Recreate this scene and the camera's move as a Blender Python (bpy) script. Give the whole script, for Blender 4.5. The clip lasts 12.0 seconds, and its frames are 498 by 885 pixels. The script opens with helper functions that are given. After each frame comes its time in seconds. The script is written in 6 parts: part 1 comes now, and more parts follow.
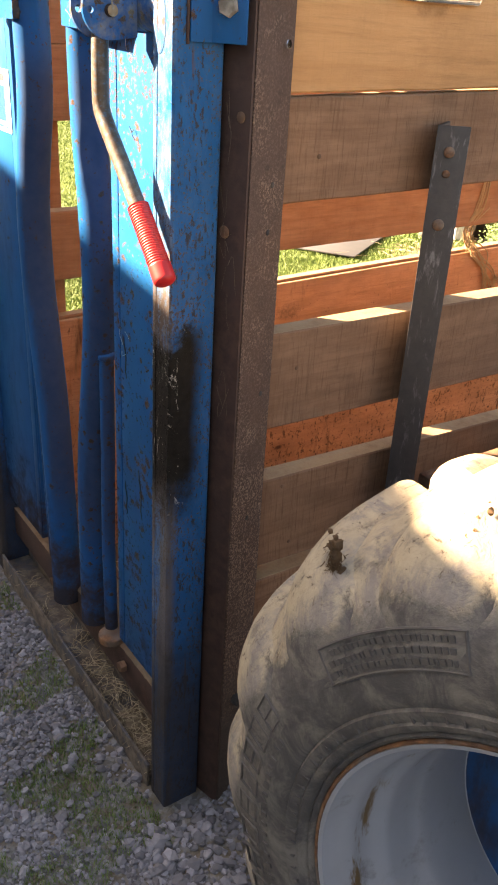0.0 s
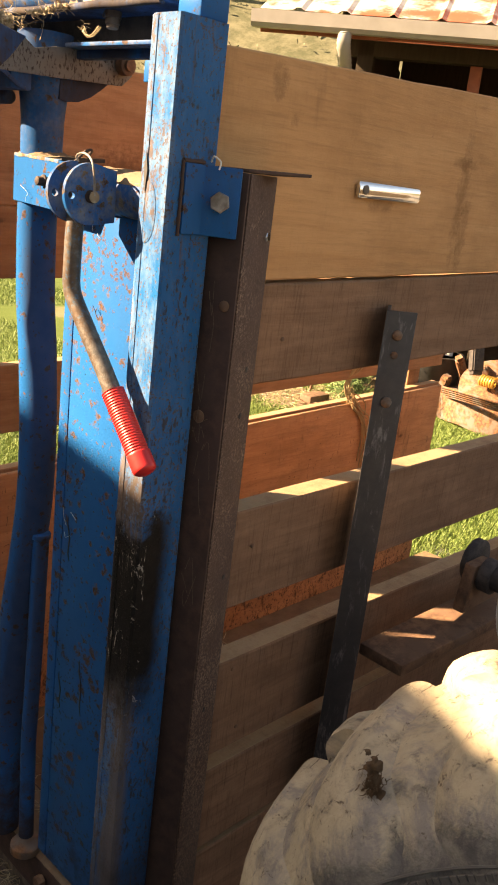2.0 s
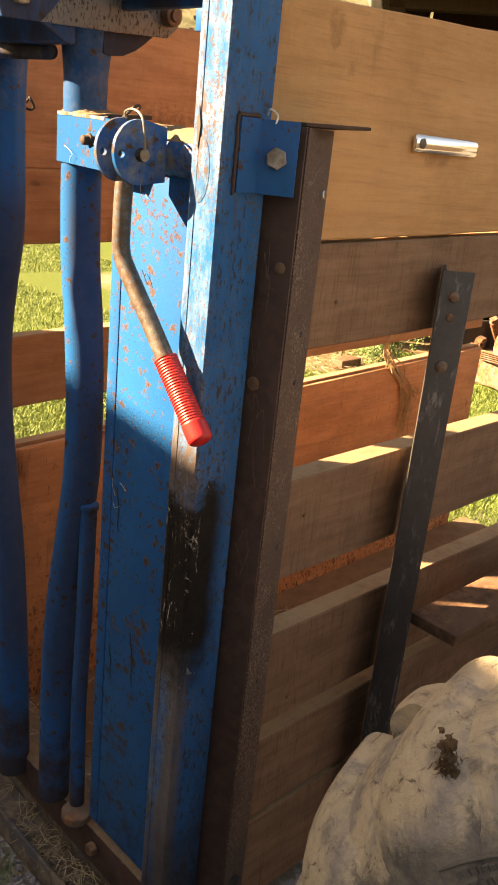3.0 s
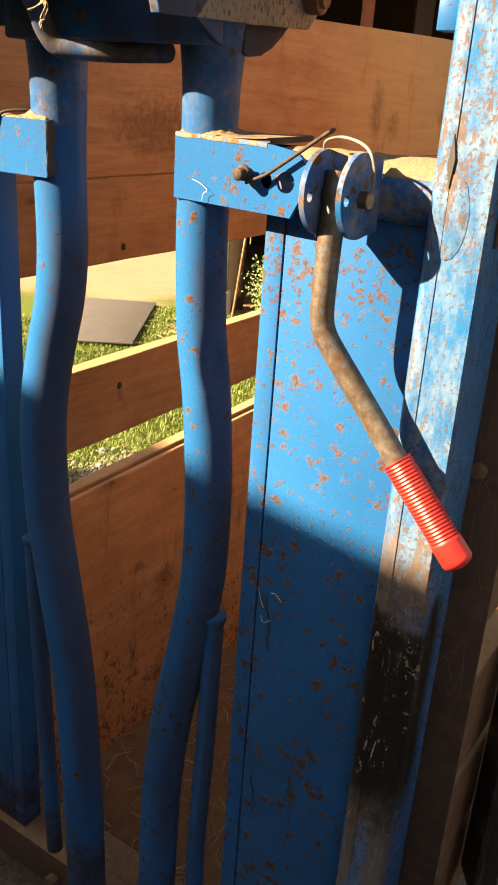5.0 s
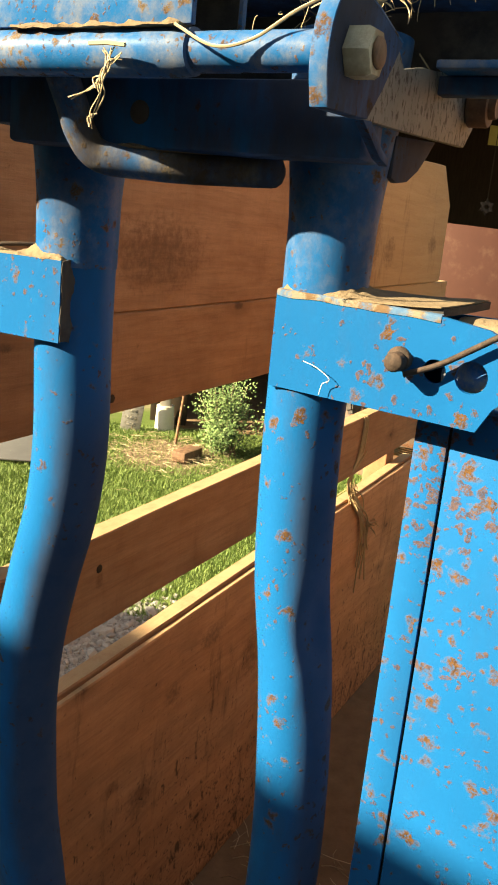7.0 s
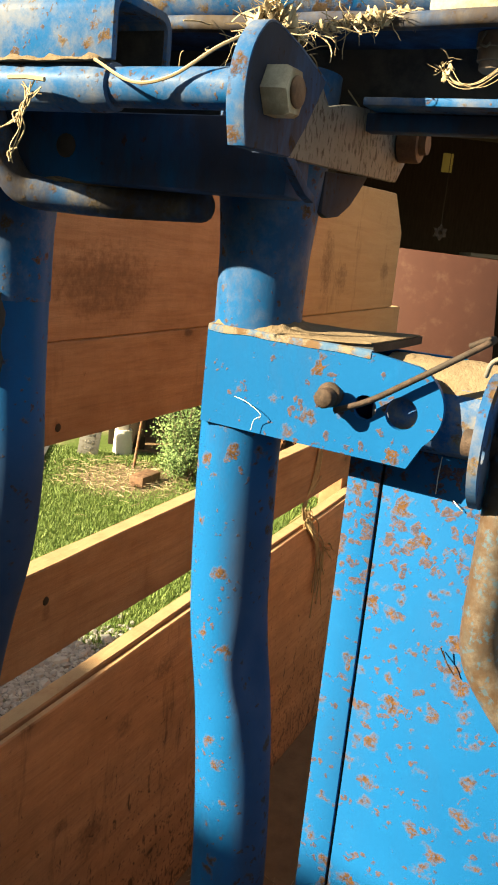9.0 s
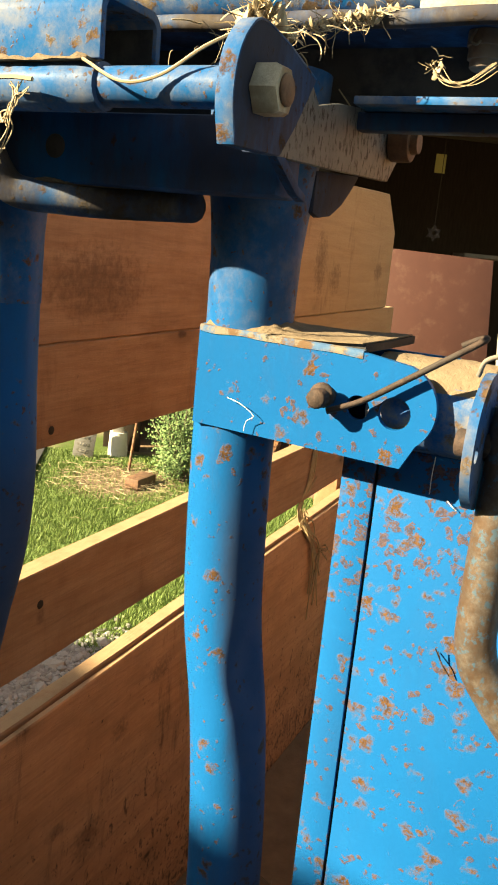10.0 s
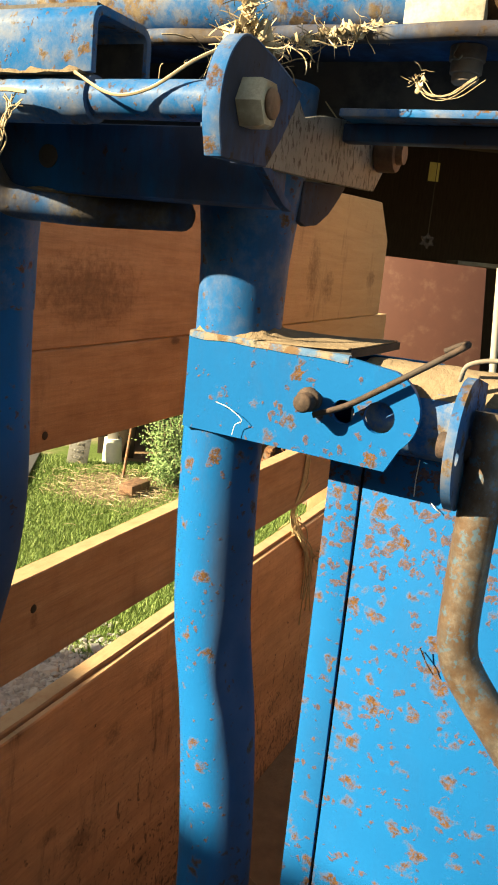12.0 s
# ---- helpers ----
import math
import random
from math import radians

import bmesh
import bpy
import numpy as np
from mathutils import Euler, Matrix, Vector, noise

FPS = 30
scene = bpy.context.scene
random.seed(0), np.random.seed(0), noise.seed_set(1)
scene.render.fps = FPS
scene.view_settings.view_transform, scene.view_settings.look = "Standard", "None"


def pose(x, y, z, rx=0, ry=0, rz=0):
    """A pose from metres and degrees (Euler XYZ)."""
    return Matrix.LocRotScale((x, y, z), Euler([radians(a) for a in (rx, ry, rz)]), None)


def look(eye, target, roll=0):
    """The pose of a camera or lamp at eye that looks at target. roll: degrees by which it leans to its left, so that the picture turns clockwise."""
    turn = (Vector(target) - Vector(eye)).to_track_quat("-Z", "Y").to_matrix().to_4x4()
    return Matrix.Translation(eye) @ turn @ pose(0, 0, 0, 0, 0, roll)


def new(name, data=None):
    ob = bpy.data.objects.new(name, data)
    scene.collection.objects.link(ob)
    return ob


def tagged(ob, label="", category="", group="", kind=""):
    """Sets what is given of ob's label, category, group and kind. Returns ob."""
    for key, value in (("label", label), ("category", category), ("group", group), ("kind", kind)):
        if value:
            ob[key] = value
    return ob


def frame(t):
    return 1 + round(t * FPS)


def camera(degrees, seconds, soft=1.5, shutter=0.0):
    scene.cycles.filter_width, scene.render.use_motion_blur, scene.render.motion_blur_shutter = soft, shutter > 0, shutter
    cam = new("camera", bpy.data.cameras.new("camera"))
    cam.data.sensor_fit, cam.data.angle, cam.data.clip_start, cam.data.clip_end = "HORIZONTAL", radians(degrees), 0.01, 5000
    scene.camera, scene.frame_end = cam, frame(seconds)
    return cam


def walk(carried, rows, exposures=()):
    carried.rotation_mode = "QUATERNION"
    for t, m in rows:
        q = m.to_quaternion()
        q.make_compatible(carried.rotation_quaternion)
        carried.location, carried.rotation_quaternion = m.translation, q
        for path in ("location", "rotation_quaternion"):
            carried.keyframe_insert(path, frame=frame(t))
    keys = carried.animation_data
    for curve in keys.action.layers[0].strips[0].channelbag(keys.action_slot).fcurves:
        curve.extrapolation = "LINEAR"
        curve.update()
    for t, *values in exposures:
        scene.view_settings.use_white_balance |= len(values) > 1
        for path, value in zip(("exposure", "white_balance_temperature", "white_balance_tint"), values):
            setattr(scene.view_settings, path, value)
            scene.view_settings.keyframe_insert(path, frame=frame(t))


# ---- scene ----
cam = camera(33.0, 12.0, 1.9)
PATH = [
    (0, (0.137, 0.105, 1.612), (1.171, 1.561, 0.712), 3.5),
    (0.5, (0.06, 0.259, 1.644), (1.349, 1.598, 0.907), 5.2),
    (1, (0.02, 0.333, 1.658), (1.43, 1.593, 1.007), 7.1),
    (1.5, (0.005, 0.346, 1.666), (1.418, 1.624, 1.057), 7.1),
    (2, (0.001, 0.35, 1.665), (1.402, 1.646, 1.07), 6.9),
    (2.5, (-0.016, 0.363, 1.658), (1.381, 1.655, 1.041), 7.0),
    (3, (-0.003, 0.414, 1.651), (1.343, 1.728, 0.971), 5.9),
    (3.5, (0.108, 0.598, 1.652), (1.307, 2.005, 0.889), 2.8),
    (3.7, (0.164, 0.7, 1.666), (1.319, 2.116, 0.854), 1.8),
    (5.3, (-0.101, 1.103, 1.701), (1.5, 2.053, 0.968), 4.0),
    (5.5, (-0.03, 1.157, 1.697), (1.545, 2.171, 0.997), 3.4),
    (6, (0.21, 1.302, 1.703), (1.746, 2.398, 1.041), 3.4),
    (6.5, (0.225, 1.366, 1.711), (1.868, 2.33, 1.103), 4.4),
    (7, (0.191, 1.436, 1.713), (1.907, 2.329, 1.206), 5.6),
    (7.5, (0.214, 1.438, 1.721), (1.961, 2.29, 1.253), 5.9),
    (7.7, (0.211, 1.437, 1.723), (1.973, 2.263, 1.262), 6.0),
    (9.5, (0.216, 1.419, 1.724), (1.984, 2.241, 1.279), 5.7),
    (10, (0.218, 1.421, 1.723), (1.99, 2.235, 1.28), 5.5),
    (10.5, (0.213, 1.421, 1.723), (1.989, 2.231, 1.287), 5.5),
    (11, (0.21, 1.417, 1.723), (1.985, 2.232, 1.294), 5.5),
    (11.5, (0.204, 1.407, 1.724), (1.981, 2.222, 1.303), 5.4),
    (12, (0.207, 1.41, 1.724), (1.987, 2.216, 1.298), 5.6),
]
EXPOSURES = [(0.0, 3.48, 10000, 20), (0.5, 3.18, 10000, 20), (1.0, 2.84, 10300, 20), (1.5, 2.58, 10600, 20), (3.5, 2.94, 14000, 23), (3.7, 2.92, 13800, 22), (5.5, 2.45, 11600, 16), (6.0, 2.38, 10200, 9), (7.5, 2.28, 9700, 1), (12.0, 2.24, 9700, 1)]
walk(cam, [(t, look(eye, target, roll)) for t, eye, target, roll in PATH], EXPOSURES)

# ---- daylight ----
SUN_WAY = Vector((1.0, -1.0, -0.74)).normalized()
world = bpy.data.worlds.new("sky")
scene.world = world
world.use_nodes = True
sky = world.node_tree.nodes.new("ShaderNodeTexSky")
sky.sky_type, sky.sun_disc = "NISHITA", False
sky.sun_elevation = math.asin(-SUN_WAY.z)
sky.sun_rotation = math.atan2(-SUN_WAY.x, -SUN_WAY.y)
world.node_tree.links.new(sky.outputs[0], world.node_tree.nodes["Background"].inputs[0])
world.node_tree.nodes["Background"].inputs[1].default_value = 0.055
sun = new("sun", bpy.data.lights.new("sun", "SUN"))
sun.data.energy, sun.data.angle, sun.data.color = 5.0, radians(0.53), (1.0, 0.92, 0.80)
sun.matrix_world = look((-20, 24, 15), Vector((-20, 24, 15)) + SUN_WAY)


# ---- materials ----
class Mat:
    """A small builder of node materials in metres of the world."""

    def __init__(self, name, rough=0.6, metal=0.0, spec=0.5):
        self.m = bpy.data.materials.new(name)
        self.m.use_nodes = True
        self.t = self.m.node_tree
        self.b = self.t.nodes["Principled BSDF"]
        self.b.inputs["Roughness"].default_value = rough
        self.b.inputs["Metallic"].default_value = metal
        self.b.inputs["Specular IOR Level"].default_value = spec
        self.co = self.t.nodes.new("ShaderNodeTexCoord").outputs["Object"]

    def put(self, sock, value):
        if isinstance(value, bpy.types.NodeSocket):
            self.t.links.new(value, sock)
        elif isinstance(value, tuple) and len(value) == 3 and sock.type == "RGBA":
            sock.default_value = (*value, 1)
        else:
            sock.default_value = value

    def coords(self, scale=(1, 1, 1), turn=(0, 0, 0), base=None):
        n = self.t.nodes.new("ShaderNodeMapping")
        self.put(n.inputs[0], base or self.co)
        n.inputs["Scale"].default_value = scale
        n.inputs["Rotation"].default_value = turn
        return n.outputs[0]

    def noise(self, scale, detail=4.0, rough=0.6, co=None, warp=0.0):
        n = self.t.nodes.new("ShaderNodeTexNoise")
        self.put(n.inputs["Vector"], co or self.co)
        n.inputs["Scale"].default_value, n.inputs["Detail"].default_value = scale, detail
        n.inputs["Roughness"].default_value, n.inputs["Distortion"].default_value = rough, warp
        return n.outputs[0]

    def voronoi(self, scale, co=None, feature="F1", out="Distance"):
        n = self.t.nodes.new("ShaderNodeTexVoronoi")
        n.feature = feature
        self.put(n.inputs["Vector"], co or self.co)
        n.inputs["Scale"].default_value = scale
        return n.outputs[out]

    def wave(self, scale, warp, co=None, axis="X", detail=2.0, dscale=1.0):
        n = self.t.nodes.new("ShaderNodeTexWave")
        n.bands_direction = axis
        self.put(n.inputs["Vector"], co or self.co)
        n.inputs["Scale"].default_value, n.inputs["Distortion"].default_value = scale, warp
        n.inputs["Detail"].default_value, n.inputs["Detail Scale"].default_value = detail, dscale
        return n.outputs["Fac"]

    def ramp(self, fac, lo, hi, a=0.0, b=1.0):
        n = self.t.nodes.new("ShaderNodeMapRange")
        n.interpolation_type = "SMOOTHSTEP"
        self.put(n.inputs["Value"], fac)
        for key, v in (("From Min", lo), ("From Max", hi), ("To Min", a), ("To Max", b)):
            self.put(n.inputs[key], v)
        return n.outputs[0]

    def math(self, op, a, b=0.0):
        n = self.t.nodes.new("ShaderNodeMath")
        n.operation = op
        self.put(n.inputs[0], a), self.put(n.inputs[1], b)
        return n.outputs[0]

    def mix(self, fac, a, b, mode="MIX"):
        n = self.t.nodes.new("ShaderNodeMix")
        n.data_type, n.blend_type = "RGBA", mode
        self.put(n.inputs[0], fac), self.put(n.inputs[6], a), self.put(n.inputs[7], b)
        return n.outputs[2]

    def axis(self, k):
        n = self.t.nodes.new("ShaderNodeSeparateXYZ")
        self.put(n.inputs[0], self.co)
        return n.outputs[k]

    def random(self):
        return self.t.nodes.new("ShaderNodeObjectInfo").outputs["Random"]

    def island(self):
        return self.t.nodes.new("ShaderNodeNewGeometry").outputs["Random Per Island"]

    def color(self, v):
        self.put(self.b.inputs["Base Color"], v)
        return self

    def rough(self, v):
        self.put(self.b.inputs["Roughness"], v)
        return self

    def bump(self, h, strength=0.4, depth=0.002):
        n = self.t.nodes.new("ShaderNodeBump")
        n.inputs["Strength"].default_value, n.inputs["Distance"].default_value = strength, depth
        self.put(n.inputs["Height"], h)
        self.t.links.new(n.outputs[0], self.b.inputs["Normal"])
        return self


def blue_paint(name, rust=0.5, worn=0.0, dirt=0.3, size=42.0, spatter_shade=0.0, top=0.0, rubbed=0.0, dust=0.0):
    """Blue enamel with broken rust spots, flecks, rubbed patches and dried dirt."""
    k = Mat(name, 0.40, 0.0, 0.07)
    blue = k.mix(k.noise(5, 3), (0.0, 0.067, 0.202), (0.0, 0.108, 0.310))
    blue = k.mix(k.ramp(k.noise(60, 4), 0.55, 0.8, 0, 0.22), blue, (0.0, 0.124, 0.335))
    patch = k.noise(7, 3)
    rag = k.math("MULTIPLY", k.math("SUBTRACT", k.noise(size * 3.6, 6, 0.72), 0.5), 0.62)

    warp = k.t.nodes.new("ShaderNodeVectorMath")
    warp.operation = "MULTIPLY_ADD"
    nz = k.t.nodes.new("ShaderNodeTexNoise")
    k.put(nz.inputs["Vector"], k.co)
    nz.inputs["Scale"].default_value, nz.inputs["Detail"].default_value = size * 1.6, 3.0
    k.put(warp.inputs[0], nz.outputs["Color"])
    warp.inputs[1].default_value = (1.1 / size,) * 3
    k.put(warp.inputs[2], k.co)
    bent = warp.outputs[0]
    # more fine rust under the upper edge, where water stands
    fine_patch = k.math("ADD", patch, k.ramp(k.axis(2), 1.40, 1.53, 0, top)) if top else patch

    def spots(scale, keep, grow, patch):
        d = k.math("ADD", k.voronoi(scale, co=bent), rag)
        c = k.t.nodes.new("ShaderNodeSeparateColor")
        k.put(c.inputs[0], k.voronoi(scale, co=bent, out="Color"))
        r = k.math("ADD", c.outputs[0], k.math("MULTIPLY", k.math("SUBTRACT", patch, 0.5), 0.75))
        r = k.math("MULTIPLY", k.math("MAXIMUM", k.math("SUBTRACT", r, keep), -0.2), grow)
        return k.math("SUBTRACT", d, r)

    s1, s2 = spots(size, 1.03 - 0.33 * rust, 1.35, patch), spots(size * 2.6, 1.00 - 0.28 * rust, 1.3, fine_patch)
    m = k.math("MAXIMUM", k.ramp(s1, -0.10, 0.15, 1, 0), k.ramp(s2, -0.08, 0.16, 0.85, 0))
    m = k.math("MULTIPLY", m, k.ramp(k.noise(size * 9, 3, 0.6), 0.34, 0.52, 0.35, 1))
    halo = k.ramp(s1, 0.02, 0.20, 0.16, 0)
    if worn:
        m = k.math("MAXIMUM", m, k.ramp(k.noise(16, 8, 0.72), 0.66 - 0.22 * worn, 0.71 - 0.2 * worn))
    rusty = k.mix(k.ramp(k.noise(190, 5, 0.7), 0.3, 0.7), (0.042, 0.022, 0.009), (0.118, 0.056, 0.016))
    col = k.mix(halo, blue, (0.13, 0.135, 0.13))
    col = k.mix(k.math("MULTIPLY", m, 0.97), col, rusty)
    if dust:
        col = k.mix(k.ramp(k.noise(24, 8, 0.72), 0.40, 0.70, 0, dust), col, k.mix(k.noise(90, 4), (0.17, 0.150, 0.115), (0.37, 0.305, 0.215)))
    # above 0.5 the dirt coat also stands for shade on the dark parts
    over = max(0.0, dirt - 0.5)
    grime_shade = k.ramp(k.noise(9, 8, 0.7, co=k.coords((1, 1, 0.35))), 0.45 - 0.5 * over, 0.75 - 0.5 * over, 0, dirt)
    if rubbed:
        # brown dirt where the cattle rub along the pipe; shade of its -y side added
        sep = k.t.nodes.new("ShaderNodeSeparateXYZ")
        k.put(sep.inputs[0], k.t.nodes.new("ShaderNodeNewGeometry").outputs["Normal"])
        ny = k.math("ADD", sep.outputs[1], k.math("MULTIPLY", k.math("SUBTRACT", k.noise(11, 7, 0.72, co=k.coords((1, 1, 0.3))), 0.5), 1.3))
        zone = k.math("MULTIPLY", k.ramp(k.axis(2), 0.30, 0.55), k.ramp(k.axis(2), 1.45, 1.60, 1, 0))
        grime_shade = k.math("MAXIMUM", grime_shade, k.math("MULTIPLY", k.ramp(ny, -0.75, -0.12, rubbed, 0), zone))
    if spatter_shade:
        # mud thrown up from the yard, thinning out upwards in splashes; reaches higher to paint in the shade low down
        z = k.math("ADD", k.axis(2), k.math("MULTIPLY", k.math("SUBTRACT", k.noise(13, 8, 0.75), 0.5), 0.85))
        grime_shade = k.math("MAXIMUM", grime_shade, k.ramp(z, 0.16 - 0.3 * top, 0.46 - 0.4 * top, spatter_shade, 0.0))
    col = k.mix(grime_shade, col, k.mix(k.noise(40, 4), (0.024, 0.018, 0.014), (0.064, 0.045, 0.033)))
    k.color(col).rough(k.math("ADD", k.math("MULTIPLY", m, 0.45), k.math("ADD", 0.40, k.math("MULTIPLY", grime_shade, 0.45))))
    k.bump(k.math("ADD", k.math("MULTIPLY", m, 0.5), k.math("MULTIPLY", k.noise(300, 2), 0.25)), 0.4, 0.0009)
    return k.m


def rust_metal(name, a=(0.09, 0.04, 0.022), b=(0.28, 0.13, 0.06), c=(0.16, 0.13, 0.11), size=40.0):
    k = Mat(name, 0.78, 0.15)
    col = k.mix(k.ramp(k.noise(size, 5, 0.7), 0.35, 0.68), a, b)
    col = k.mix(k.ramp(k.noise(size * 0.3, 4), 0.45, 0.65), col, c)
    k.color(col).bump(k.noise(size * 5, 4, 0.7), 0.5, 0.0012)
    return k.m


def wood(name, dark, light, grain=(0.8, 9, 9), saw=0.5, knots=1.0, grey=0.0, stains=0.5, mark=(0.055, 0.028, 0.017), blots=(), splash=0.0, tan_end=0.0):
    """Sawn timber that runs along x, with saw marks across it, knots and water stains."""
    k = Mat(name, 0.85, 0.0, 0.2)
    n = k.t.nodes.new("ShaderNodeVectorMath")
    n.operation = "ADD"
    k.put(n.inputs[0], k.co)
    s = k.t.nodes.new("ShaderNodeCombineXYZ")
    r = k.random()
    k.put(s.inputs[0], k.math("MULTIPLY", r, 37.0)), k.put(s.inputs[2], k.math("MULTIPLY", r, 11.0))
    k.put(n.inputs[1], s.outputs[0])
    co = n.outputs[0]
    g = k.noise(4, 5, 0.6, co=k.coords(grain, base=co), warp=0.7)
    fine = k.noise(30, 5, 0.7, co=k.coords((0.3, 5, 5), base=co))
    blot = k.noise(9, 7, 0.7, co=k.coords((0.7, 1, 1), base=co))
    col = k.mix(k.ramp(g, 0.1, 0.9), dark, light)
    col = k.mix(k.ramp(blot, 0.35, 0.7, 0, 0.55), col, tuple(v * 0.72 for v in dark))
    col = k.mix(k.ramp(fine, 0.46, 0.74, 0, 0.34), col, tuple(v * 0.45 for v in dark))
    streak = k.noise(9, 6, 0.72, co=k.coords((0.35, 3.0, 4.0), base=co), warp=0.5)
    col = k.mix(k.ramp(streak, 0.52, 0.72, 0, 0.42), col, tuple(v * 0.55 for v in dark))
    knot = k.math("ADD", k.voronoi(3.3, co=k.coords((0.9, 1, 2.0), base=co)), k.math("MULTIPLY", k.math("SUBTRACT", k.noise(45, 5, 0.7, co=co), 0.5), 0.09))
    kn = k.math("MULTIPLY", k.ramp(knot, 0.03, 0.085, 1, 0), knots)
    ringk = k.math("MULTIPLY", k.ramp(knot, 0.08, 0.24, 0.45, 0), knots)
    col = k.mix(ringk, col, tuple(v * 0.5 for v in dark))
    col = k.mix(kn, col, (0.035, 0.016, 0.010))
    sawn = k.noise(60, 3, 0.6, co=k.coords((4.2, 1, 0.20), turn=(0, 0.08, 0), base=co), warp=0.9)
    sawn = k.math("ADD", k.math("MULTIPLY", sawn, 0.85), k.math("MULTIPLY", k.noise(8, 4, 0.7, co=co), 0.15))
    col = k.mix(k.ramp(sawn, 0.50, 0.70, 0, 0.75 * saw), col, tuple(v * 0.4 for v in dark))
    if tan_end:
        # the colour turns tan towards the far end
        end = k.math("ADD", k.axis(0), k.math("MULTIPLY", k.math("SUBTRACT", k.noise(5, 5, 0.7), 0.5), 0.8))
        col = k.mix(k.ramp(end, 2.1, 2.8, 0, tan_end), col, k.mix(g, (0.30, 0.20, 0.105), (0.46, 0.335, 0.185)))
    run = k.ramp(k.noise(7, 6, 0.7, co=k.coords((1.6, 1, 0.35), base=co)), 0.56, 0.78, 0, stains)
    col = k.mix(run, col, mark)
    spot = k.ramp(k.noise(26, 6, 0.75, co=co), 0.66, 0.76, 0, stains)
    col = k.mix(spot, col, mark)
    for bx, bz, rx, rz in blots:
        # a stain at its own place on the board
        dx = k.math("MULTIPLY", k.math("SUBTRACT", k.axis(0), bx), 1 / rx)
        dz = k.math("MULTIPLY", k.math("SUBTRACT", k.axis(2), bz), 1 / rz)
        rr = k.math("ADD", k.math("MULTIPLY", dx, dx), k.math("MULTIPLY", dz, dz))
        rr = k.math("ADD", rr, k.math("MULTIPLY", k.math("SUBTRACT", k.noise(55, 7, 0.75), 0.5), 5.0))
        col = k.mix(k.ramp(rr, -0.5, 1.5, 0.56, 0), col, mark)
    if splash:
        # dung and mud kicked up against the foot of the sheet
        low = k.math("MULTIPLY", k.math("SUBTRACT", 0.75, k.axis(2)), 0.13)
        sm = k.noise(24, 8, 0.75, co=k.coords((1.5, 1, 0.7), turn=(0, 0.6, 0)), warp=0.6)
        sm = k.math("MAXIMUM", sm, k.math("SUBTRACT", k.noise(70, 6, 0.7), 0.02))
        col = k.mix(k.ramp(k.math("ADD", sm, low), 0.62, 0.70, 0, splash), col, (0.020, 0.012, 0.008))
    if grey:
        col = k.mix(k.ramp(k.noise(2.3, 4, co=co), 0.35, 0.7, 0, grey), col, (0.22, 0.18, 0.145))
    col = k.mix(k.math("MULTIPLY", r, 0.25), col, tuple(v * 0.6 for v in light))
    # the upper edges are weathered pale and dusty, with their sunlight put into the colour
    sep = k.t.nodes.new("ShaderNodeSeparateXYZ")
    k.put(sep.inputs[0], k.t.nodes.new("ShaderNodeNewGeometry").outputs["Normal"])
    worn = k.math("MULTIPLY", k.ramp(sep.outputs[2], 0.75, 0.95, 0, 0.6), k.ramp(k.noise(20, 6, 0.7, co=co), 0.25, 0.6, 0.4, 1))
    col = k.mix(worn, col, (0.43, 0.31, 0.185))
    k.color(col)
    k.bump(k.math("ADD", k.math("ADD", k.math("MULTIPLY", fine, 0.7), k.math("MULTIPLY", sawn, saw)), k.math("MULTIPLY", blot, 0.5)), 0.75, 0.0026)
    return k.m


M = {}
NEAR_STAINS = ((1.66, 1.68, 0.022, 0.14), (1.69, 1.60, 0.02, 0.09), (1.655, 1.745, 0.05, 0.014), (1.104, 1.765, 0.012, 0.012), (1.06, 1.82, 0.02, 0.03), (1.38, 1.645, 0.05, 0.014))
FAR_STAINS = ((1.53, 1.64, 0.16, 0.07), (2.66, 1.70, 0.05, 0.10), (2.80, 1.66, 0.05, 0.05), (3.25, 1.69, 0.05, 0.03), (1.407, 1.379, 0.012, 0.012), (1.402, 1.013, 0.012, 0.018))
PLY_STAINS = ((1.705, 0.618, 0.035, 0.025), (1.874, 0.70, 0.05, 0.03), (1.48, 0.494, 0.03, 0.02), (1.60, 0.40, 0.06, 0.05), (2.1, 0.55, 0.05, 0.06))
M["blue"] = blue_paint("blue_paint", 1.12, size=58)
M["blue_panel"] = blue_paint("blue_panel_paint", 1.28, dirt=0.10, size=49, spatter_shade=0.92, top=0.36)
M["blue_clean"] = blue_paint("cleaner_blue_panel_paint", 0.35, dirt=0.35, size=40, spatter_shade=0.9)
M["blue_worn"] = blue_paint("worn_blue_paint", 0.9, 0.30, 0.45)
M["blue_top"] = blue_paint("dusty_blue_paint", 1.15, 0.22, 0.45, 95, dust=0.5)
M["blue_rusty"] = blue_paint("rusty_blue_pipe_paint", 1.2, 0.85, 0.4, 60, dust=0.6)
# dark coat that puts the shade under the top works into the paint
M["blue_dark"] = blue_paint("grimy_shaded_blue_paint", 0.5, 0.1, 0.80)
# dirty, dusty bar paint, darkened further to hold the bar's shade
M["grimy_shaded_bar"] = blue_paint("dusty_shaded_bar_paint", 0.9, 0.45, 0.9, 60, dust=0.8)
M["sleeve"] = blue_paint("dusty_sleeve_paint", 1.0, 0.05, 0.6, 75, rubbed=0.5, dust=0.30)
M["tube"] = blue_paint("dusty_tube_paint", 1.2, 0.35, 0.4, 60, dust=0.95)
# flaked blue paint greyed and darkened to carry a shaded face
M["blue_grey"] = blue_paint("flaked_shade_grey_paint", 0.9, 0.15, 0.86, 80)
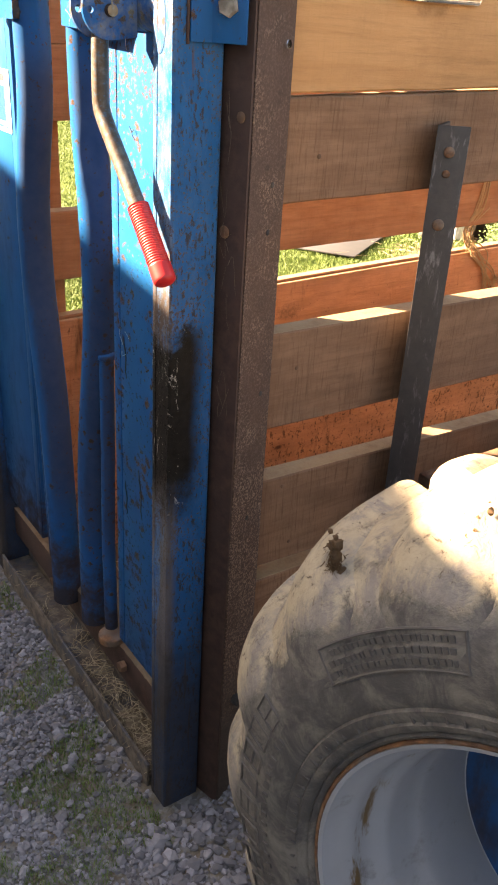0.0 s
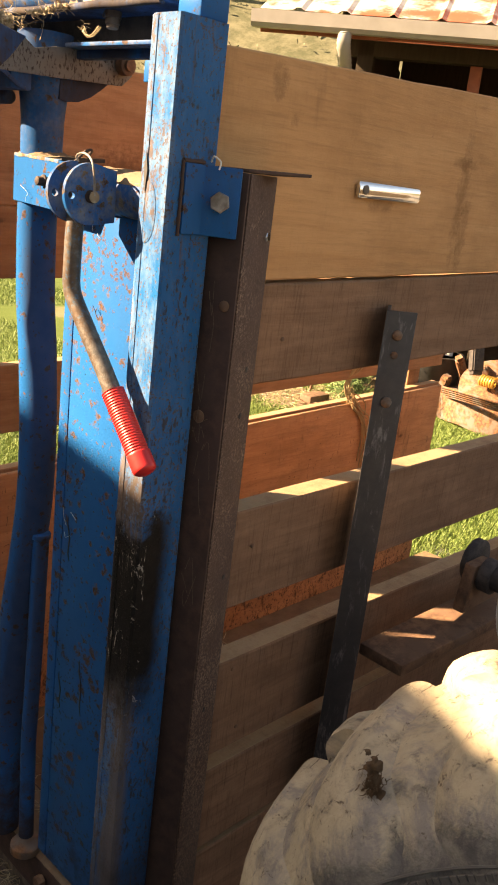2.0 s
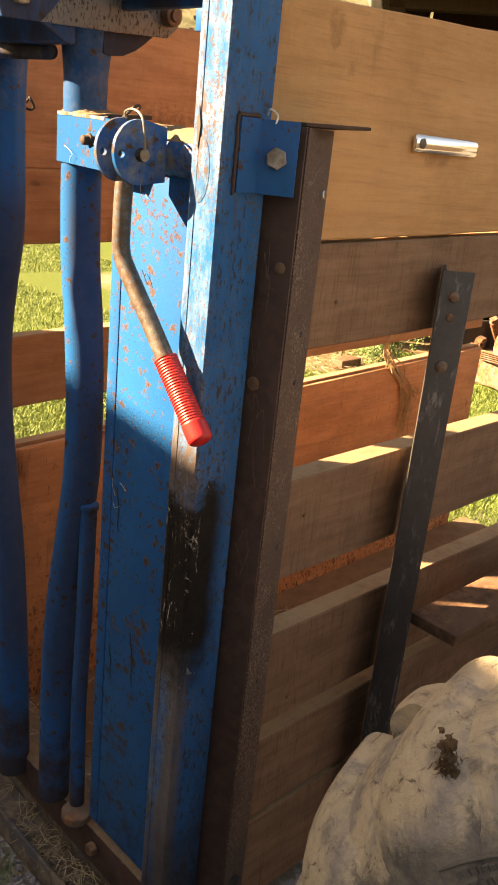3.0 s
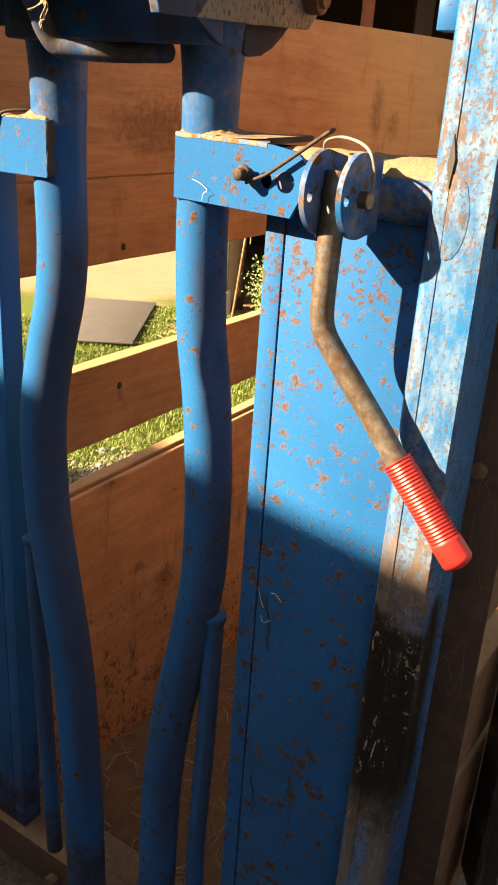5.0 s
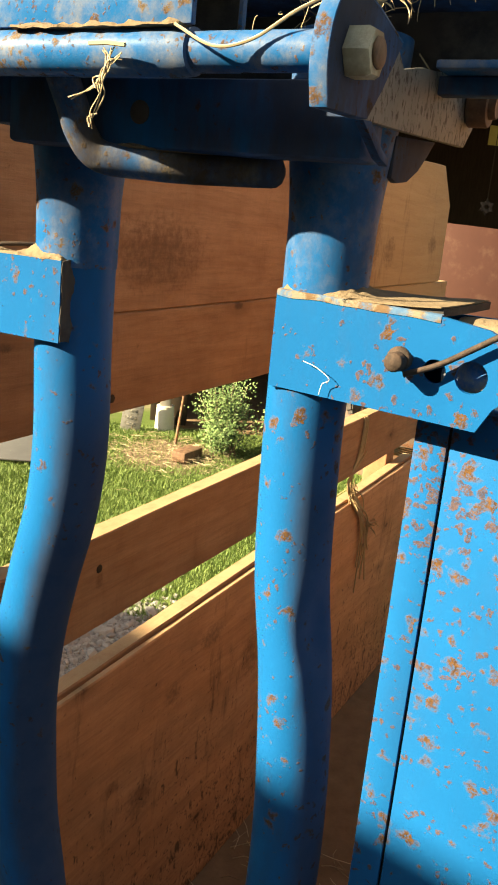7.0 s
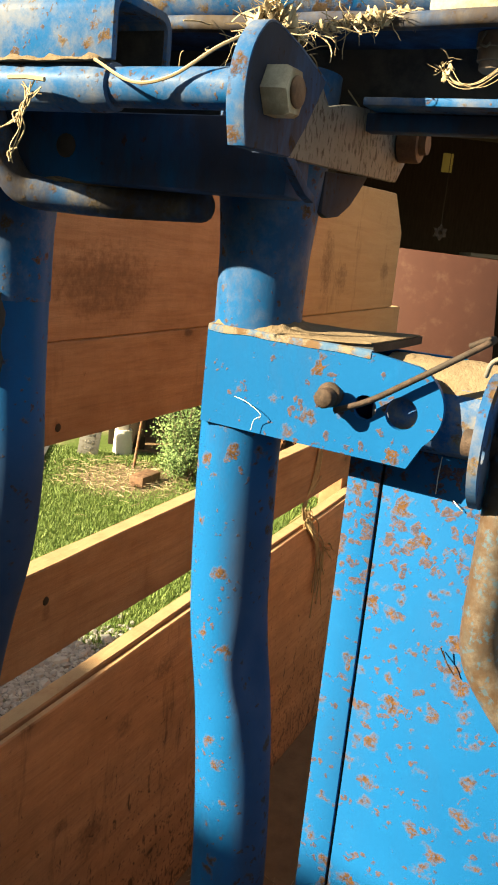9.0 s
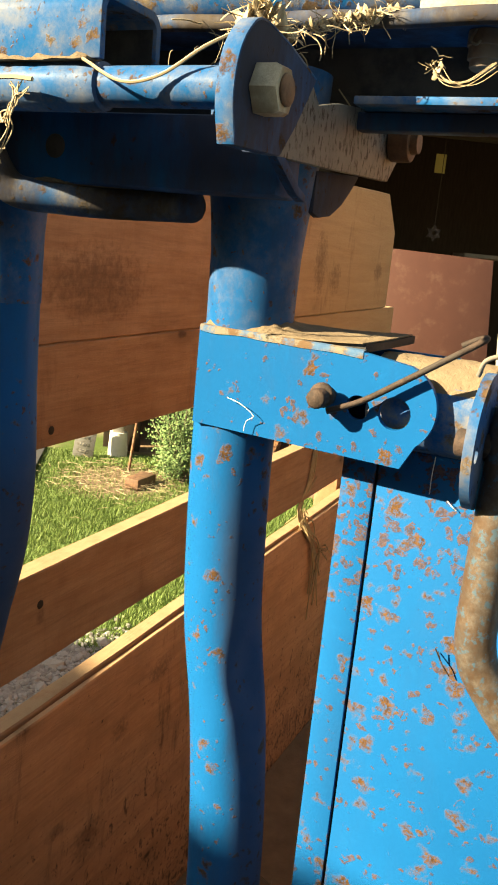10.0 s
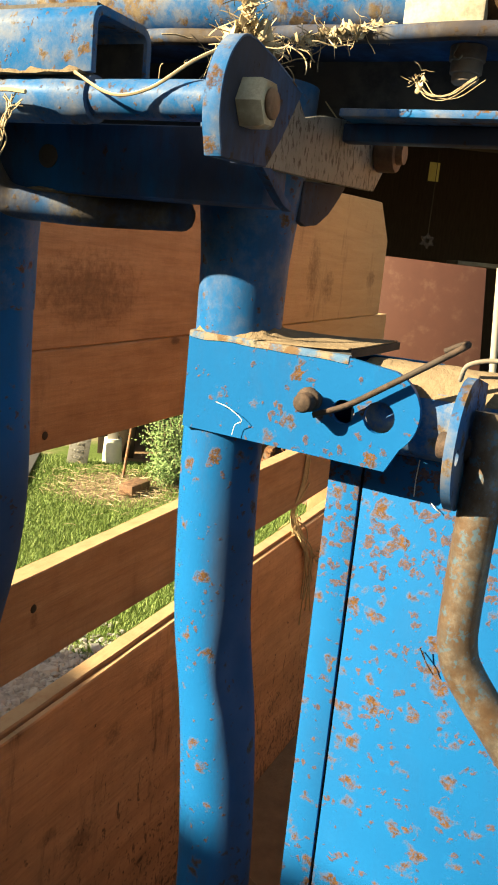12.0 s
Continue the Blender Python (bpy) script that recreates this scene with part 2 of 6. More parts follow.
# rubbed here also darkens the near pipe's shaded -y side
M["blue_pipe"] = blue_paint("blue_pipe_paint", 0.98, 0.03, 0.58, 60, spatter_shade=0.9, rubbed=0.6)
M["disc"] = blue_paint("rust_edged_blue_paint", 1.2, 0.42, 0.6, 70, dust=0.55)
M["pipe_rubbed"] = blue_paint("rubbed_blue_pipe_paint", 0.6, 0.0, 0.50, 48, spatter_shade=0.9, rubbed=0.62)
k = Mat("rubbed_dusty_edge_paint", 0.8, 0.0, 0.2)
col = k.mix(k.noise(60, 5, 0.7), (0.135, 0.118, 0.092), (0.225, 0.195, 0.150))
col = k.mix(k.ramp(k.noise(85, 7, 0.75), 0.46, 0.56, 0, 0.85), col, (0.115, 0.060, 0.028))
k.color(k.mix(k.ramp(k.noise(48, 6, 0.7), 0.44, 0.58, 0, 0.8), col, (0.035, 0.130, 0.27))).bump(k.noise(140, 5, 0.7), 0.5, 0.001)
M["bare_edge"] = k.m
M["rust"] = rust_metal("rusty_steel")
M["wire"] = rust_metal("rusty_wire", (0.024, 0.014, 0.011), (0.062, 0.036, 0.026), (0.040, 0.030, 0.025), 120)
M["nut"] = rust_metal("dusty_nut_steel", (0.36, 0.31, 0.225), (0.52, 0.455, 0.345), (0.27, 0.195, 0.125), 70)
M["bolt"] = rust_metal("dull_bolt_steel", (0.20, 0.185, 0.165), (0.34, 0.32, 0.29), (0.13, 0.105, 0.085), 60)
k = Mat("flaked_grey_steel", 0.7, 0.1)
col = k.mix(k.noise(30, 5, 0.7), (0.085, 0.090, 0.092), (0.170, 0.168, 0.160))
flake = k.ramp(k.noise(210, 5, 0.7, co=k.coords((1, 1, 0.42))), 0.53, 0.57)
col = k.mix(k.math("MULTIPLY", flake, k.ramp(k.noise(14, 3), 0.36, 0.5)), col, (0.022, 0.015, 0.012))
k.color(k.mix(k.ramp(k.noise(22, 6, 0.7), 0.60, 0.72, 0, 0.5), col, (0.085, 0.050, 0.034))).bump(flake, 0.4, 0.001)
M["arm"] = k.m
k = Mat("dusty_lug_paint", 0.7)
k.color(k.mix(k.ramp(k.noise(45, 7, 0.72), 0.40, 0.68), (0.38, 0.35, 0.30), (0.20, 0.17, 0.13))).bump(k.noise(120, 4), 0.3, 0.001)
M["lug"] = k.m
M["brown"] = rust_metal("brown_rusted_plate", (0.10, 0.052, 0.033), (0.23, 0.125, 0.072), (0.15, 0.085, 0.055), 30)
k = Mat("lever_steel", 0.5, 0.35)
col = k.mix(k.ramp(k.noise(70, 6, 0.7), 0.36, 0.64), (0.080, 0.074, 0.070), (0.165, 0.150, 0.135))
worn = k.ramp(k.axis(2), 1.36, 1.46, 0.38, 0.62)
rusty = k.ramp(k.math("ADD", k.noise(46, 8, 0.75), k.math("MULTIPLY", worn, 0.5)), 0.58, 0.92, 0, 0.9)
col = k.mix(rusty, col, k.mix(k.noise(150, 5, 0.7), (0.052, 0.029, 0.017), (0.118, 0.064, 0.034)))
fleck = k.math("MULTIPLY", k.ramp(k.noise(120, 5, 0.7), 0.53, 0.62, 0, 0.75), k.ramp(k.axis(2), 1.38, 1.46))
k.color(k.mix(fleck, col, (0.055, 0.125, 0.185))).bump(k.noise(160, 4), 0.4, 0.001)
M["lever"] = k.m
M["angle"] = rust_metal("brown_angle_iron", (0.046, 0.024, 0.019), (0.085, 0.045, 0.034), (0.062, 0.034, 0.027), 30)
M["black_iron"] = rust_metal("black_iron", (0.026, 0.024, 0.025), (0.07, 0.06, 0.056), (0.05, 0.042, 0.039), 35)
k = Mat("scraped_black_steel", 0.6, 0.2)
col = k.mix(k.noise(35, 5, 0.7), (0.028, 0.026, 0.028), (0.075, 0.066, 0.062))
scrape = k.ramp(k.noise(26, 8, 0.75, co=k.coords((1.5, 1.5, 0.35)), warp=0.5), 0.53, 0.66, 0, 0.7)
k.color(k.mix(scrape, col, (0.23, 0.215, 0.21))).bump(k.noise(120, 5, 0.7), 0.5, 0.0012)
M["strap"] = k.m
k = Mat("speckled_brown_steel", 0.75)
sp = k.ramp(k.noise(210, 5, 0.75), 0.47, 0.62)
sp = k.math("MULTIPLY", sp, k.ramp(k.math("SUBTRACT", k.noise(8, 5, 0.7), k.math("MULTIPLY", k.axis(2), 0.16)), 0.20, 0.42, 0.18, 1.0))
col = k.mix(sp, k.mix(k.noise(25, 4), (0.046, 0.024, 0.018), (0.088, 0.046, 0.034)), (0.30, 0.20, 0.145))
col = k.mix(k.ramp(k.noise(34, 5, 0.7), 0.60, 0.68, 0, 0.8), col, (0.040, 0.020, 0.015))
foot = k.ramp(k.math("ADD", k.axis(2), k.math("MULTIPLY", k.math("SUBTRACT", k.noise(9, 7, 0.75), 0.5), 0.4)), 0.05, 0.45, 0.85, 0)
col = k.mix(foot, col, k.mix(k.noise(30, 5), (0.018, 0.014, 0.012), (0.050, 0.038, 0.030)))
k.color(col).bump(sp, 0.6, 0.0015)
M["speckle"] = k.m
# the post: blue, rubbed and speckled with rust, with a smear of black grease
def post_paint(name, rub):
    k = Mat(name, 0.5, 0.0, 0.08)
    blue = k.mix(k.noise(6, 3), (0.0, 0.068, 0.19), (0.0, 0.120, 0.32))
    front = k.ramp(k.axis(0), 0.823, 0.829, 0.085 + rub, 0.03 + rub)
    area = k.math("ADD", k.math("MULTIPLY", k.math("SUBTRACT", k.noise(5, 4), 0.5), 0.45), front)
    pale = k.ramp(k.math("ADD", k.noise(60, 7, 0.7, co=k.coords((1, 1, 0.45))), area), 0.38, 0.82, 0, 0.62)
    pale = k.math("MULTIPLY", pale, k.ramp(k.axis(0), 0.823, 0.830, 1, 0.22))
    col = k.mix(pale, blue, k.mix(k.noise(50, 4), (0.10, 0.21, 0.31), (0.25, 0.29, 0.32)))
    rustm = k.ramp(k.math("ADD", k.noise(105, 8, 0.68, co=k.coords((1, 1, 0.55))), area), 0.615, 0.715, 0, 0.85)
    speck = k.ramp(k.math("ADD", k.noise(190, 4, 0.65), k.math("MULTIPLY", area, 0.5)), 0.60, 0.645)
    rustm = k.math("MAXIMUM", rustm, k.math("MULTIPLY", speck, 0.85))
    line = k.ramp(k.noise(30, 5, 0.7, co=k.coords((1, 1, 0.05))), 0.64, 0.70, 0, 0.7)
    rustm = k.math("MAXIMUM", rustm, line)
    col = k.mix(rustm, col, k.mix(k.noise(120, 4), (0.040, 0.027, 0.020), (0.150, 0.096, 0.066)))
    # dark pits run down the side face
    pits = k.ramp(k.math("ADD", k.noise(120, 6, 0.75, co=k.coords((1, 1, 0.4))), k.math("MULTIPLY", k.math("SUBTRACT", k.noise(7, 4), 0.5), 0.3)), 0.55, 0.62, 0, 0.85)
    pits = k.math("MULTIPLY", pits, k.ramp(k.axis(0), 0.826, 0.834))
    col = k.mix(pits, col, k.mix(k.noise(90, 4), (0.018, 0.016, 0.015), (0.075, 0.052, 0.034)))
    # the corner is rubbed down to brown steel below hand height
    bare = k.math("ADD", k.noise(22, 7, 0.7, co=k.coords((1, 1, 0.12))), k.ramp(k.axis(2), 1.15, 1.32, 0.10 + 3 * rub, -0.10 + 2 * rub))
    bare = k.math("MULTIPLY", k.ramp(bare, 0.53, 0.64, 0, 0.8), k.ramp(k.axis(0), 0.828, 0.850, 1, 0))
    col = k.mix(bare, col, k.mix(k.noise(60, 6, 0.7, co=k.coords((1, 1, 0.2))), (0.050, 0.036, 0.029), (0.20, 0.160, 0.130)))
    zn = k.math("MULTIPLY", k.math("SUBTRACT", k.noise(9, 7, 0.75), 0.5), 0.30)
    z = k.math("ADD", k.axis(2), zn)
    grease = k.math("MULTIPLY", k.ramp(z, 0.66, 0.86), k.ramp(z, 1.08, 1.15, 1, 0))
    xx = k.math("ADD", k.axis(0), k.math("MULTIPLY", k.math("SUBTRACT", k.noise(7, 4), 0.5), 0.03))
    grease = k.math("MULTIPLY", grease, k.ramp(xx, 0.862, 0.905, 1, 0))
    scr = k.ramp(k.math("ADD", k.noise(34, 8, 0.75, co=k.coords((1.6, 1.6, 0.6)), warp=1.2), k.math("MULTIPLY", k.ramp(k.axis(0), 0.822, 0.86, 0.06, -0.02), 1.0)), 0.63, 0.69)
    gcol = k.mix(scr, k.mix(k.noise(60, 4), (0.006, 0.0055, 0.005), (0.026, 0.022, 0.019)), (0.40, 0.37, 0.33))
    col = k.mix(grease, col, gcol)
    # splashed mud on the foot
    foot = k.ramp(k.math("ADD", k.axis(2), k.math("MULTIPLY", zn, 1.6)), 0.18, 0.58, 0.82, 0)
    col = k.mix(foot, col, k.mix(k.noise(30, 5), (0.018, 0.017, 0.019), (0.052, 0.044, 0.040)))
    k.color(col).rough(k.math("ADD", 0.36, k.math("MULTIPLY", k.math("MAXIMUM", rustm, foot), 0.4)))
    k.bump(k.math("ADD", rustm, k.math("MULTIPLY", k.noise(150, 3), 0.3)), 0.4, 0.001)
    return k.m


M["post"] = post_paint("post_paint", 0.0)
M["edge"] = post_paint("rubbed_post_edge_paint", 0.015)
k = Mat("red_rubber_grip", 0.42)
k.color(k.mix(k.ramp(k.noise(30, 4), 0.4, 0.75, 0, 0.5), (0.58, 0.02, 0.022), (0.36, 0.035, 0.03))).bump(k.noise(200, 2), 0.15, 0.0006)
M["grip"] = k.m
k = Mat("dirt_crust", 0.95, 0, 0.1)
col = k.mix(k.noise(55, 5, 0.7), (0.120, 0.088, 0.060), (0.255, 0.192, 0.132))
k.color(k.mix(k.ramp(k.noise(20, 4), 0.56, 0.72, 0, 0.7), col, (0.17, 0.088, 0.045))).bump(k.noise(120, 5, 0.7), 0.8, 0.003)
M["dirt"] = k.m
k = Mat("dark_floor_dirt", 0.95, 0, 0.1)
col = k.mix(k.noise(16, 6, 0.7), (0.105, 0.070, 0.045), (0.27, 0.18, 0.11))
k.color(col).bump(k.noise(70, 5, 0.7), 0.8, 0.004)
M["mud"] = k.m
k = Mat("dark_clod_soil", 0.95, 0, 0.1)
k.color(k.mix(k.noise(90, 6, 0.7), (0.050, 0.030, 0.018), (0.155, 0.098, 0.058))).bump(k.noise(160, 5, 0.7), 0.8, 0.002)
M["soil"] = k.m
k = Mat("straw", 0.7, 0, 0.3)
k.color(k.mix(k.island(), (0.22, 0.165, 0.102), (0.50, 0.400, 0.265)))
M["straw"] = k.m
M["wood_new"] = wood("pale_sawn_board", (0.50, 0.245, 0.108), (0.66, 0.365, 0.182), saw=0.12, knots=0.4, stains=0.45, mark=(0.15, 0.062, 0.026), blots=NEAR_STAINS)
M["wood_old"] = wood("weathered_sawn_board", (0.205, 0.108, 0.066), (0.345, 0.198, 0.126), saw=0.8, knots=0.8, stains=0.55)
M["wood_red"] = wood("reddish_sawn_board", (0.275, 0.132, 0.070), (0.42, 0.228, 0.133), saw=0.16, knots=0.8, stains=0.5, mark=(0.06, 0.026, 0.014), blots=FAR_STAINS)
M["wood_end"] = wood("tan_end_board", (0.275, 0.132, 0.070), (0.42, 0.228, 0.133), saw=0.16, knots=0.8, stains=0.5, mark=(0.06, 0.026, 0.014), blots=FAR_STAINS, tan_end=0.75)
M["ply"] = wood("plywood_sheet", (0.41, 0.190, 0.097), (0.64, 0.325, 0.178), grain=(0.6, 4, 5), saw=0.1, knots=0.9, stains=0.95, mark=(0.04, 0.017, 0.010), blots=PLY_STAINS, splash=0.8)
# tyre
def tyre_rubber(name, mud):
    k = Mat(name, 0.8, 0, 0.3)
    rub = k.mix(k.noise(30, 5, 0.7), (0.045, 0.044, 0.044), (0.120, 0.115, 0.110))
    rub = k.mix(k.ramp(k.noise(14, 8, 0.75, warp=0.6), 0.40, 0.68, 0, 0.75), rub, (0.24, 0.22, 0.19))
    mudc = k.mix(k.noise(25, 6, 0.7), (0.30, 0.24, 0.165), (0.52, 0.445, 0.325))
    mudc = k.mix(k.ramp(k.noise(6.5, 8, 0.72, warp=0.4), 0.47, 0.60, 0, 0.75), mudc, k.mix(k.noise(40, 5), (0.10, 0.098, 0.108), (0.25, 0.24, 0.24)))
    mudc = k.mix(k.ramp(k.noise(38, 7, 0.75, co=k.coords((1, 0.5, 0.5)), warp=0.5), 0.54, 0.66, 0, 0.65), mudc, (0.12, 0.108, 0.10))
    mudc = k.mix(k.ramp(k.noise(45, 8, 0.75, co=k.coords((1, 1, 1)), warp=0.8), 0.57, 0.65, 0, 0.85), mudc, (0.075, 0.052, 0.036))
    rad_ = k.math("SQRT", k.math("ADD", k.math("MULTIPLY", k.axis(1), k.axis(1)), k.math("MULTIPLY", k.axis(2), k.axis(2))))
    rad_ = k.math("ADD", rad_, k.math("MULTIPLY", k.math("SUBTRACT", k.noise(9, 7, 0.72), 0.5), 0.10))
    mm = k.ramp(rad_, 0.520, 0.545, 0.0, 1.0)
    mm = k.math("MULTIPLY", mm, k.ramp(k.noise(30, 7, 0.72, warp=0.5), 0.30, 0.50, 0.45, 1))
    mm = k.math("MULTIPLY", mm, mud)
    k.color(k.mix(mm, rub, mudc)).bump(k.math("ADD", k.noise(60, 6, 0.7), k.math("MULTIPLY", mm, 0.9)), 0.7, 0.004)
    return k.m


M["tyre"] = tyre_rubber("muddy_tyre_rubber", 1.0)
k = Mat("worn_raised_rubber", 0.8)
k.color(k.mix(k.noise(50, 5, 0.7), (0.050, 0.047, 0.045), (0.14, 0.130, 0.120))).bump(k.noise(120, 3), 0.3, 0.001)
M["raised"] = k.m
k = Mat("silver_rim_paint", 0.38, 0.3)
col = k.mix(k.noise(8, 5), (0.33, 0.37, 0.41), (0.47, 0.51, 0.55))
st = k.ramp(k.noise(5, 6, 0.7, co=k.coords((2.2, 2.2, 0.4))), 0.58, 0.66)
col = k.mix(st, col, (0.20, 0.12, 0.045))
k.color(k.mix(k.ramp(k.noise(14, 6, 0.7), 0.55, 0.75, 0, 0.6), col, (0.12, 0.10, 0.085))).bump(k.noise(40, 3), 0.15, 0.001)
M["rim"] = k.m
k = Mat("white_dusty_paint", 0.6)
k.color(k.mix(k.noise(12, 5), (0.45, 0.43, 0.38), (0.72, 0.70, 0.64)))
M["white"] = k.m
k = Mat("white_decal_film", 0.35)
k.color(k.mix(k.ramp(k.noise(25, 4), 0.5, 0.8, 0, 0.4), (0.80, 0.82, 0.84), (0.55, 0.6, 0.66)))
M["decal"] = k.m
k = Mat("blue_decal_ink", 0.4)
k.color(k.mix(k.ramp(k.noise(45, 4), 0.66, 0.72), (0.0, 0.075, 0.25), (0.6, 0.62, 0.65)))
M["ink"] = k.m
k = Mat("dark_ink", 0.5)
k.color(k.mix(k.noise(40), (0.02, 0.03, 0.05), (0.05, 0.07, 0.1)))
M["dark_ink"] = k.m
k = Mat("muddy_tray_steel", 0.85)
col = k.mix(k.ramp(k.noise(22, 6, 0.7), 0.35, 0.65), (0.070, 0.055, 0.044), (0.19, 0.150, 0.115))
k.color(k.mix(k.ramp(k.noise(9, 6, 0.7), 0.48, 0.60, 0, 0.85), col, (0.060, 0.066, 0.080))).bump(k.noise(90, 5, 0.7), 0.6, 0.002)
M["tray"] = k.m
# ground
k = Mat("yard_ground", 0.95, 0, 0.15)
soil = k.mix(k.noise(9, 6, 0.7), (0.08, 0.065, 0.046), (0.235, 0.185, 0.13))
grit = k.mix(k.voronoi(70, out="Color"), (0.085, 0.082, 0.080), (0.30, 0.29, 0.28))
gravel = k.mix(k.ramp(k.noise(30, 4), 0.35, 0.6), soil, grit)
lawn = k.mix(k.noise(14, 5, 0.7), (0.048, 0.085, 0.019), (0.105, 0.145, 0.042))
far = k.mix(k.ramp(k.noise(1.1, 9, 0.75), 0.35, 0.65), (0.070, 0.075, 0.043), (0.150, 0.142, 0.092))
X, Y = k.axis(0), k.axis(1)
wob = k.math("MULTIPLY", k.math("SUBTRACT", k.noise(1.3, 5, 0.7), 0.5), 1.2)
inlawn = k.ramp(k.math("ADD", k.math("ADD", X, k.math("MULTIPLY", Y, 0.9)), wob), 5.6, 6.0)
inlawn = k.math("MULTIPLY", inlawn, k.ramp(k.math("ADD", Y, wob), 1.5, 1.9))
drive = k.math("MULTIPLY", k.ramp(k.math("ADD", Y, wob), 5.8, 6.2), k.ramp(k.math("ADD", Y, wob), 8.6, 9.2, 1, 0))
drive = k.math("MULTIPLY", drive, k.ramp(k.math("ADD", X, wob), 5.2, 5.8))
col = k.mix(inlawn, gravel, lawn)
dx, dy = k.math("SUBTRACT", X, 5.45), k.math("SUBTRACT", Y, 4.85)
bare = k.math("ADD", k.math("SQRT", k.math("ADD", k.math("MULTIPLY", dx, dx), k.math("MULTIPLY", dy, dy))), k.math("MULTIPLY", wob, 0.2))
col = k.mix(k.ramp(bare, 0.42, 0.56, 1, 0), col, k.mix(k.noise(28, 6, 0.7), (0.12, 0.082, 0.055), (0.27, 0.195, 0.135)))
col = k.mix(drive, col, k.mix(k.noise(6, 5), (0.20, 0.152, 0.110), (0.29, 0.225, 0.165)))
col = k.mix(k.ramp(k.math("ADD", X, Y), 30, 50), col, far)
k.color(col).bump(k.noise(50, 5, 0.7), 0.7, 0.01)
M["ground"] = k.m
k = Mat("gravel_stone", 0.85, 0, 0.3)
k.color(k.mix(k.noise(40, 3), k.mix(k.island(), (0.048, 0.047, 0.054), (0.43, 0.42, 0.45)), (0.17, 0.16, 0.165))).bump(k.noise(150, 3), 0.3, 0.001)
M["stone"] = k.m
k = Mat("pale_gravel_stone", 0.85, 0, 0.3)
k.color(k.mix(k.noise(40, 3), k.mix(k.island(), (0.13, 0.125, 0.12), (0.38, 0.365, 0.35)), (0.25, 0.24, 0.23)))
M["stone_pale"] = k.m
k = Mat("grass_blade", 0.6, 0, 0.3)
k.color(k.mix(k.island(), (0.060, 0.118, 0.023), (0.180, 0.245, 0.072)))
k.b.inputs["Subsurface Weight"].default_value = 0.0
M["grass"] = k.m
k = Mat("bush_leaf", 0.55, 0, 0.3)
k.color(k.mix(k.island(), (0.065, 0.130, 0.042), (0.19, 0.27, 0.11)))
M["leaf"] = k.m
k = Mat("twig_bark", 0.9)
k.color(k.mix(k.noise(30), (0.10, 0.075, 0.05), (0.22, 0.17, 0.12)))
M["bark"] = k.m
k = Mat("hill_tree_twigs", 0.9, 0, 0.1)
k.color(k.mix(k.island(), (0.085, 0.088, 0.055), (0.18, 0.17, 0.115)))
M["hilltree"] = k.m
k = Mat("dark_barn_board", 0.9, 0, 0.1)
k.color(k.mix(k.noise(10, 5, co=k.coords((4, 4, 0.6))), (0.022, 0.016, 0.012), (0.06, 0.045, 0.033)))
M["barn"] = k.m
k = Mat("barn_siding", 0.9, 0, 0.1)
k.color(k.mix(k.noise(6, 5, co=k.coords((4, 4, 0.5))), (0.14, 0.118, 0.098), (0.22, 0.19, 0.16))).bump(k.noise(20, 4, co=k.coords((4, 4, 0.4))), 0.5, 0.004)
M["siding"] = k.m
k = Mat("rusty_roof_sheet", 0.55, 0.3)
rr = k.ramp(k.noise(2.2, 5, 0.7, co=k.coords((1, 1, 1))), 0.42, 0.60)
k.color(k.mix(rr, (0.62, 0.58, 0.53), k.mix(k.noise(5, 5), (0.30, 0.06, 0.035), (0.48, 0.15, 0.07)))).bump(k.noise(20, 3), 0.2, 0.002)
M["roof"] = k.m
k = Mat("gutter_paint", 0.5)
k.color(k.mix(k.noise(5, 4), (0.20, 0.185, 0.165), (0.33, 0.31, 0.28)))
M["gutter"] = k.m
k = Mat("red_brown_door_paint", 0.6)
col = k.mix(k.noise(6, 5, 0.7), (0.060, 0.019, 0.012), (0.088, 0.030, 0.019))
k.color(k.mix(k.ramp(k.noise(7, 7, 0.7), 0.5, 0.75, 0, 0.6), col, (0.14, 0.072, 0.050))).bump(k.noise(50, 3), 0.15, 0.001)
M["door"] = k.m
k = Mat("yellow_card", 0.7)
k.color(k.mix(k.noise(30), (0.50, 0.44, 0.12), (0.60, 0.54, 0.2)))
M["yellow"] = k.m
k = Mat("grey_rubber_mat", 0.75)
k.color(k.mix(k.noise(6, 5, 0.7), (0.050, 0.050, 0.054), (0.095, 0.093, 0.096))).bump(k.noise(60, 4), 0.3, 0.002)
M["mat"] = k.m
k = Mat("plate_paint", 0.5, 0.1)
k.color(k.mix(k.ramp(k.noise(30, 5), 0.45, 0.7), (0.17, 0.165, 0.155), (0.10, 0.088, 0.07)))
M["plate"] = k.m
k = Mat("worn_dark_plate_paint", 0.6)
k.color(k.mix(k.ramp(k.noise(40, 5), 0.4, 0.7), (0.06, 0.06, 0.06), (0.26, 0.24, 0.2)))
M["dark_plate"] = k.m
k = Mat("black_plastic", 0.5)
k.color(k.mix(k.noise(20, 4), (0.015, 0.015, 0.016), (0.05, 0.048, 0.045)))
M["black"] = k.m
k = Mat("chrome", 0.12, 1.0)
k.color(k.mix(k.noise(20), (0.88, 0.90, 0.90), (0.78, 0.80, 0.80)))
M["chrome"] = k.m
k = Mat("brass_spring", 0.4, 0.7)
k.color(k.mix(k.noise(40), (0.55, 0.33, 0.08), (0.68, 0.45, 0.14)))
M["brass"] = k.m
k = Mat("baling_twine", 0.8)
k.color(k.mix(k.noise(60), (0.27, 0.18, 0.09), (0.40, 0.285, 0.16)))
M["twine"] = k.m
k = Mat("red_barn_post", 0.8)
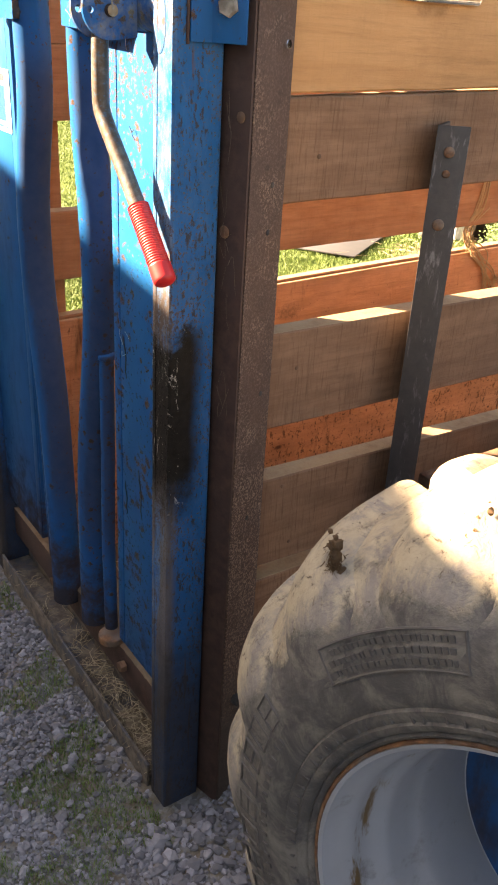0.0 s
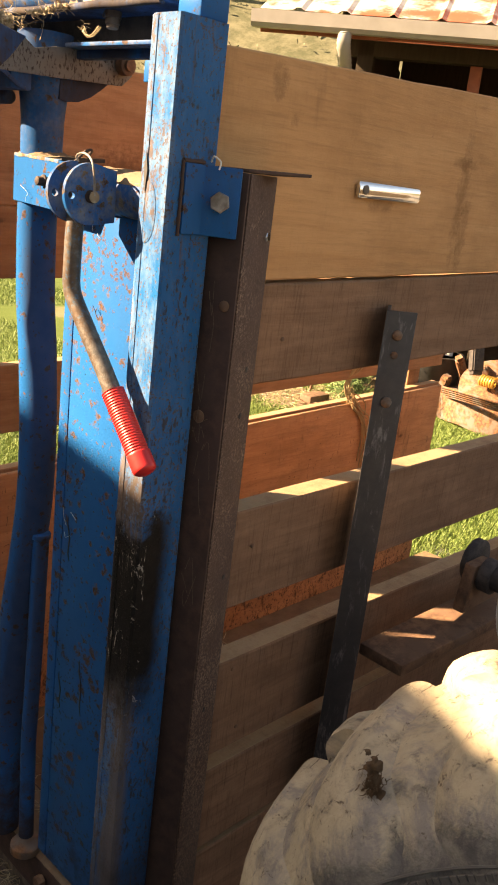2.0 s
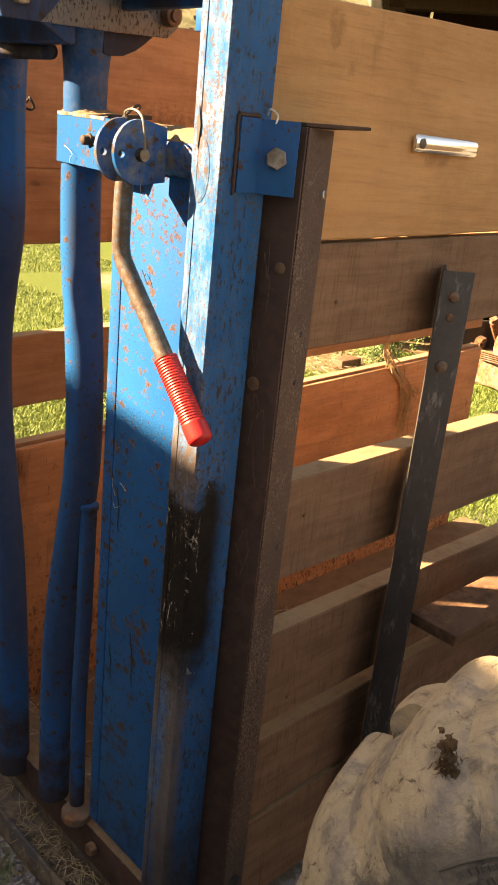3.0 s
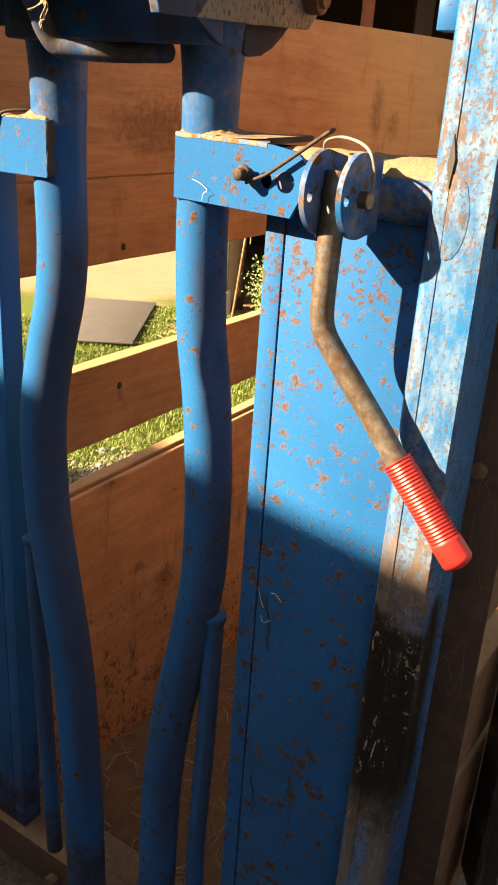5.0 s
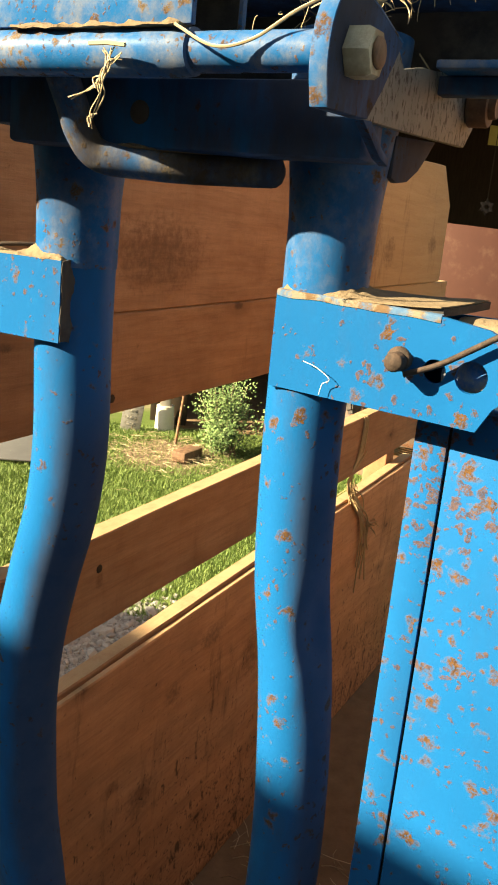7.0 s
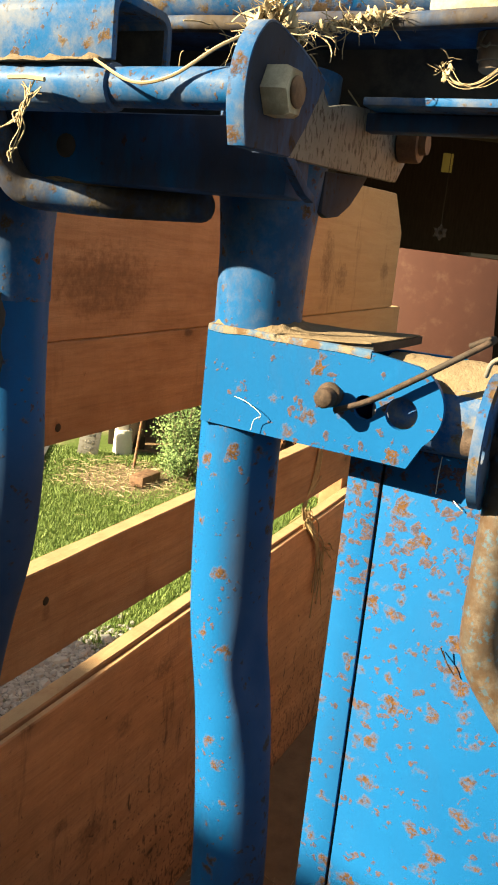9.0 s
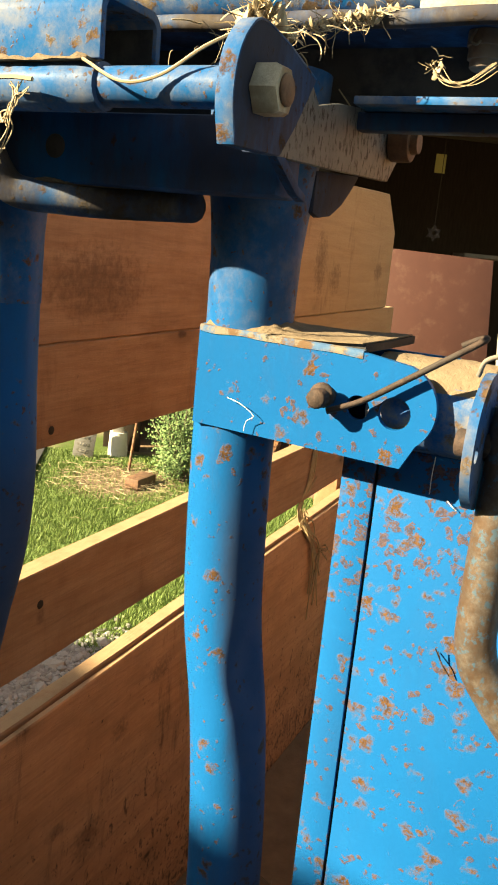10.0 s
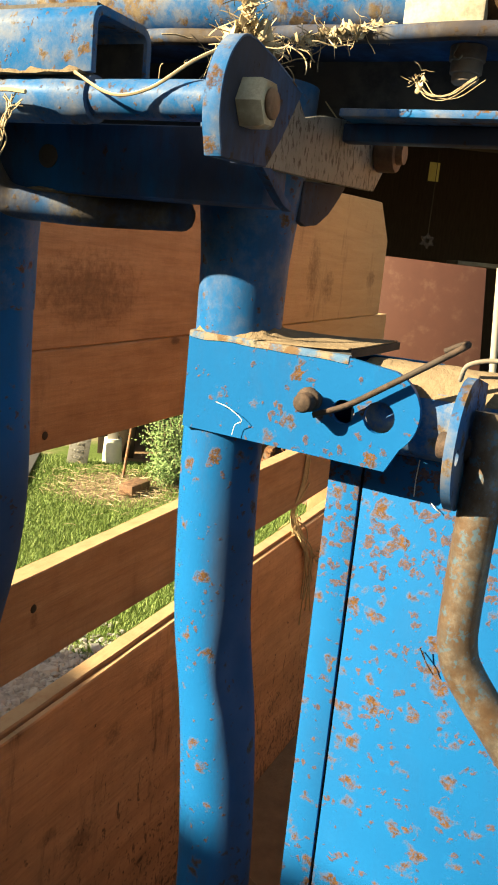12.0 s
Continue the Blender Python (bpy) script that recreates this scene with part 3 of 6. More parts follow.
k.color(k.mix(k.noise(15, 4), (0.20, 0.05, 0.03), (0.32, 0.11, 0.06)))
M["redpost"] = k.m


# ---- shape helpers ----
def finish(bm, smooth=False, angle=35):
    bmesh.ops.recalc_face_normals(bm, faces=bm.faces)
    if smooth:
        for f in bm.faces:
            f.smooth = True
        for e in bm.edges:
            if len(e.link_faces) == 2 and e.calc_face_angle(0) > radians(angle):
                e.smooth = False
    return bm


def part(name, bm, material, parent=None, label=""):
    """Links a bmesh as one mesh object under a thing or a part."""
    me = bpy.data.meshes.new(name)
    bm.to_mesh(me)
    bm.free()
    me.materials.append(material)
    ob = new(name, me)
    if parent is not None:
        ob.parent = parent
    if label:
        ob["label"] = label
    return ob


def thing(name, label, category, group="", kind="", at=(0, 0, 0)):
    ob = tagged(new(name), label, category, group, kind)
    ob.empty_display_size = 0.05
    return ob


def box(x0, x1, y0, y1, z0, z1, bevel=0.002, bm=None, seg=2):
    own = bm or bmesh.new()
    tmp = bmesh.new()
    bmesh.ops.create_cube(tmp, size=1)
    for v in tmp.verts:
        v.co = Vector(((x0 + x1) / 2 + v.co.x * (x1 - x0), (y0 + y1) / 2 + v.co.y * (y1 - y0), (z0 + z1) / 2 + v.co.z * (z1 - z0)))
    if bevel:
        bmesh.ops.bevel(tmp, geom=tmp.edges[:], offset=bevel, segments=seg, affect="EDGES", profile=0.5)
    return join(own, tmp)


def join(own, tmp, m=None):
    if m is not None:
        tmp.transform(m)
    me = bpy.data.meshes.new("tmp")
    tmp.to_mesh(me)
    tmp.free()
    own.from_mesh(me)
    bpy.data.meshes.remove(me)
    return finish(own, True, 40)


def tube(points, radius, seg=16, bm=None, caps=True, done=True):
    """A round bar along points; radius a number or one per point."""
    own = bm or bmesh.new()
    pts = [Vector(p) for p in points]
    rad = radius if isinstance(radius, (list, tuple)) else [radius] * len(pts)
    side = None
    rings = []
    for i, p in enumerate(pts):
        way = (pts[min(i + 1, len(pts) - 1)] - pts[max(i - 1, 0)]).normalized()
        if side is None:
            side = way.orthogonal().normalized()
        side = (side - way * side.dot(way)).normalized()
        up = way.cross(side)
        rings.append([own.verts.new(p + rad[i] * (math.cos(a) * side + math.sin(a) * up)) for a in (2 * math.pi * j / seg for j in range(seg))])
    for a, b in zip(rings, rings[1:]):
        for j in range(seg):
            own.faces.new((a[j], a[(j + 1) % seg], b[(j + 1) % seg], b[j]))
    if caps:
        own.faces.new(rings[0][::-1]), own.faces.new(rings[-1])
    return finish(own, True, 50) if done else own


def smooth_path(points, n=6):
    """A Catmull-Rom curve through points."""
    p = [Vector(q) for q in points]
    p = [2 * p[0] - p[1], *p, 2 * p[-1] - p[-2]]
    out = []
    for a, b, c, d in zip(p, p[1:], p[2:], p[3:]):
        for i in range(n):
            t = i / n
            out.append(0.5 * (2 * b + (c - a) * t + (2 * a - 5 * b + 4 * c - d) * t * t + (3 * b - a - 3 * c + d) * t**3))
    return [*out, p[-2]]


def prism(outline, way, bevel=0.0015, holes=()):
    """A plate: an outline of points swept along a way."""
    bm = bmesh.new()
    way = Vector(way)
    a = [bm.verts.new(p) for p in outline]
    b = [bm.verts.new(Vector(p) + way) for p in outline]
    bm.faces.new(a), bm.faces.new(b[::-1])
    for i in range(len(a)):
        j = (i + 1) % len(a)
        bm.faces.new((a[i], b[i], b[j], a[j]))
    finish(bm)
    if bevel:
        bmesh.ops.bevel(bm, geom=[e for e in bm.edges if e.calc_face_angle(0) > 0.6], offset=bevel, segments=2, affect="EDGES", profile=0.5)
    return finish(bm, True, 40)


def ring_plate(outline, way, holes, seg=20):
    """A plate with round holes, in the plane of its outline: bridged by fill."""
    bm = bmesh.new()
    way = Vector(way)
    n = way.normalized()
    u = (Vector(outline[1]) - Vector(outline[0])).normalized()
    v = n.cross(u)
    loops = [[Vector(p) for p in outline]]
    for c, r in holes:
        loops.append([Vector(c) + r * (math.cos(a) * u + math.sin(a) * v) for a in (2 * math.pi * j / seg for j in range(seg))])
    edges = []
    for loop in loops:
        vs = [bm.verts.new(p) for p in loop]
        edges += [bm.edges.new((vs[i], vs[(i + 1) % len(vs)])) for i in range(len(vs))]
    bmesh.ops.triangle_fill(bm, edges=edges, use_beauty=True, use_dissolve=False)
    made = bmesh.ops.extrude_face_region(bm, geom=bm.faces[:])
    bmesh.ops.translate(bm, vec=way, verts=[g for g in made["geom"] if isinstance(g, bmesh.types.BMVert)])
    return finish(bm, True, 40)


def hexagon(centre, way, r, length, bm=None):
    own = bm or bmesh.new()
    way = Vector(way).normalized()
    side = way.orthogonal().normalized()
    up = way.cross(side)
    tmp = bmesh.new()
    rings = []
    for d, k in ((0, 1.0), (length * 0.8, 1.0), (length, 0.88)):
        rings.append([tmp.verts.new(Vector(centre) + way * d + k * r * (math.cos(a) * side + math.sin(a) * up)) for a in (math.pi / 3 * j + 0.3 for j in range(6))])
    for a, b in zip(rings, rings[1:]):
        for j in range(6):
            tmp.faces.new((a[j], a[(j + 1) % 6], b[(j + 1) % 6], b[j]))
    tmp.faces.new(rings[0][::-1]), tmp.faces.new(rings[-1])
    return join(own, tmp)


def disc(centre, way, r, length, seg=28, bm=None):
    way = Vector(way).normalized()
    c = Vector(centre)
    e = min(0.0015, length * 0.3, r * 0.3)
    return tube([c, c + way * e, c + way * (length - e), c + way * length], [r - e, r, r, r - e], seg, bm)


def roughen(bm, amount, scale, cuts=0):
    for v in bm.verts:
        v.co += amount * noise.noise_vector(v.co * scale)
    return bm


def crust(x0, x1, y0, y1, z, thick=0.006, nx=14, ny=20, seed=0, cut=None):
    """A lumpy layer of dried dirt on a flat top."""
    bm = bmesh.new()
    grid = {}
    for i in range(nx + 1):
        for j in range(ny + 1):
            x, y = x0 + (x1 - x0) * i / nx, y0 + (y1 - y0) * j / ny
            edge = min(i, nx - i, j, ny - j)
            bank = 0.009 * math.exp(-((math.hypot(x - cut[0], y - cut[1]) - 0.036) / 0.012) ** 2) if cut else 0.0
            h = 0.001 if edge == 0 else bank * min(1.0, edge / 5) + thick * (0.55 + 0.9 * noise.noise(Vector((x * 70, y * 70, seed))) + 0.5 * noise.noise(Vector((x * 200, y * 200, seed + 3))))
            jit = 0.003 * noise.noise(Vector((x * 90, y * 90, seed + 9))) if edge == 0 else 0
            grid[i, j] = bm.verts.new((x + jit, y + jit, z + max(h, 0.0008)))
    for i in range(nx):
        for j in range(ny):
            bm.faces.new((grid[i, j], grid[i + 1, j], grid[i + 1, j + 1], grid[i, j + 1]))
    rim = [grid[i, 0] for i in range(nx + 1)] + [grid[nx, j] for j in range(1, ny + 1)] + [grid[i, ny] for i in range(nx - 1, -1, -1)] + [grid[0, j] for j in range(ny - 1, 0, -1)]
    low = [bm.verts.new((v.co.x, v.co.y, z - 0.0005)) for v in rim]
    for i in range(len(rim)):
        j = (i + 1) % len(rim)
        bm.faces.new((rim[i], low[i], low[j], rim[j]))
    bm.faces.new(low)
    return finish(bm, True, 60)


def stalks(spots, rnd, length=(0.03, 0.09), width=0.0009, lift=0.3):
    """Loose straws, each a thin bent three-sided bar."""
    bm = bmesh.new()
    for p in spots:
        a = rnd.uniform(0, 2 * math.pi)
        L = rnd.uniform(*length)
        d = Vector((math.cos(a), math.sin(a), rnd.uniform(-0.1, lift))).normalized()
        bend = Vector((rnd.uniform(-1, 1), rnd.uniform(-1, 1), rnd.uniform(-0.2, 0.6))) * L * 0.18
        p = Vector(p)
        tube([p - d * L / 2, p + bend, p + d * L / 2], [width, width, width * 0.6], 3, bm, done=False)
    return finish(bm)

# ---- ground and hills ----
GROUND = -0.08


def land(x, y):
    """Height of the ground: a level yard, a wooded hillside beyond it."""
    d = x * 0.72 + y * 0.69
    away = max(0.0, d - 22.0)
    h = 0.42 * away * min(1.0, away / 30.0)
    side = max(0.0, abs(x * 0.69 - y * 0.72) - 30.0)
    h += 0.06 * side
    return GROUND + min(h, 90.0) + (0.012 * noise.noise(Vector((x * 1.5, y * 1.5, 0))) if d < 22 else 2.0 * noise.noise(Vector((x * 0.05, y * 0.05, 3))) * min(1, away / 20))


steps = [-400, -200, -100, -50, -25, -12, -6] + [-3 + 0.25 * i for i in range(57)] + [13, 16, 20, 24, 28, 33, 39, 46, 55, 66, 80, 100, 130, 170, 240, 400]
bm = bmesh.new()
rows_ = [[bm.verts.new((x, y, land(x, y))) for y in steps] for x in steps]
for i in range(len(steps) - 1):
    for j in range(len(steps) - 1):
        bm.faces.new((rows_[i][j], rows_[i + 1][j], rows_[i + 1][j + 1], rows_[i][j + 1]))
tagged(part("ground", finish(bm, True, 80), M["ground"]), "gravel yard turning to grass and a far hillside", "ground", kind="structure")

rnd = random.Random(5)
bm = bmesh.new()
for n in range(420):
    d, s = rnd.uniform(48, 150), rnd.uniform(-70, 70)
    x, y = d * 0.72 + s * 0.69, d * 0.69 - s * 0.72
    z, h = land(x, y), rnd.uniform(4, 9)
    tube([(x, y, z - 0.5), (x, y, z + h * 0.5), (x + rnd.uniform(-.5, .5), y, z + h)], [0.16, 0.1, 0.03], 4, bm, done=False)
    for c in range(22):
        p = Vector((x + rnd.gauss(0, h * 0.17), y + rnd.gauss(0, h * 0.17), z + h * rnd.uniform(0.35, 1.05)))
        for q in range(3):
            a = Vector((rnd.uniform(-1, 1), rnd.uniform(-1, 1), rnd.uniform(-1, 1))) * h * 0.07
            b = Vector((rnd.uniform(-1, 1), rnd.uniform(-1, 1), rnd.uniform(-1, 1))) * h * 0.05
            bm.faces.new([bm.verts.new(p + v) for v in (a, b, -a * 0.6, -b)])
for n in range(900):
    d, s = rnd.uniform(25, 75), rnd.uniform(-45, 45)
    x, y = d * 0.72 + s * 0.69, d * 0.69 - s * 0.72
    z, h = land(x, y), rnd.uniform(0.8, 2.4)
    for c in range(24):
        p = Vector((x + rnd.gauss(0, h * 0.3), y + rnd.gauss(0, h * 0.3), z + h * rnd.uniform(0, 0.9)))
        a = Vector((rnd.uniform(-1, 1), rnd.uniform(-1, 1), rnd.uniform(-0.3, 1))) * h * 0.09
        b = Vector((rnd.uniform(-1, 1), rnd.uniform(-1, 1), rnd.uniform(-1, 1))) * h * 0.05
        bm.faces.new([bm.verts.new(p + v) for v in (a, b, -a * 0.6, -b)])
tagged(part("hillside_woods", bm, M["hilltree"]), "thin spring woods on the far hillside", "trees", kind="stuff")


# ---- head gate ----
gate = thing("head_gate", "blue painted steel cattle head gate, rust-spotted and worn", "head gate")
PANEL_X = 0.858


def post(y0, y1, flip=False):
    r, n = 0.018, 7
    e, s = (y1, -1) if not flip else (y0, 1)
    o = y0 if not flip else y1
    arc = [(0.822 + r - r * math.sin(a), e + s * r - s * r * math.cos(a)) for a in (math.pi / 2 * q / n for q in range(n + 1))]
    outline = arc + [(0.822, o - s * 0.004), (0.826, o), (0.910, o), (0.914, o - s * 0.004), (0.914, e)]
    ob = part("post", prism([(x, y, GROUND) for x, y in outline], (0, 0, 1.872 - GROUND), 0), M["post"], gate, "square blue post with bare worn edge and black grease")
    arc = arc + [(0.822, e + s * 0.024)]
    shell = [(x - 0.0012, y - s * 0.0006) for x, y in arc] + [(x + 0.001, y + s * 0.0005) for x, y in reversed(arc)]
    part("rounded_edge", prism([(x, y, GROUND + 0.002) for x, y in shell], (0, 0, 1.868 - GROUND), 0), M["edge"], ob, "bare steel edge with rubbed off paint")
    return ob


right_post = post(1.328, 1.402)
post(2.425, 2.50, True)
bm = prism([(0.8213, 1.372 + 0.020 * math.cos(a), 1.60 + 0.046 * math.sin(a)) for a in (math.pi * i / 8 for i in range(16))], (0.003, 0, 0), 0.0004)
part("weld_patch", bm, M["edge"], right_post, "rubbed weld patch")
part("crack", prism([(0.8195, 1.381, 1.685), (0.8195, 1.376, 1.66), (0.8195, 1.379, 1.63), (0.8195, 1.384, 1.655)], (0.004, 0, 0), 0), M["black"], right_post, "dark rusted-through slit")
# cap on the post
part("post_cap", box(0.86, 0.915, 1.335, 1.385, 1.873, 1.91, 0.003), M["blue_worn"], right_post)

# side panels with a folded edge strip each
for ya, yb, seam in ((1.402, 1.629, 1.600), (2.425, 2.142, 2.172)):
    lo, hi = sorted((ya, seam + (-0.0012 if ya < seam else 0.0012)))
    panel = part("side_panel", box(PANEL_X, PANEL_X + 0.005, lo, hi, 0.205, 1.5835, 0.001), M["blue_panel" if ya < seam else "blue_clean"], gate, "flat blue sheet with rust spots" if ya < seam else "flat blue sheet with few rust marks")
    lo, hi = sorted((yb, seam + (0.0012 if ya < seam else -0.0012)))
    strip = box(PANEL_X - 0.0005, PANEL_X + 0.004, lo, hi, 0.205, 1.5835, 0.001)
    box(PANEL_X + 0.0045, PANEL_X + 0.045, *(sorted((yb, yb + (-0.004 if ya < seam else 0.004)))), 0.205, 1.5835, 0.001, strip)
    part("edge_strip", strip, M["blue_panel" if ya < seam else "blue_clean"], panel)
    box_back = box(PANEL_X + 0.0055, PANEL_X + 0.009, min(ya, yb) + 0.008, max(ya, yb) - 0.008, 0.215, 1.575, 0.001)
    part("backing_strip", box_back, M["black_iron"], panel)
# scratches and straws stuck on the near panel
rnd = random.Random(2)
for y, z0, z1 in ((1.505, 0.62, 0.74), (1.575, 0.60, 0.68), (1.572, 0.93, 1.02)):
    pts = [(PANEL_X - 0.0008, y + 0.003 * math.sin(9 * k / 6) + (z1 - z0) * 0.1 * k / 6, z0 + (z1 - z0) * k / 6) for k in range(7)]
    part("scratch", tube(pts, [0.0006] + [0.0014] * 5 + [0.0006], 4), M["black"], gate, "dark scratch in the paint")

def fibres(name, lines, r, mat, label):
    bm = bmesh.new()
    for pts in lines:
        tube(smooth_path(pts, 4), r, 5, bm, done=False)
    return part(name, finish(bm), M[mat], gate, label)


FX = PANEL_X - 0.0016
fibres("stuck_straw", [[(FX, 1.5545, 1.5815), (FX - 0.002, 1.5550, 1.566), (FX, 1.5552, 1.551)], [(FX, 1.541, 1.549), (FX - 0.003, 1.5365, 1.546), (FX - 0.001, 1.5325, 1.5425)]], 0.0004, "white", "pale straws caught under the latch box")
fibres("stuck_straw", [[(FX, 1.597, 1.033), (FX - 0.003, 1.592, 1.020), (FX, 1.586, 1.000)], [(FX, 1.575, 1.030), (FX - 0.004, 1.565, 1.034), (FX, 1.556, 1.022)], [(FX, 1.590, 0.985), (FX - 0.003, 1.582, 0.978), (FX, 1.572, 0.984)]], 0.00035, "white", "pale straws stuck on the panel")
fibres("wire_stub", [[(FX, 1.530, 1.424), (FX - 0.006, 1.525, 1.418), (FX - 0.004, 1.518, 1.408)], [(FX - 0.005, 1.526, 1.419), (FX - 0.008, 1.531, 1.430)]], 0.0006, "wire", "dark stub of wire")

# the white decal on the other panel: plain bars and a U shape
DX = PANEL_X - 0.0025
decal = part("decal", box(DX, DX + 0.0008, 2.162, 2.352, 1.336, 1.476, 0), M["decal"], gate, "white sticker with a blue block shape")
ux = DX - 0.0008
bm = box(ux, ux + 0.0006, 2.268, 2.309, 1.3915, 1.4395, 0)
box(ux, ux + 0.0006, 2.195, 2.241, 1.3915, 1.4395, 0, bm)
box(ux, ux + 0.0006, 2.195, 2.309, 1.360, 1.391, 0, bm)
for ya, yb, za, zb in ((2.3155, 2.3215, 1.3515, 1.4395), (2.183, 2.189, 1.3515, 1.4395), (2.183, 2.3215, 1.345, 1.351)):
    box(ux, ux + 0.0006, ya, yb, za, zb, 0, bm)
part("decal_shape", bm, M["ink"], decal, "blue block shape")
for a, b in ((2.305, 2.335), (2.245, 2.298), (2.195, 2.238)):
    part("decal_bar", box(ux, ux + 0.0006, a, b, 1.45, 1.464, 0), M["dark_ink"], decal)

# the two bowed neck pipes
PX = 0.8575


def neck_pipe(line, top, mat, x, r, dents=()):
    pts = smooth_path([(x, y, z) for z, y in line], 10)
    bm = tube(pts, r, 44)
    for v in bm.verts:
        for c, push, reach in dents:
            d = v.co - Vector(c)
            f = math.exp(-(d.x**2 + d.y**2) / (2 * reach[0] ** 2) - d.z**2 / (2 * reach[1] ** 2))
            v.co += Vector(push) * f
    ob = part("neck_pipe", finish(bm, True, 60), M[mat], gate, "bowed blue steel neck pipe, dented in one place")
    up = tube([(x, top, z) for z in (1.655, 1.69, 1.72, 1.745, 1.77, 1.80, 1.83, 1.86)], [r + 0.001, r + 0.0014, r + 0.002, r + 0.004, r + 0.007, r + 0.0095, r + 0.011, r + 0.012], 44)
    part("upper_sleeve", up, M["sleeve"], ob)
    return ob


neck_pipe([(1.66, 1.7285), (1.56, 1.7301), (1.48, 1.7285), (1.40, 1.7239), (1.32, 1.7115), (1.24, 1.7035), (1.16, 1.6985), (1.08, 1.6975), (1.0, 1.7015), (0.92, 1.7135), (0.84, 1.7275), (0.76, 1.7435), (0.68, 1.7555), (0.60, 1.7645), (0.50, 1.7705), (0.35, 1.7735), (0.165, 1.7755)], 1.7245, "blue_pipe", PX, 0.0353,
                   [((PX - 0.012, 1.684, 1.352), (0.004, 0.011, 0), (0.014, 0.030)), ((PX - 0.022, 1.696, 1.318), (-0.003, -0.003, 0), (0.016, 0.022))])
neck_pipe([(1.66, 1.990), (1.58, 1.990), (1.48, 1.988), (1.40, 1.9965), (1.32, 2.017), (1.24, 2.034), (1.16, 2.042), (1.08, 2.040), (1.0, 2.034), (0.92, 2.020), (0.84, 2.0055), (0.76, 1.991), (0.68, 1.980), (0.60, 1.973), (0.50, 1.966), (0.35, 1.958), (0.12, 1.952)], 1.990, "pipe_rubbed", 0.852, 0.0385)
for line in ([(0.936, 1.677), (0.7, 1.681), (0.45, 1.690), (0.2, 1.684)], [(0.93, 2.088), (0.6, 2.075), (0.2, 2.055)]):
    st = part("slide_rod", tube([(PX + 0.004, y, z) for z, y in line], 0.0165, 18), M["blue_pipe"], gate, "thin blue rod beside the neck pipe")
    part("rod_cap", disc((PX + 0.004, line[0][1], line[0][0]), (0, 0, 1), 0.0195, 0.012), M["blue_pipe"], st)


# latch brackets: square box with a rounded end, holes, a pin and a wire keeper
def latch_bracket(y_in, y_out, holes, pin_y, x0, x1):
    s = 1 if y_in > y_out else -1
    zc, hh = 1.6225, 0.0385
    arc = [(x0, y_out + s * 0.036 - s * 0.036 * math.cos(a), zc + hh * math.sin(a)) for a in (math.radians(d) for d in range(-56, 57, 8))]
    outline = [(x0, y_in, zc + hh), (x0, y_in, zc - hh)]
    outline += [(x0, y_out + s * 0.030, zc - hh)] + arc + [(x0, y_out + s * 0.032, zc + hh)]
    foot = zc - hh
    if s > 0:
        # the near plate hangs a little lower at its free end
        foot = 1.5785
        outline = [(x0, y_in, zc + hh), (x0, y_in, 1.581), (x0, 1.573, 1.575)]
        outline += [(x0, 1.585 - 0.034 * math.cos(a), 1.620 + 0.034 * math.sin(a)) for a in (radians(d) for d in range(-50, 71, 8))]
        outline += [(x0, 1.611, 1.6575)]
    bm = ring_plate(outline, (0.006, 0, 0), [((x0, y, zc - 0.007), r) for y, r in holes])
    ob = part("latch_bracket", bm, M["blue"], gate, "blue latch box with pin holes")
    lo, hi = sorted((y_in, y_out + s * (0.066 if s > 0 else 0.012)))
    walls = [(x0 + 0.0062, x1, lo + 0.001, hi - 0.001, foot, foot + 0.006)]
    a, b = sorted((y_in, y_in - s * 0.006))
    walls += [(x1 - 0.006, x1, (y_out + 0.006 if s > 0 else lo + 0.001), hi - 0.001, foot + 0.0062, zc + hh - 0.0062), (x0 + 0.0062, x1 - 0.0065, a, b, foot + 0.0062, zc + hh - 0.0062)]
    for w in walls:
        part("box_wall", box(*w, 0.001), M["blue_worn"], ob)
    pin = disc((x0 - 0.025, pin_y, zc - 0.0015), (1, 0, 0), 0.0076, 0.05, 16)
    po = part("pin", pin, M["wire"], ob, "rusty latch pin")
    return ob, po


rb, rpin = latch_bracket(1.751, 1.549, [(1.611, 0.0095), (1.582, 0.0125)], 1.636, 0.820, 0.905)
lb, lpin = latch_bracket(1.970, 2.185, [(2.125, 0.0125), (2.155, 0.0095)], 2.098, 0.806, 0.842)
# the folded upper edge is rubbed bare and dusty
ya, yb = 1.611, 1.7505
edge_ = []
for i in range(45):
    y = ya + (yb - ya) * i / 44
    line = 1.6575 + 0.0035 * (y - ya) / (yb - ya)
    deep = 0.0042 + 0.0016 * noise.noise(Vector((y * 40, 3.0, 1)))
    ring = [(0.820 - 0.0006, line - deep), (0.820 - 0.0007, line - 0.0012), (0.820 - 0.0003, line + 0.0006), (0.820 + 0.0008, line + 0.0011), (0.820 + 0.0062, line + 0.0014), (0.820 + 0.0062, line - 0.002)]
    edge_.append([Vector((x, y, z)) for x, z in ring])
bm = bmesh.new()
vs_ = [[bm.verts.new(p) for p in r_] for r_ in edge_]
for p, q in zip(vs_, vs_[1:]):
    for j in range(len(p)):
        bm.faces.new((p[j], p[(j + 1) % len(p)], q[(j + 1) % len(p)], q[j]))
bm.faces.new(vs_[0]), bm.faces.new(vs_[-1][::-1])
part("worn_edge", finish(bm, True, 50), M["bare_edge"], rb, "rubbed dusty upper edge")
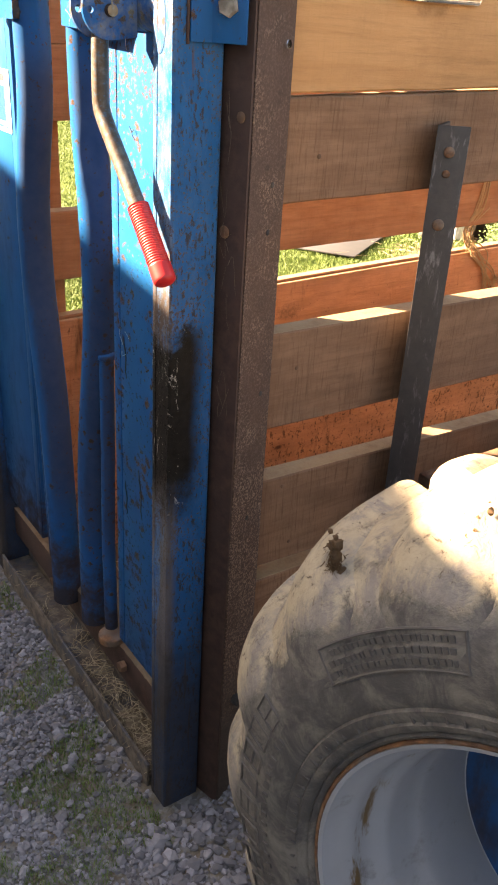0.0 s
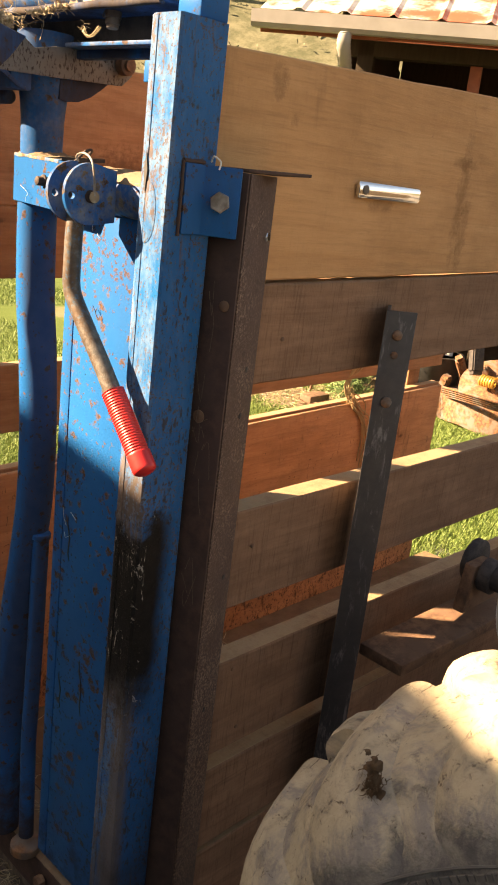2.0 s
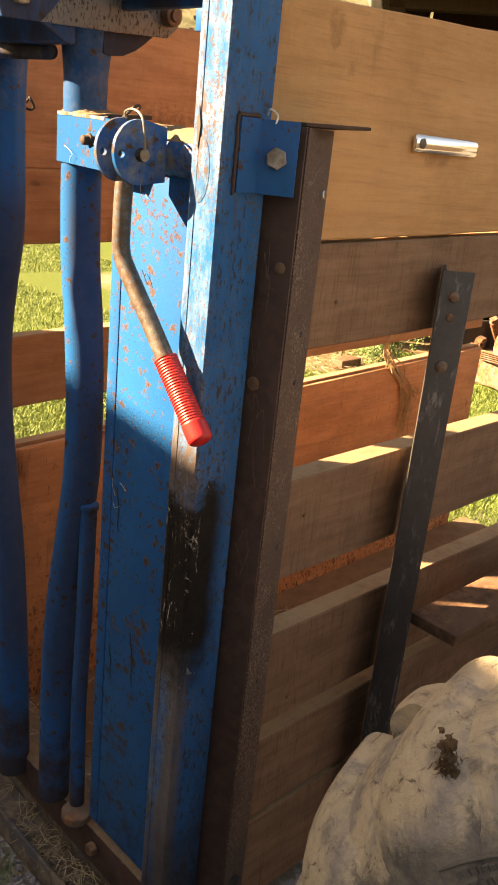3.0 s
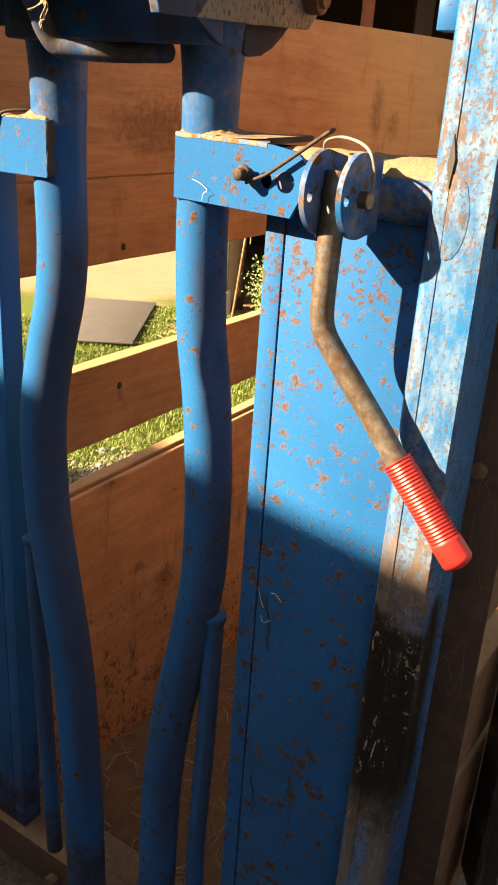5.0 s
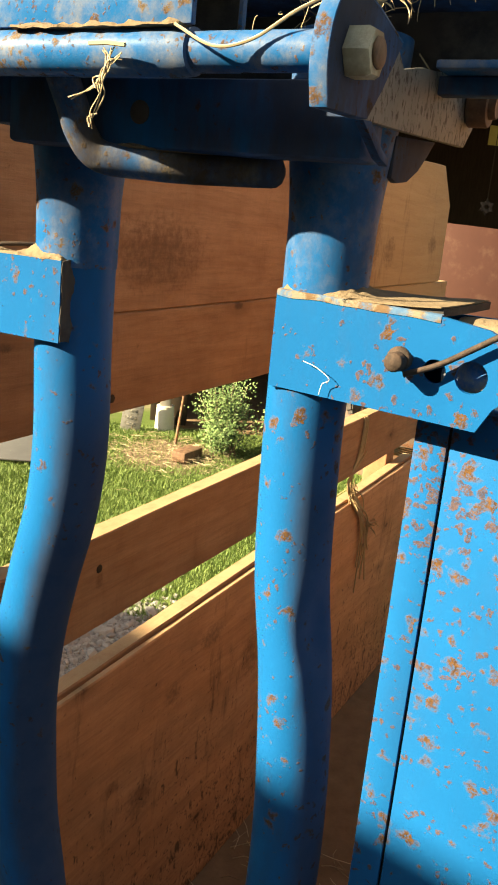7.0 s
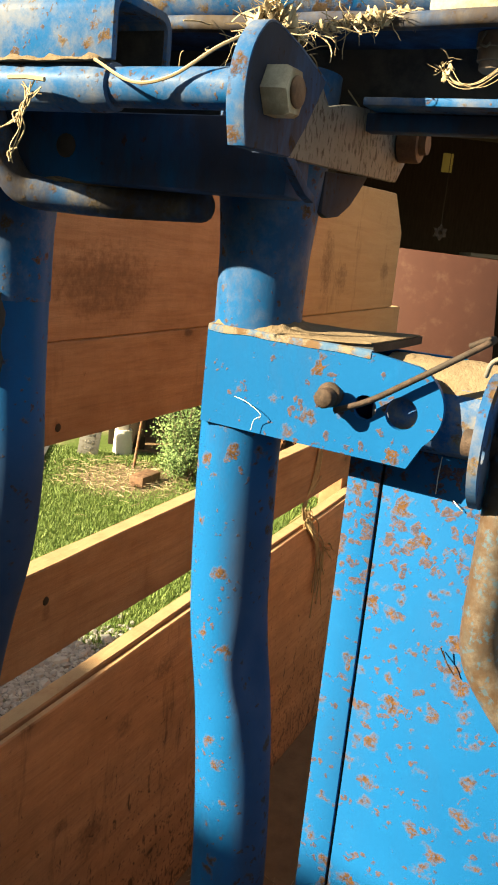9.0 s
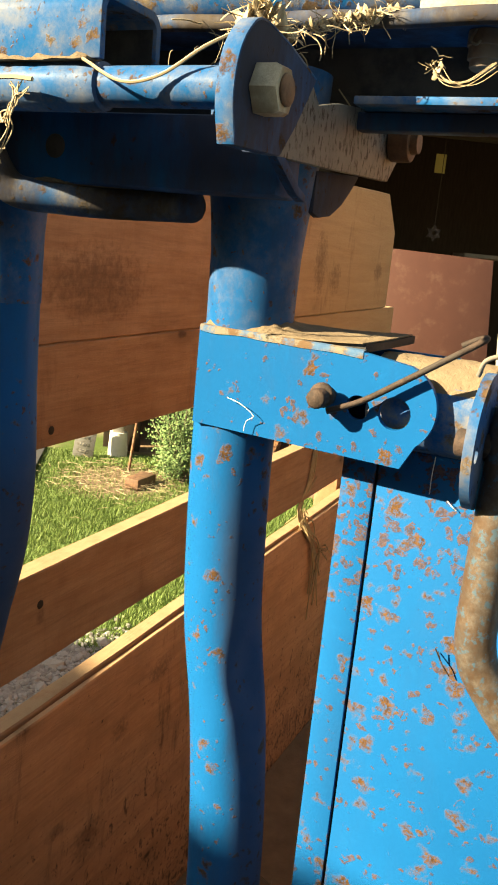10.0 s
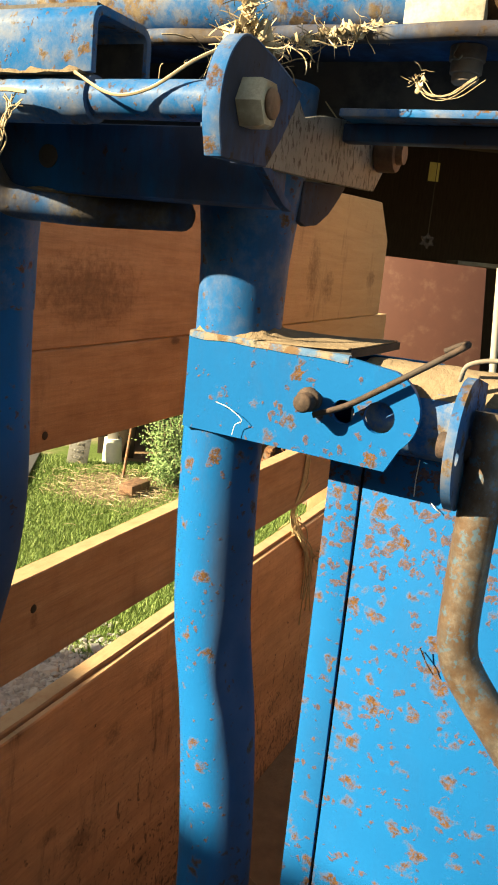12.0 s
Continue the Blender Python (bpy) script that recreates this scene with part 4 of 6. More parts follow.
part("stuck_straw", tube(smooth_path([(0.8142, 1.718, 1.607), (0.8138, 1.706, 1.604), (0.8138, 1.693, 1.596), (0.8142, 1.699, 1.591), (0.8142, 1.701, 1.582)], 3), 0.00032, 5), M["white"], rb, "pale straw stuck to the paint")
part("top_plate", box(0.8065, 0.842, 1.971, 2.172, 1.6552, 1.6608, 0.001), M["blue_worn"], lb)
part("dirt_layer", crust(0.8075, 0.841, 1.972, 2.170, 1.6610, 0.0034, 14, 60, 1.97, (0.852, 1.99)), M["dirt"], lb, "dried mud on the box")
# the inner end of the far box is torch-cut and rusty
bm = crust(0.8070, 0.8415, 1.5850, 1.6605, 0.0, 0.0032, 12, 24, 11)
for v in bm.verts:
    v.co = Vector((v.co.x, 1.9698 - v.co.z, v.co.y))
part("cut_end", finish(bm, True, 50), M["black_iron"], lb, "rough torch-cut rusty end")
# the near box has a thick top plate, bent up at its free end and covered with dry dirt
def top_sheet(x0, x1, ya, yb, skew, z, thick, lift, nx, ny, rise, rough=0.0, bank=None):
    """A bent sheet along y from ya to yb, its free end cut at a slant."""
    bm = bmesh.new()
    up, low = {}, {}
    for i in range(nx + 1):
        for j in range(ny + 1):
            fx, fy = i / nx, j / ny
            x, y = x0 + (x1 - x0) * fx, ya + (yb - skew * fx - ya) * fy
            h = z + rise * fx**1.4 + lift * max(0.0, fy - 0.55) ** 2
            inner = 0 < i < nx and 0 < j < ny
            top = thick + (rough * (0.6 + noise.noise(Vector((x * 75, y * 75, 1))) + 0.6 * noise.noise(Vector((x * 210, y * 210, 4)))) if inner else 0)
            if bank and inner:
                top += 0.0070 * math.exp(-((math.hypot(x - bank[0], y - bank[1]) - 0.034) / 0.0095) ** 2) * (0.8 + 0.5 * noise.noise(Vector((x * 120, y * 120, 7)))) * min(1, i / 3)
            up[i, j], low[i, j] = bm.verts.new((x, y, h + max(top, 0.0004))), bm.verts.new((x, y, h))
    for i in range(nx):
        for j in range(ny):
            bm.faces.new((up[i, j], up[i + 1, j], up[i + 1, j + 1], up[i, j + 1]))
            bm.faces.new((low[i, j], low[i, j + 1], low[i + 1, j + 1], low[i + 1, j]))
    rim = [(i, 0) for i in range(nx)] + [(nx, j) for j in range(ny)] + [(i, ny) for i in range(nx, 0, -1)] + [(0, j) for j in range(ny, 0, -1)]
    for p, q in zip(rim, rim[1:] + rim[:1]):
        bm.faces.new((up[p], low[p], low[q], up[q]))
    return finish(bm, True, 45)


topob = part("top_plate", top_sheet(0.8265, 0.902, 1.7495, 1.612, 0.017, 1.6540, 0.0062, 0.014, 8, 24, 0.0048), M["black_iron"], rb, "thick steel top plate, bent up at its end")
part("dirt_layer", top_sheet(0.8235, 0.900, 1.7490, 1.6135, 0.017, 1.6604, 0.0009, 0.014, 34, 60, 0.0048, 0.0006, (PX, 1.7245)), M["dirt"], topob, "dry dirt on the plate, banked up round the pipe")
keeper = smooth_path([(x, 1.630 - (1.630 - y) * 0.82, z) for x, y, z in ((0.806, 1.630, 1.6115), (0.8105, 1.60, 1.6225), (0.8115, 1.57, 1.6385), (0.8115, 1.535, 1.658), (0.813, 1.505, 1.675), (0.82, 1.500, 1.679), (0.828, 1.508, 1.677), (0.83, 1.522, 1.671))], 5)
part("keeper_wire", tube(keeper, 0.0024, 8), M["wire"], rpin, "bent rusty keeper wire")
part("pin_collar", disc((0.806, 1.636, 1.6225), (1, 0, 0), 0.0098, 0.005, 16), M["wire"], rpin)
keeper2 = smooth_path([(0.801, 2.086, 1.611), (0.802, 2.076, 1.635), (0.804, 2.064, 1.660), (0.810, 2.052, 1.6685), (0.832, 2.03, 1.671), (0.875, 2.005, 1.6715)], 5)
part("keeper_wire", tube(keeper2, 0.0024, 8), M["wire"], lpin, "bent rusty keeper wire")
loop = [(0.935 + 0.004 * math.sin(a * 2), 2.043 + 0.014 * math.cos(a), 1.672 + 0.012 * math.sin(a)) for a in (i * math.pi / 8 for i in range(15))]
part("wire_loop", tube(loop, 0.0026, 8), M["wire"], lpin)

# cross tube from the near box to the post, with the clevis discs and the lever
tubeob = part("cross_tube", tube([(0.869, y, 1.618) for y in (1.608, 1.58, 1.50, 1.42, 1.395)], 0.0375, 28), M["tube"], gate, "round cross tube with mud on top")
arc_rows = []
bm = bmesh.new()
for i in range(25):
    y = 1.402 + 0.205 * i / 24
    row = []
    for j in range(9):
        a = radians(20 + 135 * j / 8)
        r = 0.0378 + (0.0018 * max(0.1, 0.5 + noise.noise(Vector((y * 60, j * 0.8, 2)))) if 0 < j < 8 and 0 < i < 24 else 0)
        row.append(bm.verts.new((0.869 + r * math.cos(a), y, 1.618 + r * math.sin(a))))
    arc_rows.append(row)
for a, b in zip(arc_rows, arc_rows[1:]):
    for j in range(8):
        bm.faces.new((a[j], a[j + 1], b[j + 1], b[j]))
part("dirt_layer", finish(bm, True, 60), M["dirt"], tubeob, "dried mud on the tube")


def clevis_disc(y):
    o = []
    for d in range(-100, 101, 10):
        a = radians(d)
        o.append((0.7815 - 0.046 * math.cos(a), y, 1.614 + 0.046 * math.sin(a)))
    o += [(0.83, y, 1.652), (0.83, y, 1.574)]
    return part("clevis_plate", ring_plate(o, (0, 0.0065, 0), [((0.7485, y, 1.611), 0.0058)]), M["disc"], gate, "round-nosed blue plate with a small hole")


clevis_disc(1.462)
clevis_disc(1.507)
cp = disc((0.782, 1.452, 1.611), (0, 1, 0), 0.0095, 0.075, 18)
clevis_pin = part("clevis_pin", cp, M["wire"], gate, "rusty clevis pin")
part("pin_end", disc((0.782, 1.4495, 1.611), (0, 1, 0), 0.0088, 0.003, 18), M["nut"], clevis_pin, "worn pale pin end")
arch = smooth_path([(0.782, 1.451, 1.612), (0.776, 1.446, 1.640), (0.778, 1.458, 1.664), (0.786, 1.490, 1.673), (0.79, 1.515, 1.668), (0.80, 1.522, 1.655)], 6)
part("keeper_wire", tube(arch, 0.0017, 8), M["bolt"], clevis_pin, "thin bent wire keeper")
lever_pts = smooth_path([(0.785, 1.4915, 1.638), (0.778, 1.4925, 1.57), (0.777, 1.4935, 1.50), (0.777, 1.4915, 1.470), (0.778, 1.482, 1.449), (0.781, 1.450, 1.409), (0.7855, 1.410, 1.359), (0.790, 1.345, 1.279)], 6)
lever = part("lever", tube(lever_pts, 0.0142, 20), M["lever"], gate, "bent bare steel hand lever")
g0, g1 = Vector((0.7885, 1.381, 1.3225)), Vector((0.7905, 1.285, 1.215))
axis_ = (g1 - g0)
gp, gr = [], []
N = 64
for i in range(N + 1):
    f = i / N
    gp.append(g0 + axis_ * f)
    ridge = 0.0006 * math.cos(i * math.pi) if f < 0.74 else 0
    r = 0.0182 + ridge + (0.0012 if f >= 0.74 else 0)
    if f > 0.93:
        r *= math.sqrt(max(0.02, 1 - ((f - 0.93) / 0.075) ** 2))
    gr.append(r)
part("grip", tube(gp, gr, 24), M["grip"], lever, "ribbed red rubber grip")

# fold-out bolt plate on the post
o = [(0.842, 1.3275, 0), (0.886, 1.3275, 0), (0.926, 1.276, 0), (0.931, 1.279, 0), (0.891, 1.3335, 0), (0.842, 1.3335, 0)]
o = [(x, min(y, 1.3272) if i not in (3, 4) else y, 1.575) for i, (x, y, _) in enumerate(o)]
o[5] = (0.848, 1.3215, 1.575)
o[0], o[1] = (0.848, 1.3275, 1.575), (0.890, 1.3275, 1.575)
o[2], o[3], o[4] = (0.923, 1.280, 1.575), (0.918, 1.276, 1.575), (0.885, 1.3215, 1.575)
plate = part("bolt_plate", prism(o, (0, 0, 0.102), 0.001), M["blue"], gate, "folded blue clip with a large bolt")
part("weld_bead", roughen(tube([(0.8455, 1.3265, z) for z in [1.572 + i * 0.012 for i in range(10)]], 0.0028, 8), 0.0012, 150), M["angle"], plate)
part("weld_bead", roughen(tube([(x, 1.3265, 1.68) for x in [0.846 + i * 0.008 for i in range(6)]], 0.003, 8), 0.0015, 150), M["angle"], plate)
bway = Vector((-0.78, -0.62, 0))
part("bolt_head", hexagon(Vector((0.900, 1.2985, 1.626)), bway, 0.0155, 0.013), M["bolt"], plate, "grey hexagon bolt head")
part("string", tube(smooth_path([(0.89, 1.315, 1.682), (0.885, 1.305, 1.690), (0.893, 1.298, 1.683), (0.888, 1.295, 1.672)], 5), 0.0014, 6), M["white"], plate)

# base: front lip and tray, and the channel behind it
base = part("base_tray", box(0.816, 0.823, 1.403, 2.424, GROUND - 0.005, -0.005, 0.0015), M["tray"], gate, "dirty steel base tray")
part("tray_floor", box(0.8235, 0.905, 1.403, 2.424, -0.045, -0.037, 0.001), M["tray"], base)
part("back_wall", box(0.906, 0.913, 1.403, 2.424, -0.075, 0.155, 0.0015), M["tray"], base)
part("channel_top", box(0.9135, 0.995, 1.403, 2.424, 0.147, 0.155, 0.0015), M["angle"], base)
part("dirt_layer", crust(0.9137, 0.99, 1.405, 2.42, 0.1555, 0.008, 10, 90, 4), M["dirt"], base, "packed mud on the base channel")
part("guide_rail", box(0.868, 0.9055, 1.403, 2.424, 0.062, 0.158, 0.002), M["angle"], base, "muddy brown inner rail")
part("dirt_layer", crust(0.8685, 0.9125, 1.404, 2.422, 0.1582, 0.006, 8, 110, 14), M["dirt"], base, "dried mud on the rail")
for y, z in ((1.612, 0.125), (2.06, 0.105)):
    part("bolt_head", hexagon((0.862, y, z), (-1, 0, 0), 0.015, 0.016), M["brown"], base, "dirty bolt head")
part("slide_plate", disc((PX + 0.004, 1.684, 0.158), (0, 0, 1), 0.034, 0.02, 20), M["rust"], base)
rnd = random.Random(8)
spots = [(rnd.uniform(0.828, 0.90), min(2.40, max(1.41, rnd.gauss(1.62, 0.16))), -0.030 + rnd.uniform(0, 0.012)) for i in range(260)]
spots += [(rnd.uniform(0.828, 0.90), rnd.uniform(1.41, 2.40), -0.032 + rnd.uniform(0, 0.008)) for i in range(90)]
spots += [(rnd.uniform(0.915, 0.985), rnd.uniform(1.41, 2.40), 0.166 + rnd.uniform(0, 0.01)) for i in range(60)]
part("dirt_layer", crust(0.832, 0.90, 1.46, 1.62, -0.037, 0.010, 10, 18, 6), M["dirt"], base, "crumbled soil in the tray")
part("straw_litter", stalks(spots, rnd, (0.02, 0.07), 0.0009, 0.12), M["straw"], base, "loose straw in the tray")["kind"] = "stuff"

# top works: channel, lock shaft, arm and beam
# black web and cut-short lower flange build in the shade under the hood
beamob = part("top_beam", box(0.924, 0.930, 1.403, 2.424, 1.838, 1.899, 0.001), M["black_iron"], gate, "dark web of the channel beam")
part("flange", box(0.848, 0.9235, 1.403, 1.652, 1.8365, 1.8425, 0.001), M["blue_top"], beamob, "blue lower flange")
part("flange", box(0.848, 0.9235, 1.403, 2.424, 1.893, 1.899, 0.001), M["blue_dark"], beamob, "shade-dark upper flange")
part("flange_rod", tube([(0.846, 1.404 + i * 0.02, 1.8945 + 0.0008 * math.sin(i)) for i in range(52)], 0.0065, 10), M["grimy_shaded_bar"], beamob, "rusty rod along the flange")
part("lower_bar", box(0.876, 0.894, 1.404, 1.70, 1.8225, 1.8362, 0.002), M["blue_dark"], beamob, "shade-dark rusted bar")
part("stop_tab", box(0.838, 0.862, 1.4025, 1.425, 1.783, 1.813, 0.002), M["blue_worn"], beamob)
part("roof_pipe", tube([(0.885, 1.36 + i * 0.1, 1.931) for i in range(12)], 0.031, 24), M["blue_rusty"], gate, "rusty blue pipe on top")
part("roof_pipe", tube([(0.745, 1.72 + i * 0.06, 1.921 + 0.002 * i) for i in range(12)], 0.014, 18), M["blue_top"], gate, "thin blue pipe on top")
lug = prism([(0.852, 1.553, 1.902), (0.852, 1.612, 1.902), (0.852, 1.612, 1.945), (0.852, 1.592, 1.945), (0.852, 1.586, 1.93), (0.852, 1.57, 1.945), (0.852, 1.553, 1.945)], (0.012, 0, 0))
part("white_lug", lug, M["lug"], gate, "pale notched steel lug")
hang = part("hanging_bolt", tube([(0.88, 1.567, z) for z in (1.866, 1.868, 1.873, 1.8735, 1.882, 1.8825, 1.8925)], [0.0075, 0.0100, 0.0100, 0.0120, 0.0120, 0.0135, 0.0135], 18), M["rust"], gate, "rusty bolt under the top flange")
part("hook", tube(smooth_path([(0.868, 1.572, 1.892), (0.866, 1.575, 1.884), (0.866, 1.571, 1.881), (0.867, 1.568, 1.884)], 5), 0.0009, 6), M["bolt"], hang, "small bent wire hook")
# hood over the shaft: an inverted channel whose open end shows
def round_channel(r, x0, x1, z0a, z0b, z1):
    """Half section of a folded channel, open below, with round shoulders."""
    left = [(x0, z0a)] + [(x0 + r - r * math.cos(a), z1 - r + r * math.sin(a)) for a in (math.pi / 2 * i / 5 for i in range(6))]
    right = [(x1 - r + r * math.sin(a), z1 - r + r * math.cos(a)) for a in (math.pi / 2 * i / 5 for i in range(6))] + [(x1, z0b)]
    return left + right


hprof = round_channel(0.0130, 0.6893, 0.76, 1.8332, 1.8152, 1.8766) + round_channel(0.0075, 0.6950, 0.7542, 1.8332, 1.8152, 1.8706)[::-1]
hood = prism([(x, 1.7674, z) for x, z in hprof], (0, 0.50, 0), 0.0008)
hoodob = part("hood_channel", hood, M["blue_top"], gate, "dusty inverted channel over the shaft")
# black sheet puts the shade of the hood's hollow into colour
part("dark_lining", prism([(x, 1.7705, z) for x, z in ((0.7535, 1.876), (0.6975, 1.876), (0.6975, 1.866), (0.6965, 1.866), (0.6965, 1.8775), (0.7545, 1.8775), (0.7545, 1.83), (0.7535, 1.83))], (0, 0.46, 0), 0), M["black_iron"], hoodob)
shaft = tube([(0.700, y, 1.818) for y in (1.6652, 1.672, 1.71, 1.7685, 1.7695, 1.779, 1.92, 2.27)], [0.0120, 0.0126, 0.0126, 0.0126, 0.0152, 0.0162, 0.0162, 0.0162], 20)
shaftob = part("lock_shaft", shaft, M["blue_top"], gate, "round blue lock shaft")
part("weld_dirt", roughen(crust(0.6829, 0.7147, 1.772, 1.92, 1.8318, 0.006, 6, 26, 3), 0.002, 80), M["dirt"], shaftob)
# the channel face has its shade in the dark blue coat
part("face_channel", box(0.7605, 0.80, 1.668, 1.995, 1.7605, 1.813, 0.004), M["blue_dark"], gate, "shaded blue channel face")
# flat black disc stands in for a torn hole in the face
part("torn_hole_disc", disc((0.7605, 1.856, 1.787), (-1, 0, 0), 0.009, 0.002, 16), M["black_iron"], gate)
ub = smooth_path([(0.718, 1.905, 1.818), (0.736, 1.905, 1.79), (0.746, 1.902, 1.768), (0.755, 1.889, 1.752), (0.770, 1.855, 1.7495), (0.785, 1.823, 1.7495), (0.800, 1.790, 1.751), (0.812, 1.762, 1.7525)], 7)
ubar = part("bent_handle", tube(ub + [ub[-1] + (ub[-1] - ub[-2]).normalized() * d for d in (0.004, 0.008, 0.0105)], [0.0128] * len(ub) + [0.0120, 0.009, 0.003], 20), M["grimy_shaded_bar"], gate, "bent round bar under the shaft")
bm = bmesh.new()
for q in ub[26:44]:
    tmp = bmesh.new()
    bmesh.ops.create_icosphere(tmp, subdivisions=2, radius=0.007)
    join(bm, roughen(tmp, 0.004, 120), Matrix.Translation(q + Vector((-0.003, 0, 0.0118))) @ Matrix.Diagonal((1.1, 1.5, 0.42, 1)))
part("dirt_layer", bm, M["dirt"], ubar)["kind"] = "stuff"
# locking arm plate with its two bolts
arm = [(0.666, 1.7813), (0.6596, 1.8046), (0.6628, 1.8279), (0.6744, 1.8448), (0.6914, 1.8533), (0.7295, 1.8491), (0.7772, 1.8385), (0.7962, 1.8258), (0.8354, 1.8343), (0.9625, 1.8491), (0.9921, 1.8427), (0.9942, 1.8131), (0.9731, 1.794), (0.8142, 1.7866), (0.7295, 1.7834)]
arm = [(p[0], p[2]) for p in smooth_path([(x, 0, z) for x, z in arm[:6]], 5)] + arm[6:]
NOSE = len(arm) - 9
armob = part("lock_arm", prism([(x, 1.6572, z) for x, z in arm], (0, 0.0065, 0), 0.0010), M["arm"], gate, "grey flaking lock arm")
nose = [(0.7051 + (x - 0.7051) * 1.014, 1.8152 + (z - 1.8152) * 1.02) for x, z in arm[:NOSE + 1]] + [(0.7507, 1.8046), (0.7295, 1.7832)]
part("arm_nose", prism([(x, 1.6537, z) for x, z in nose], (0, 0.0108, 0), 0.0008), M["blue_grey"], armob)
# lighter rim strip puts the sunlit edge of the arm into its paint
rim_ = nose[:NOSE + 1] + [(0.7051 + (x - 0.7051) * 0.965, 1.8152 + (z - 1.8152) * 0.965) for x, z in reversed(nose[:NOSE + 1])]
part("nose_rim", prism([(x - 0.0006, 1.6533, z) for x, z in rim_], (0, 0.0115, 0), 0.0004), M["disc"], armob, "sunlit rusty rim of the arm")
part("bolt_head", hexagon((0.692, 1.6532, 1.8152), (0, -1, 0), 0.0158, 0.016), M["nut"], armob, "large pale hexagon nut")
part("bolt_end", disc((0.692, 1.6375, 1.8152), (0, -1, 0), 0.0092, 0.003, 16), M["brown"], armob)
part("bolt_head", tube([(0.971, y, 1.8275) for y in (1.6567, 1.6555, 1.640, 1.6385, 1.6383, 1.632)], [0.0150, 0.0168, 0.0168, 0.0160, 0.0100, 0.0092], 22), M["brown"], armob, "round rusty bolt barrel")
under = [(0.861, 1.789), (0.962, 1.796), (0.945, 1.782), (0.925, 1.768), (0.90, 1.757), (0.875, 1.754), (0.861, 1.757)]
part("gusset", prism([(x, 1.680, z) for x, z in under], (0, 0.006, 0), 0.001), M["blue_grey"], gate)
tab = [(0.715, 1.658, 1.790), (0.735, 1.658, 1.783), (0.755, 1.657, 1.771), (0.768, 1.656, 1.763), (0.782, 1.655, 1.759), (0.782, 1.655, 1.764), (0.770, 1.656, 1.769), (0.757, 1.657, 1.778), (0.74, 1.658, 1.790)]
part("bent_tab", prism(tab, (0, 0.007, 0), 0.0006), M["blue_grey"], gate, "curled rusty tab under the arm")
gus3 = [(1.985, 1.775), (2.022, 1.776), (2.05, 1.784), (2.08, 1.797), (2.115, 1.818), (2.16, 1.85), (2.16, 1.858), (1.985, 1.858)]
part("gusset", prism([(0.7615, y, z) for y, z in gus3], (0.03, 0, 0), 0.001), M["blue_grey"], gate, "rounded dark blue gusset plate")

# hay caught on the top works
rnd = random.Random(21)


def wisps(centre, spread, count, length, rnd, rad=0.0007, curl=1.0, way=None):
    """Curly crushed stems of hay in a clump."""
    bm = bmesh.new()
    for i in range(count):
        p = Vector(c + rnd.gauss(0, s) for c, s in zip(centre, spread))
        d = Vector((rnd.uniform(-1, 1), rnd.uniform(-1, 1), rnd.uniform(-0.4, 0.4))).normalized()
        if way:
            d = (d * 0.35 + Vector(way).normalized()).normalized()
        pts = [p]
        for q in range(4):
            d = (d + curl * Vector((rnd.uniform(-1, 1), rnd.uniform(-1, 1), rnd.uniform(-0.8, 0.6)))).normalized()
            pts.append(pts[-1] + d * rnd.uniform(*length) / 4)
        r = rad * rnd.uniform(0.6, 1.7)
        tube(smooth_path(pts, 2), [r] * 8 + [r * 0.5], 3, bm, done=False)
    return finish(bm)


def wad(spots, count, size, stems, length, rnd):
    """Crushed lumps of hay along a line of spots, with thin stems standing out of them."""
    bm = bmesh.new()
    for i in range(count):
        c, spread = spots[i % len(spots)]
        p = Vector(v + rnd.gauss(0, q) for v, q in zip(c, spread))
        tmp = bmesh.new()
        bmesh.ops.create_icosphere(tmp, subdivisions=2, radius=size * rnd.uniform(0.4, 1.0))
        turn = Euler((rnd.uniform(0, 6), rnd.uniform(0, 6), rnd.uniform(0, 6))).to_matrix().to_4x4()
        join(bm, roughen(tmp, size * 0.9, 170), Matrix.Translation(p) @ turn @ Matrix.Diagonal((1.5, 0.75, 0.36, 1)))
    for c, spread in spots:
        join(bm, wisps(c, [q * 1.3 for q in spread], stems, length, rnd, 0.00028, 0.55))
    return bm


lie = [((0.722 + 0.0065 * i, 1.6742, 1.8595 + 0.001 * (i % 2)), (0.004, 0.006, 0.0038)) for i in range(6)]
tagged(part("hay_tuft", wad(lie, 210, 0.0058, 30, (0.008, 0.026), rnd), M["straw"]), "tuft of dry hay caught on the gate top", "hay", kind="stuff")
lie = [((0.721, 1.672, 1.868 + 0.007 * i), (0.0022, 0.0025, 0.003)) for i in range(5)]
tagged(part("hay_tuft", wad(lie, 46, 0.0042, 14, (0.008, 0.020), rnd), M["straw"]), "upright wad of hay on the gate top", "hay", kind="stuff")
lie = [((0.793 + 0.0075 * i, 1.668 - 0.0055 * i, 1.8765 + 0.0032 * i), (0.003, 0.002, 0.0012)) for i in range(8)]
tagged(part("hay_tuft", wad(lie, 80, 0.0040, 9, (0.010, 0.030), rnd), M["straw"]), "stringy hay drawn out along the beam", "hay", kind="stuff")
tagged(part("hay_tuft", wisps((0.80, 1.72, 1.866), (0.03, 0.03, 0.006), 30, (0.02, 0.05), rnd, 0.0004, 0.5), M["straw"]), "loose stems of hay behind the shaft", "hay", kind="stuff")
strand = smooth_path([(0.6818, 1.7748, 1.8311), (0.6787, 1.743, 1.8173), (0.6818, 1.7165, 1.8215), (0.6871, 1.69, 1.8385), (0.6998, 1.6689, 1.8523)], 6)
tagged(part("hay_strand", tube(strand, [0.0011] * (len(strand) - 1) + [0.0007], 6), M["straw"]), "long pale hay stalk hanging on the shaft", "hay")
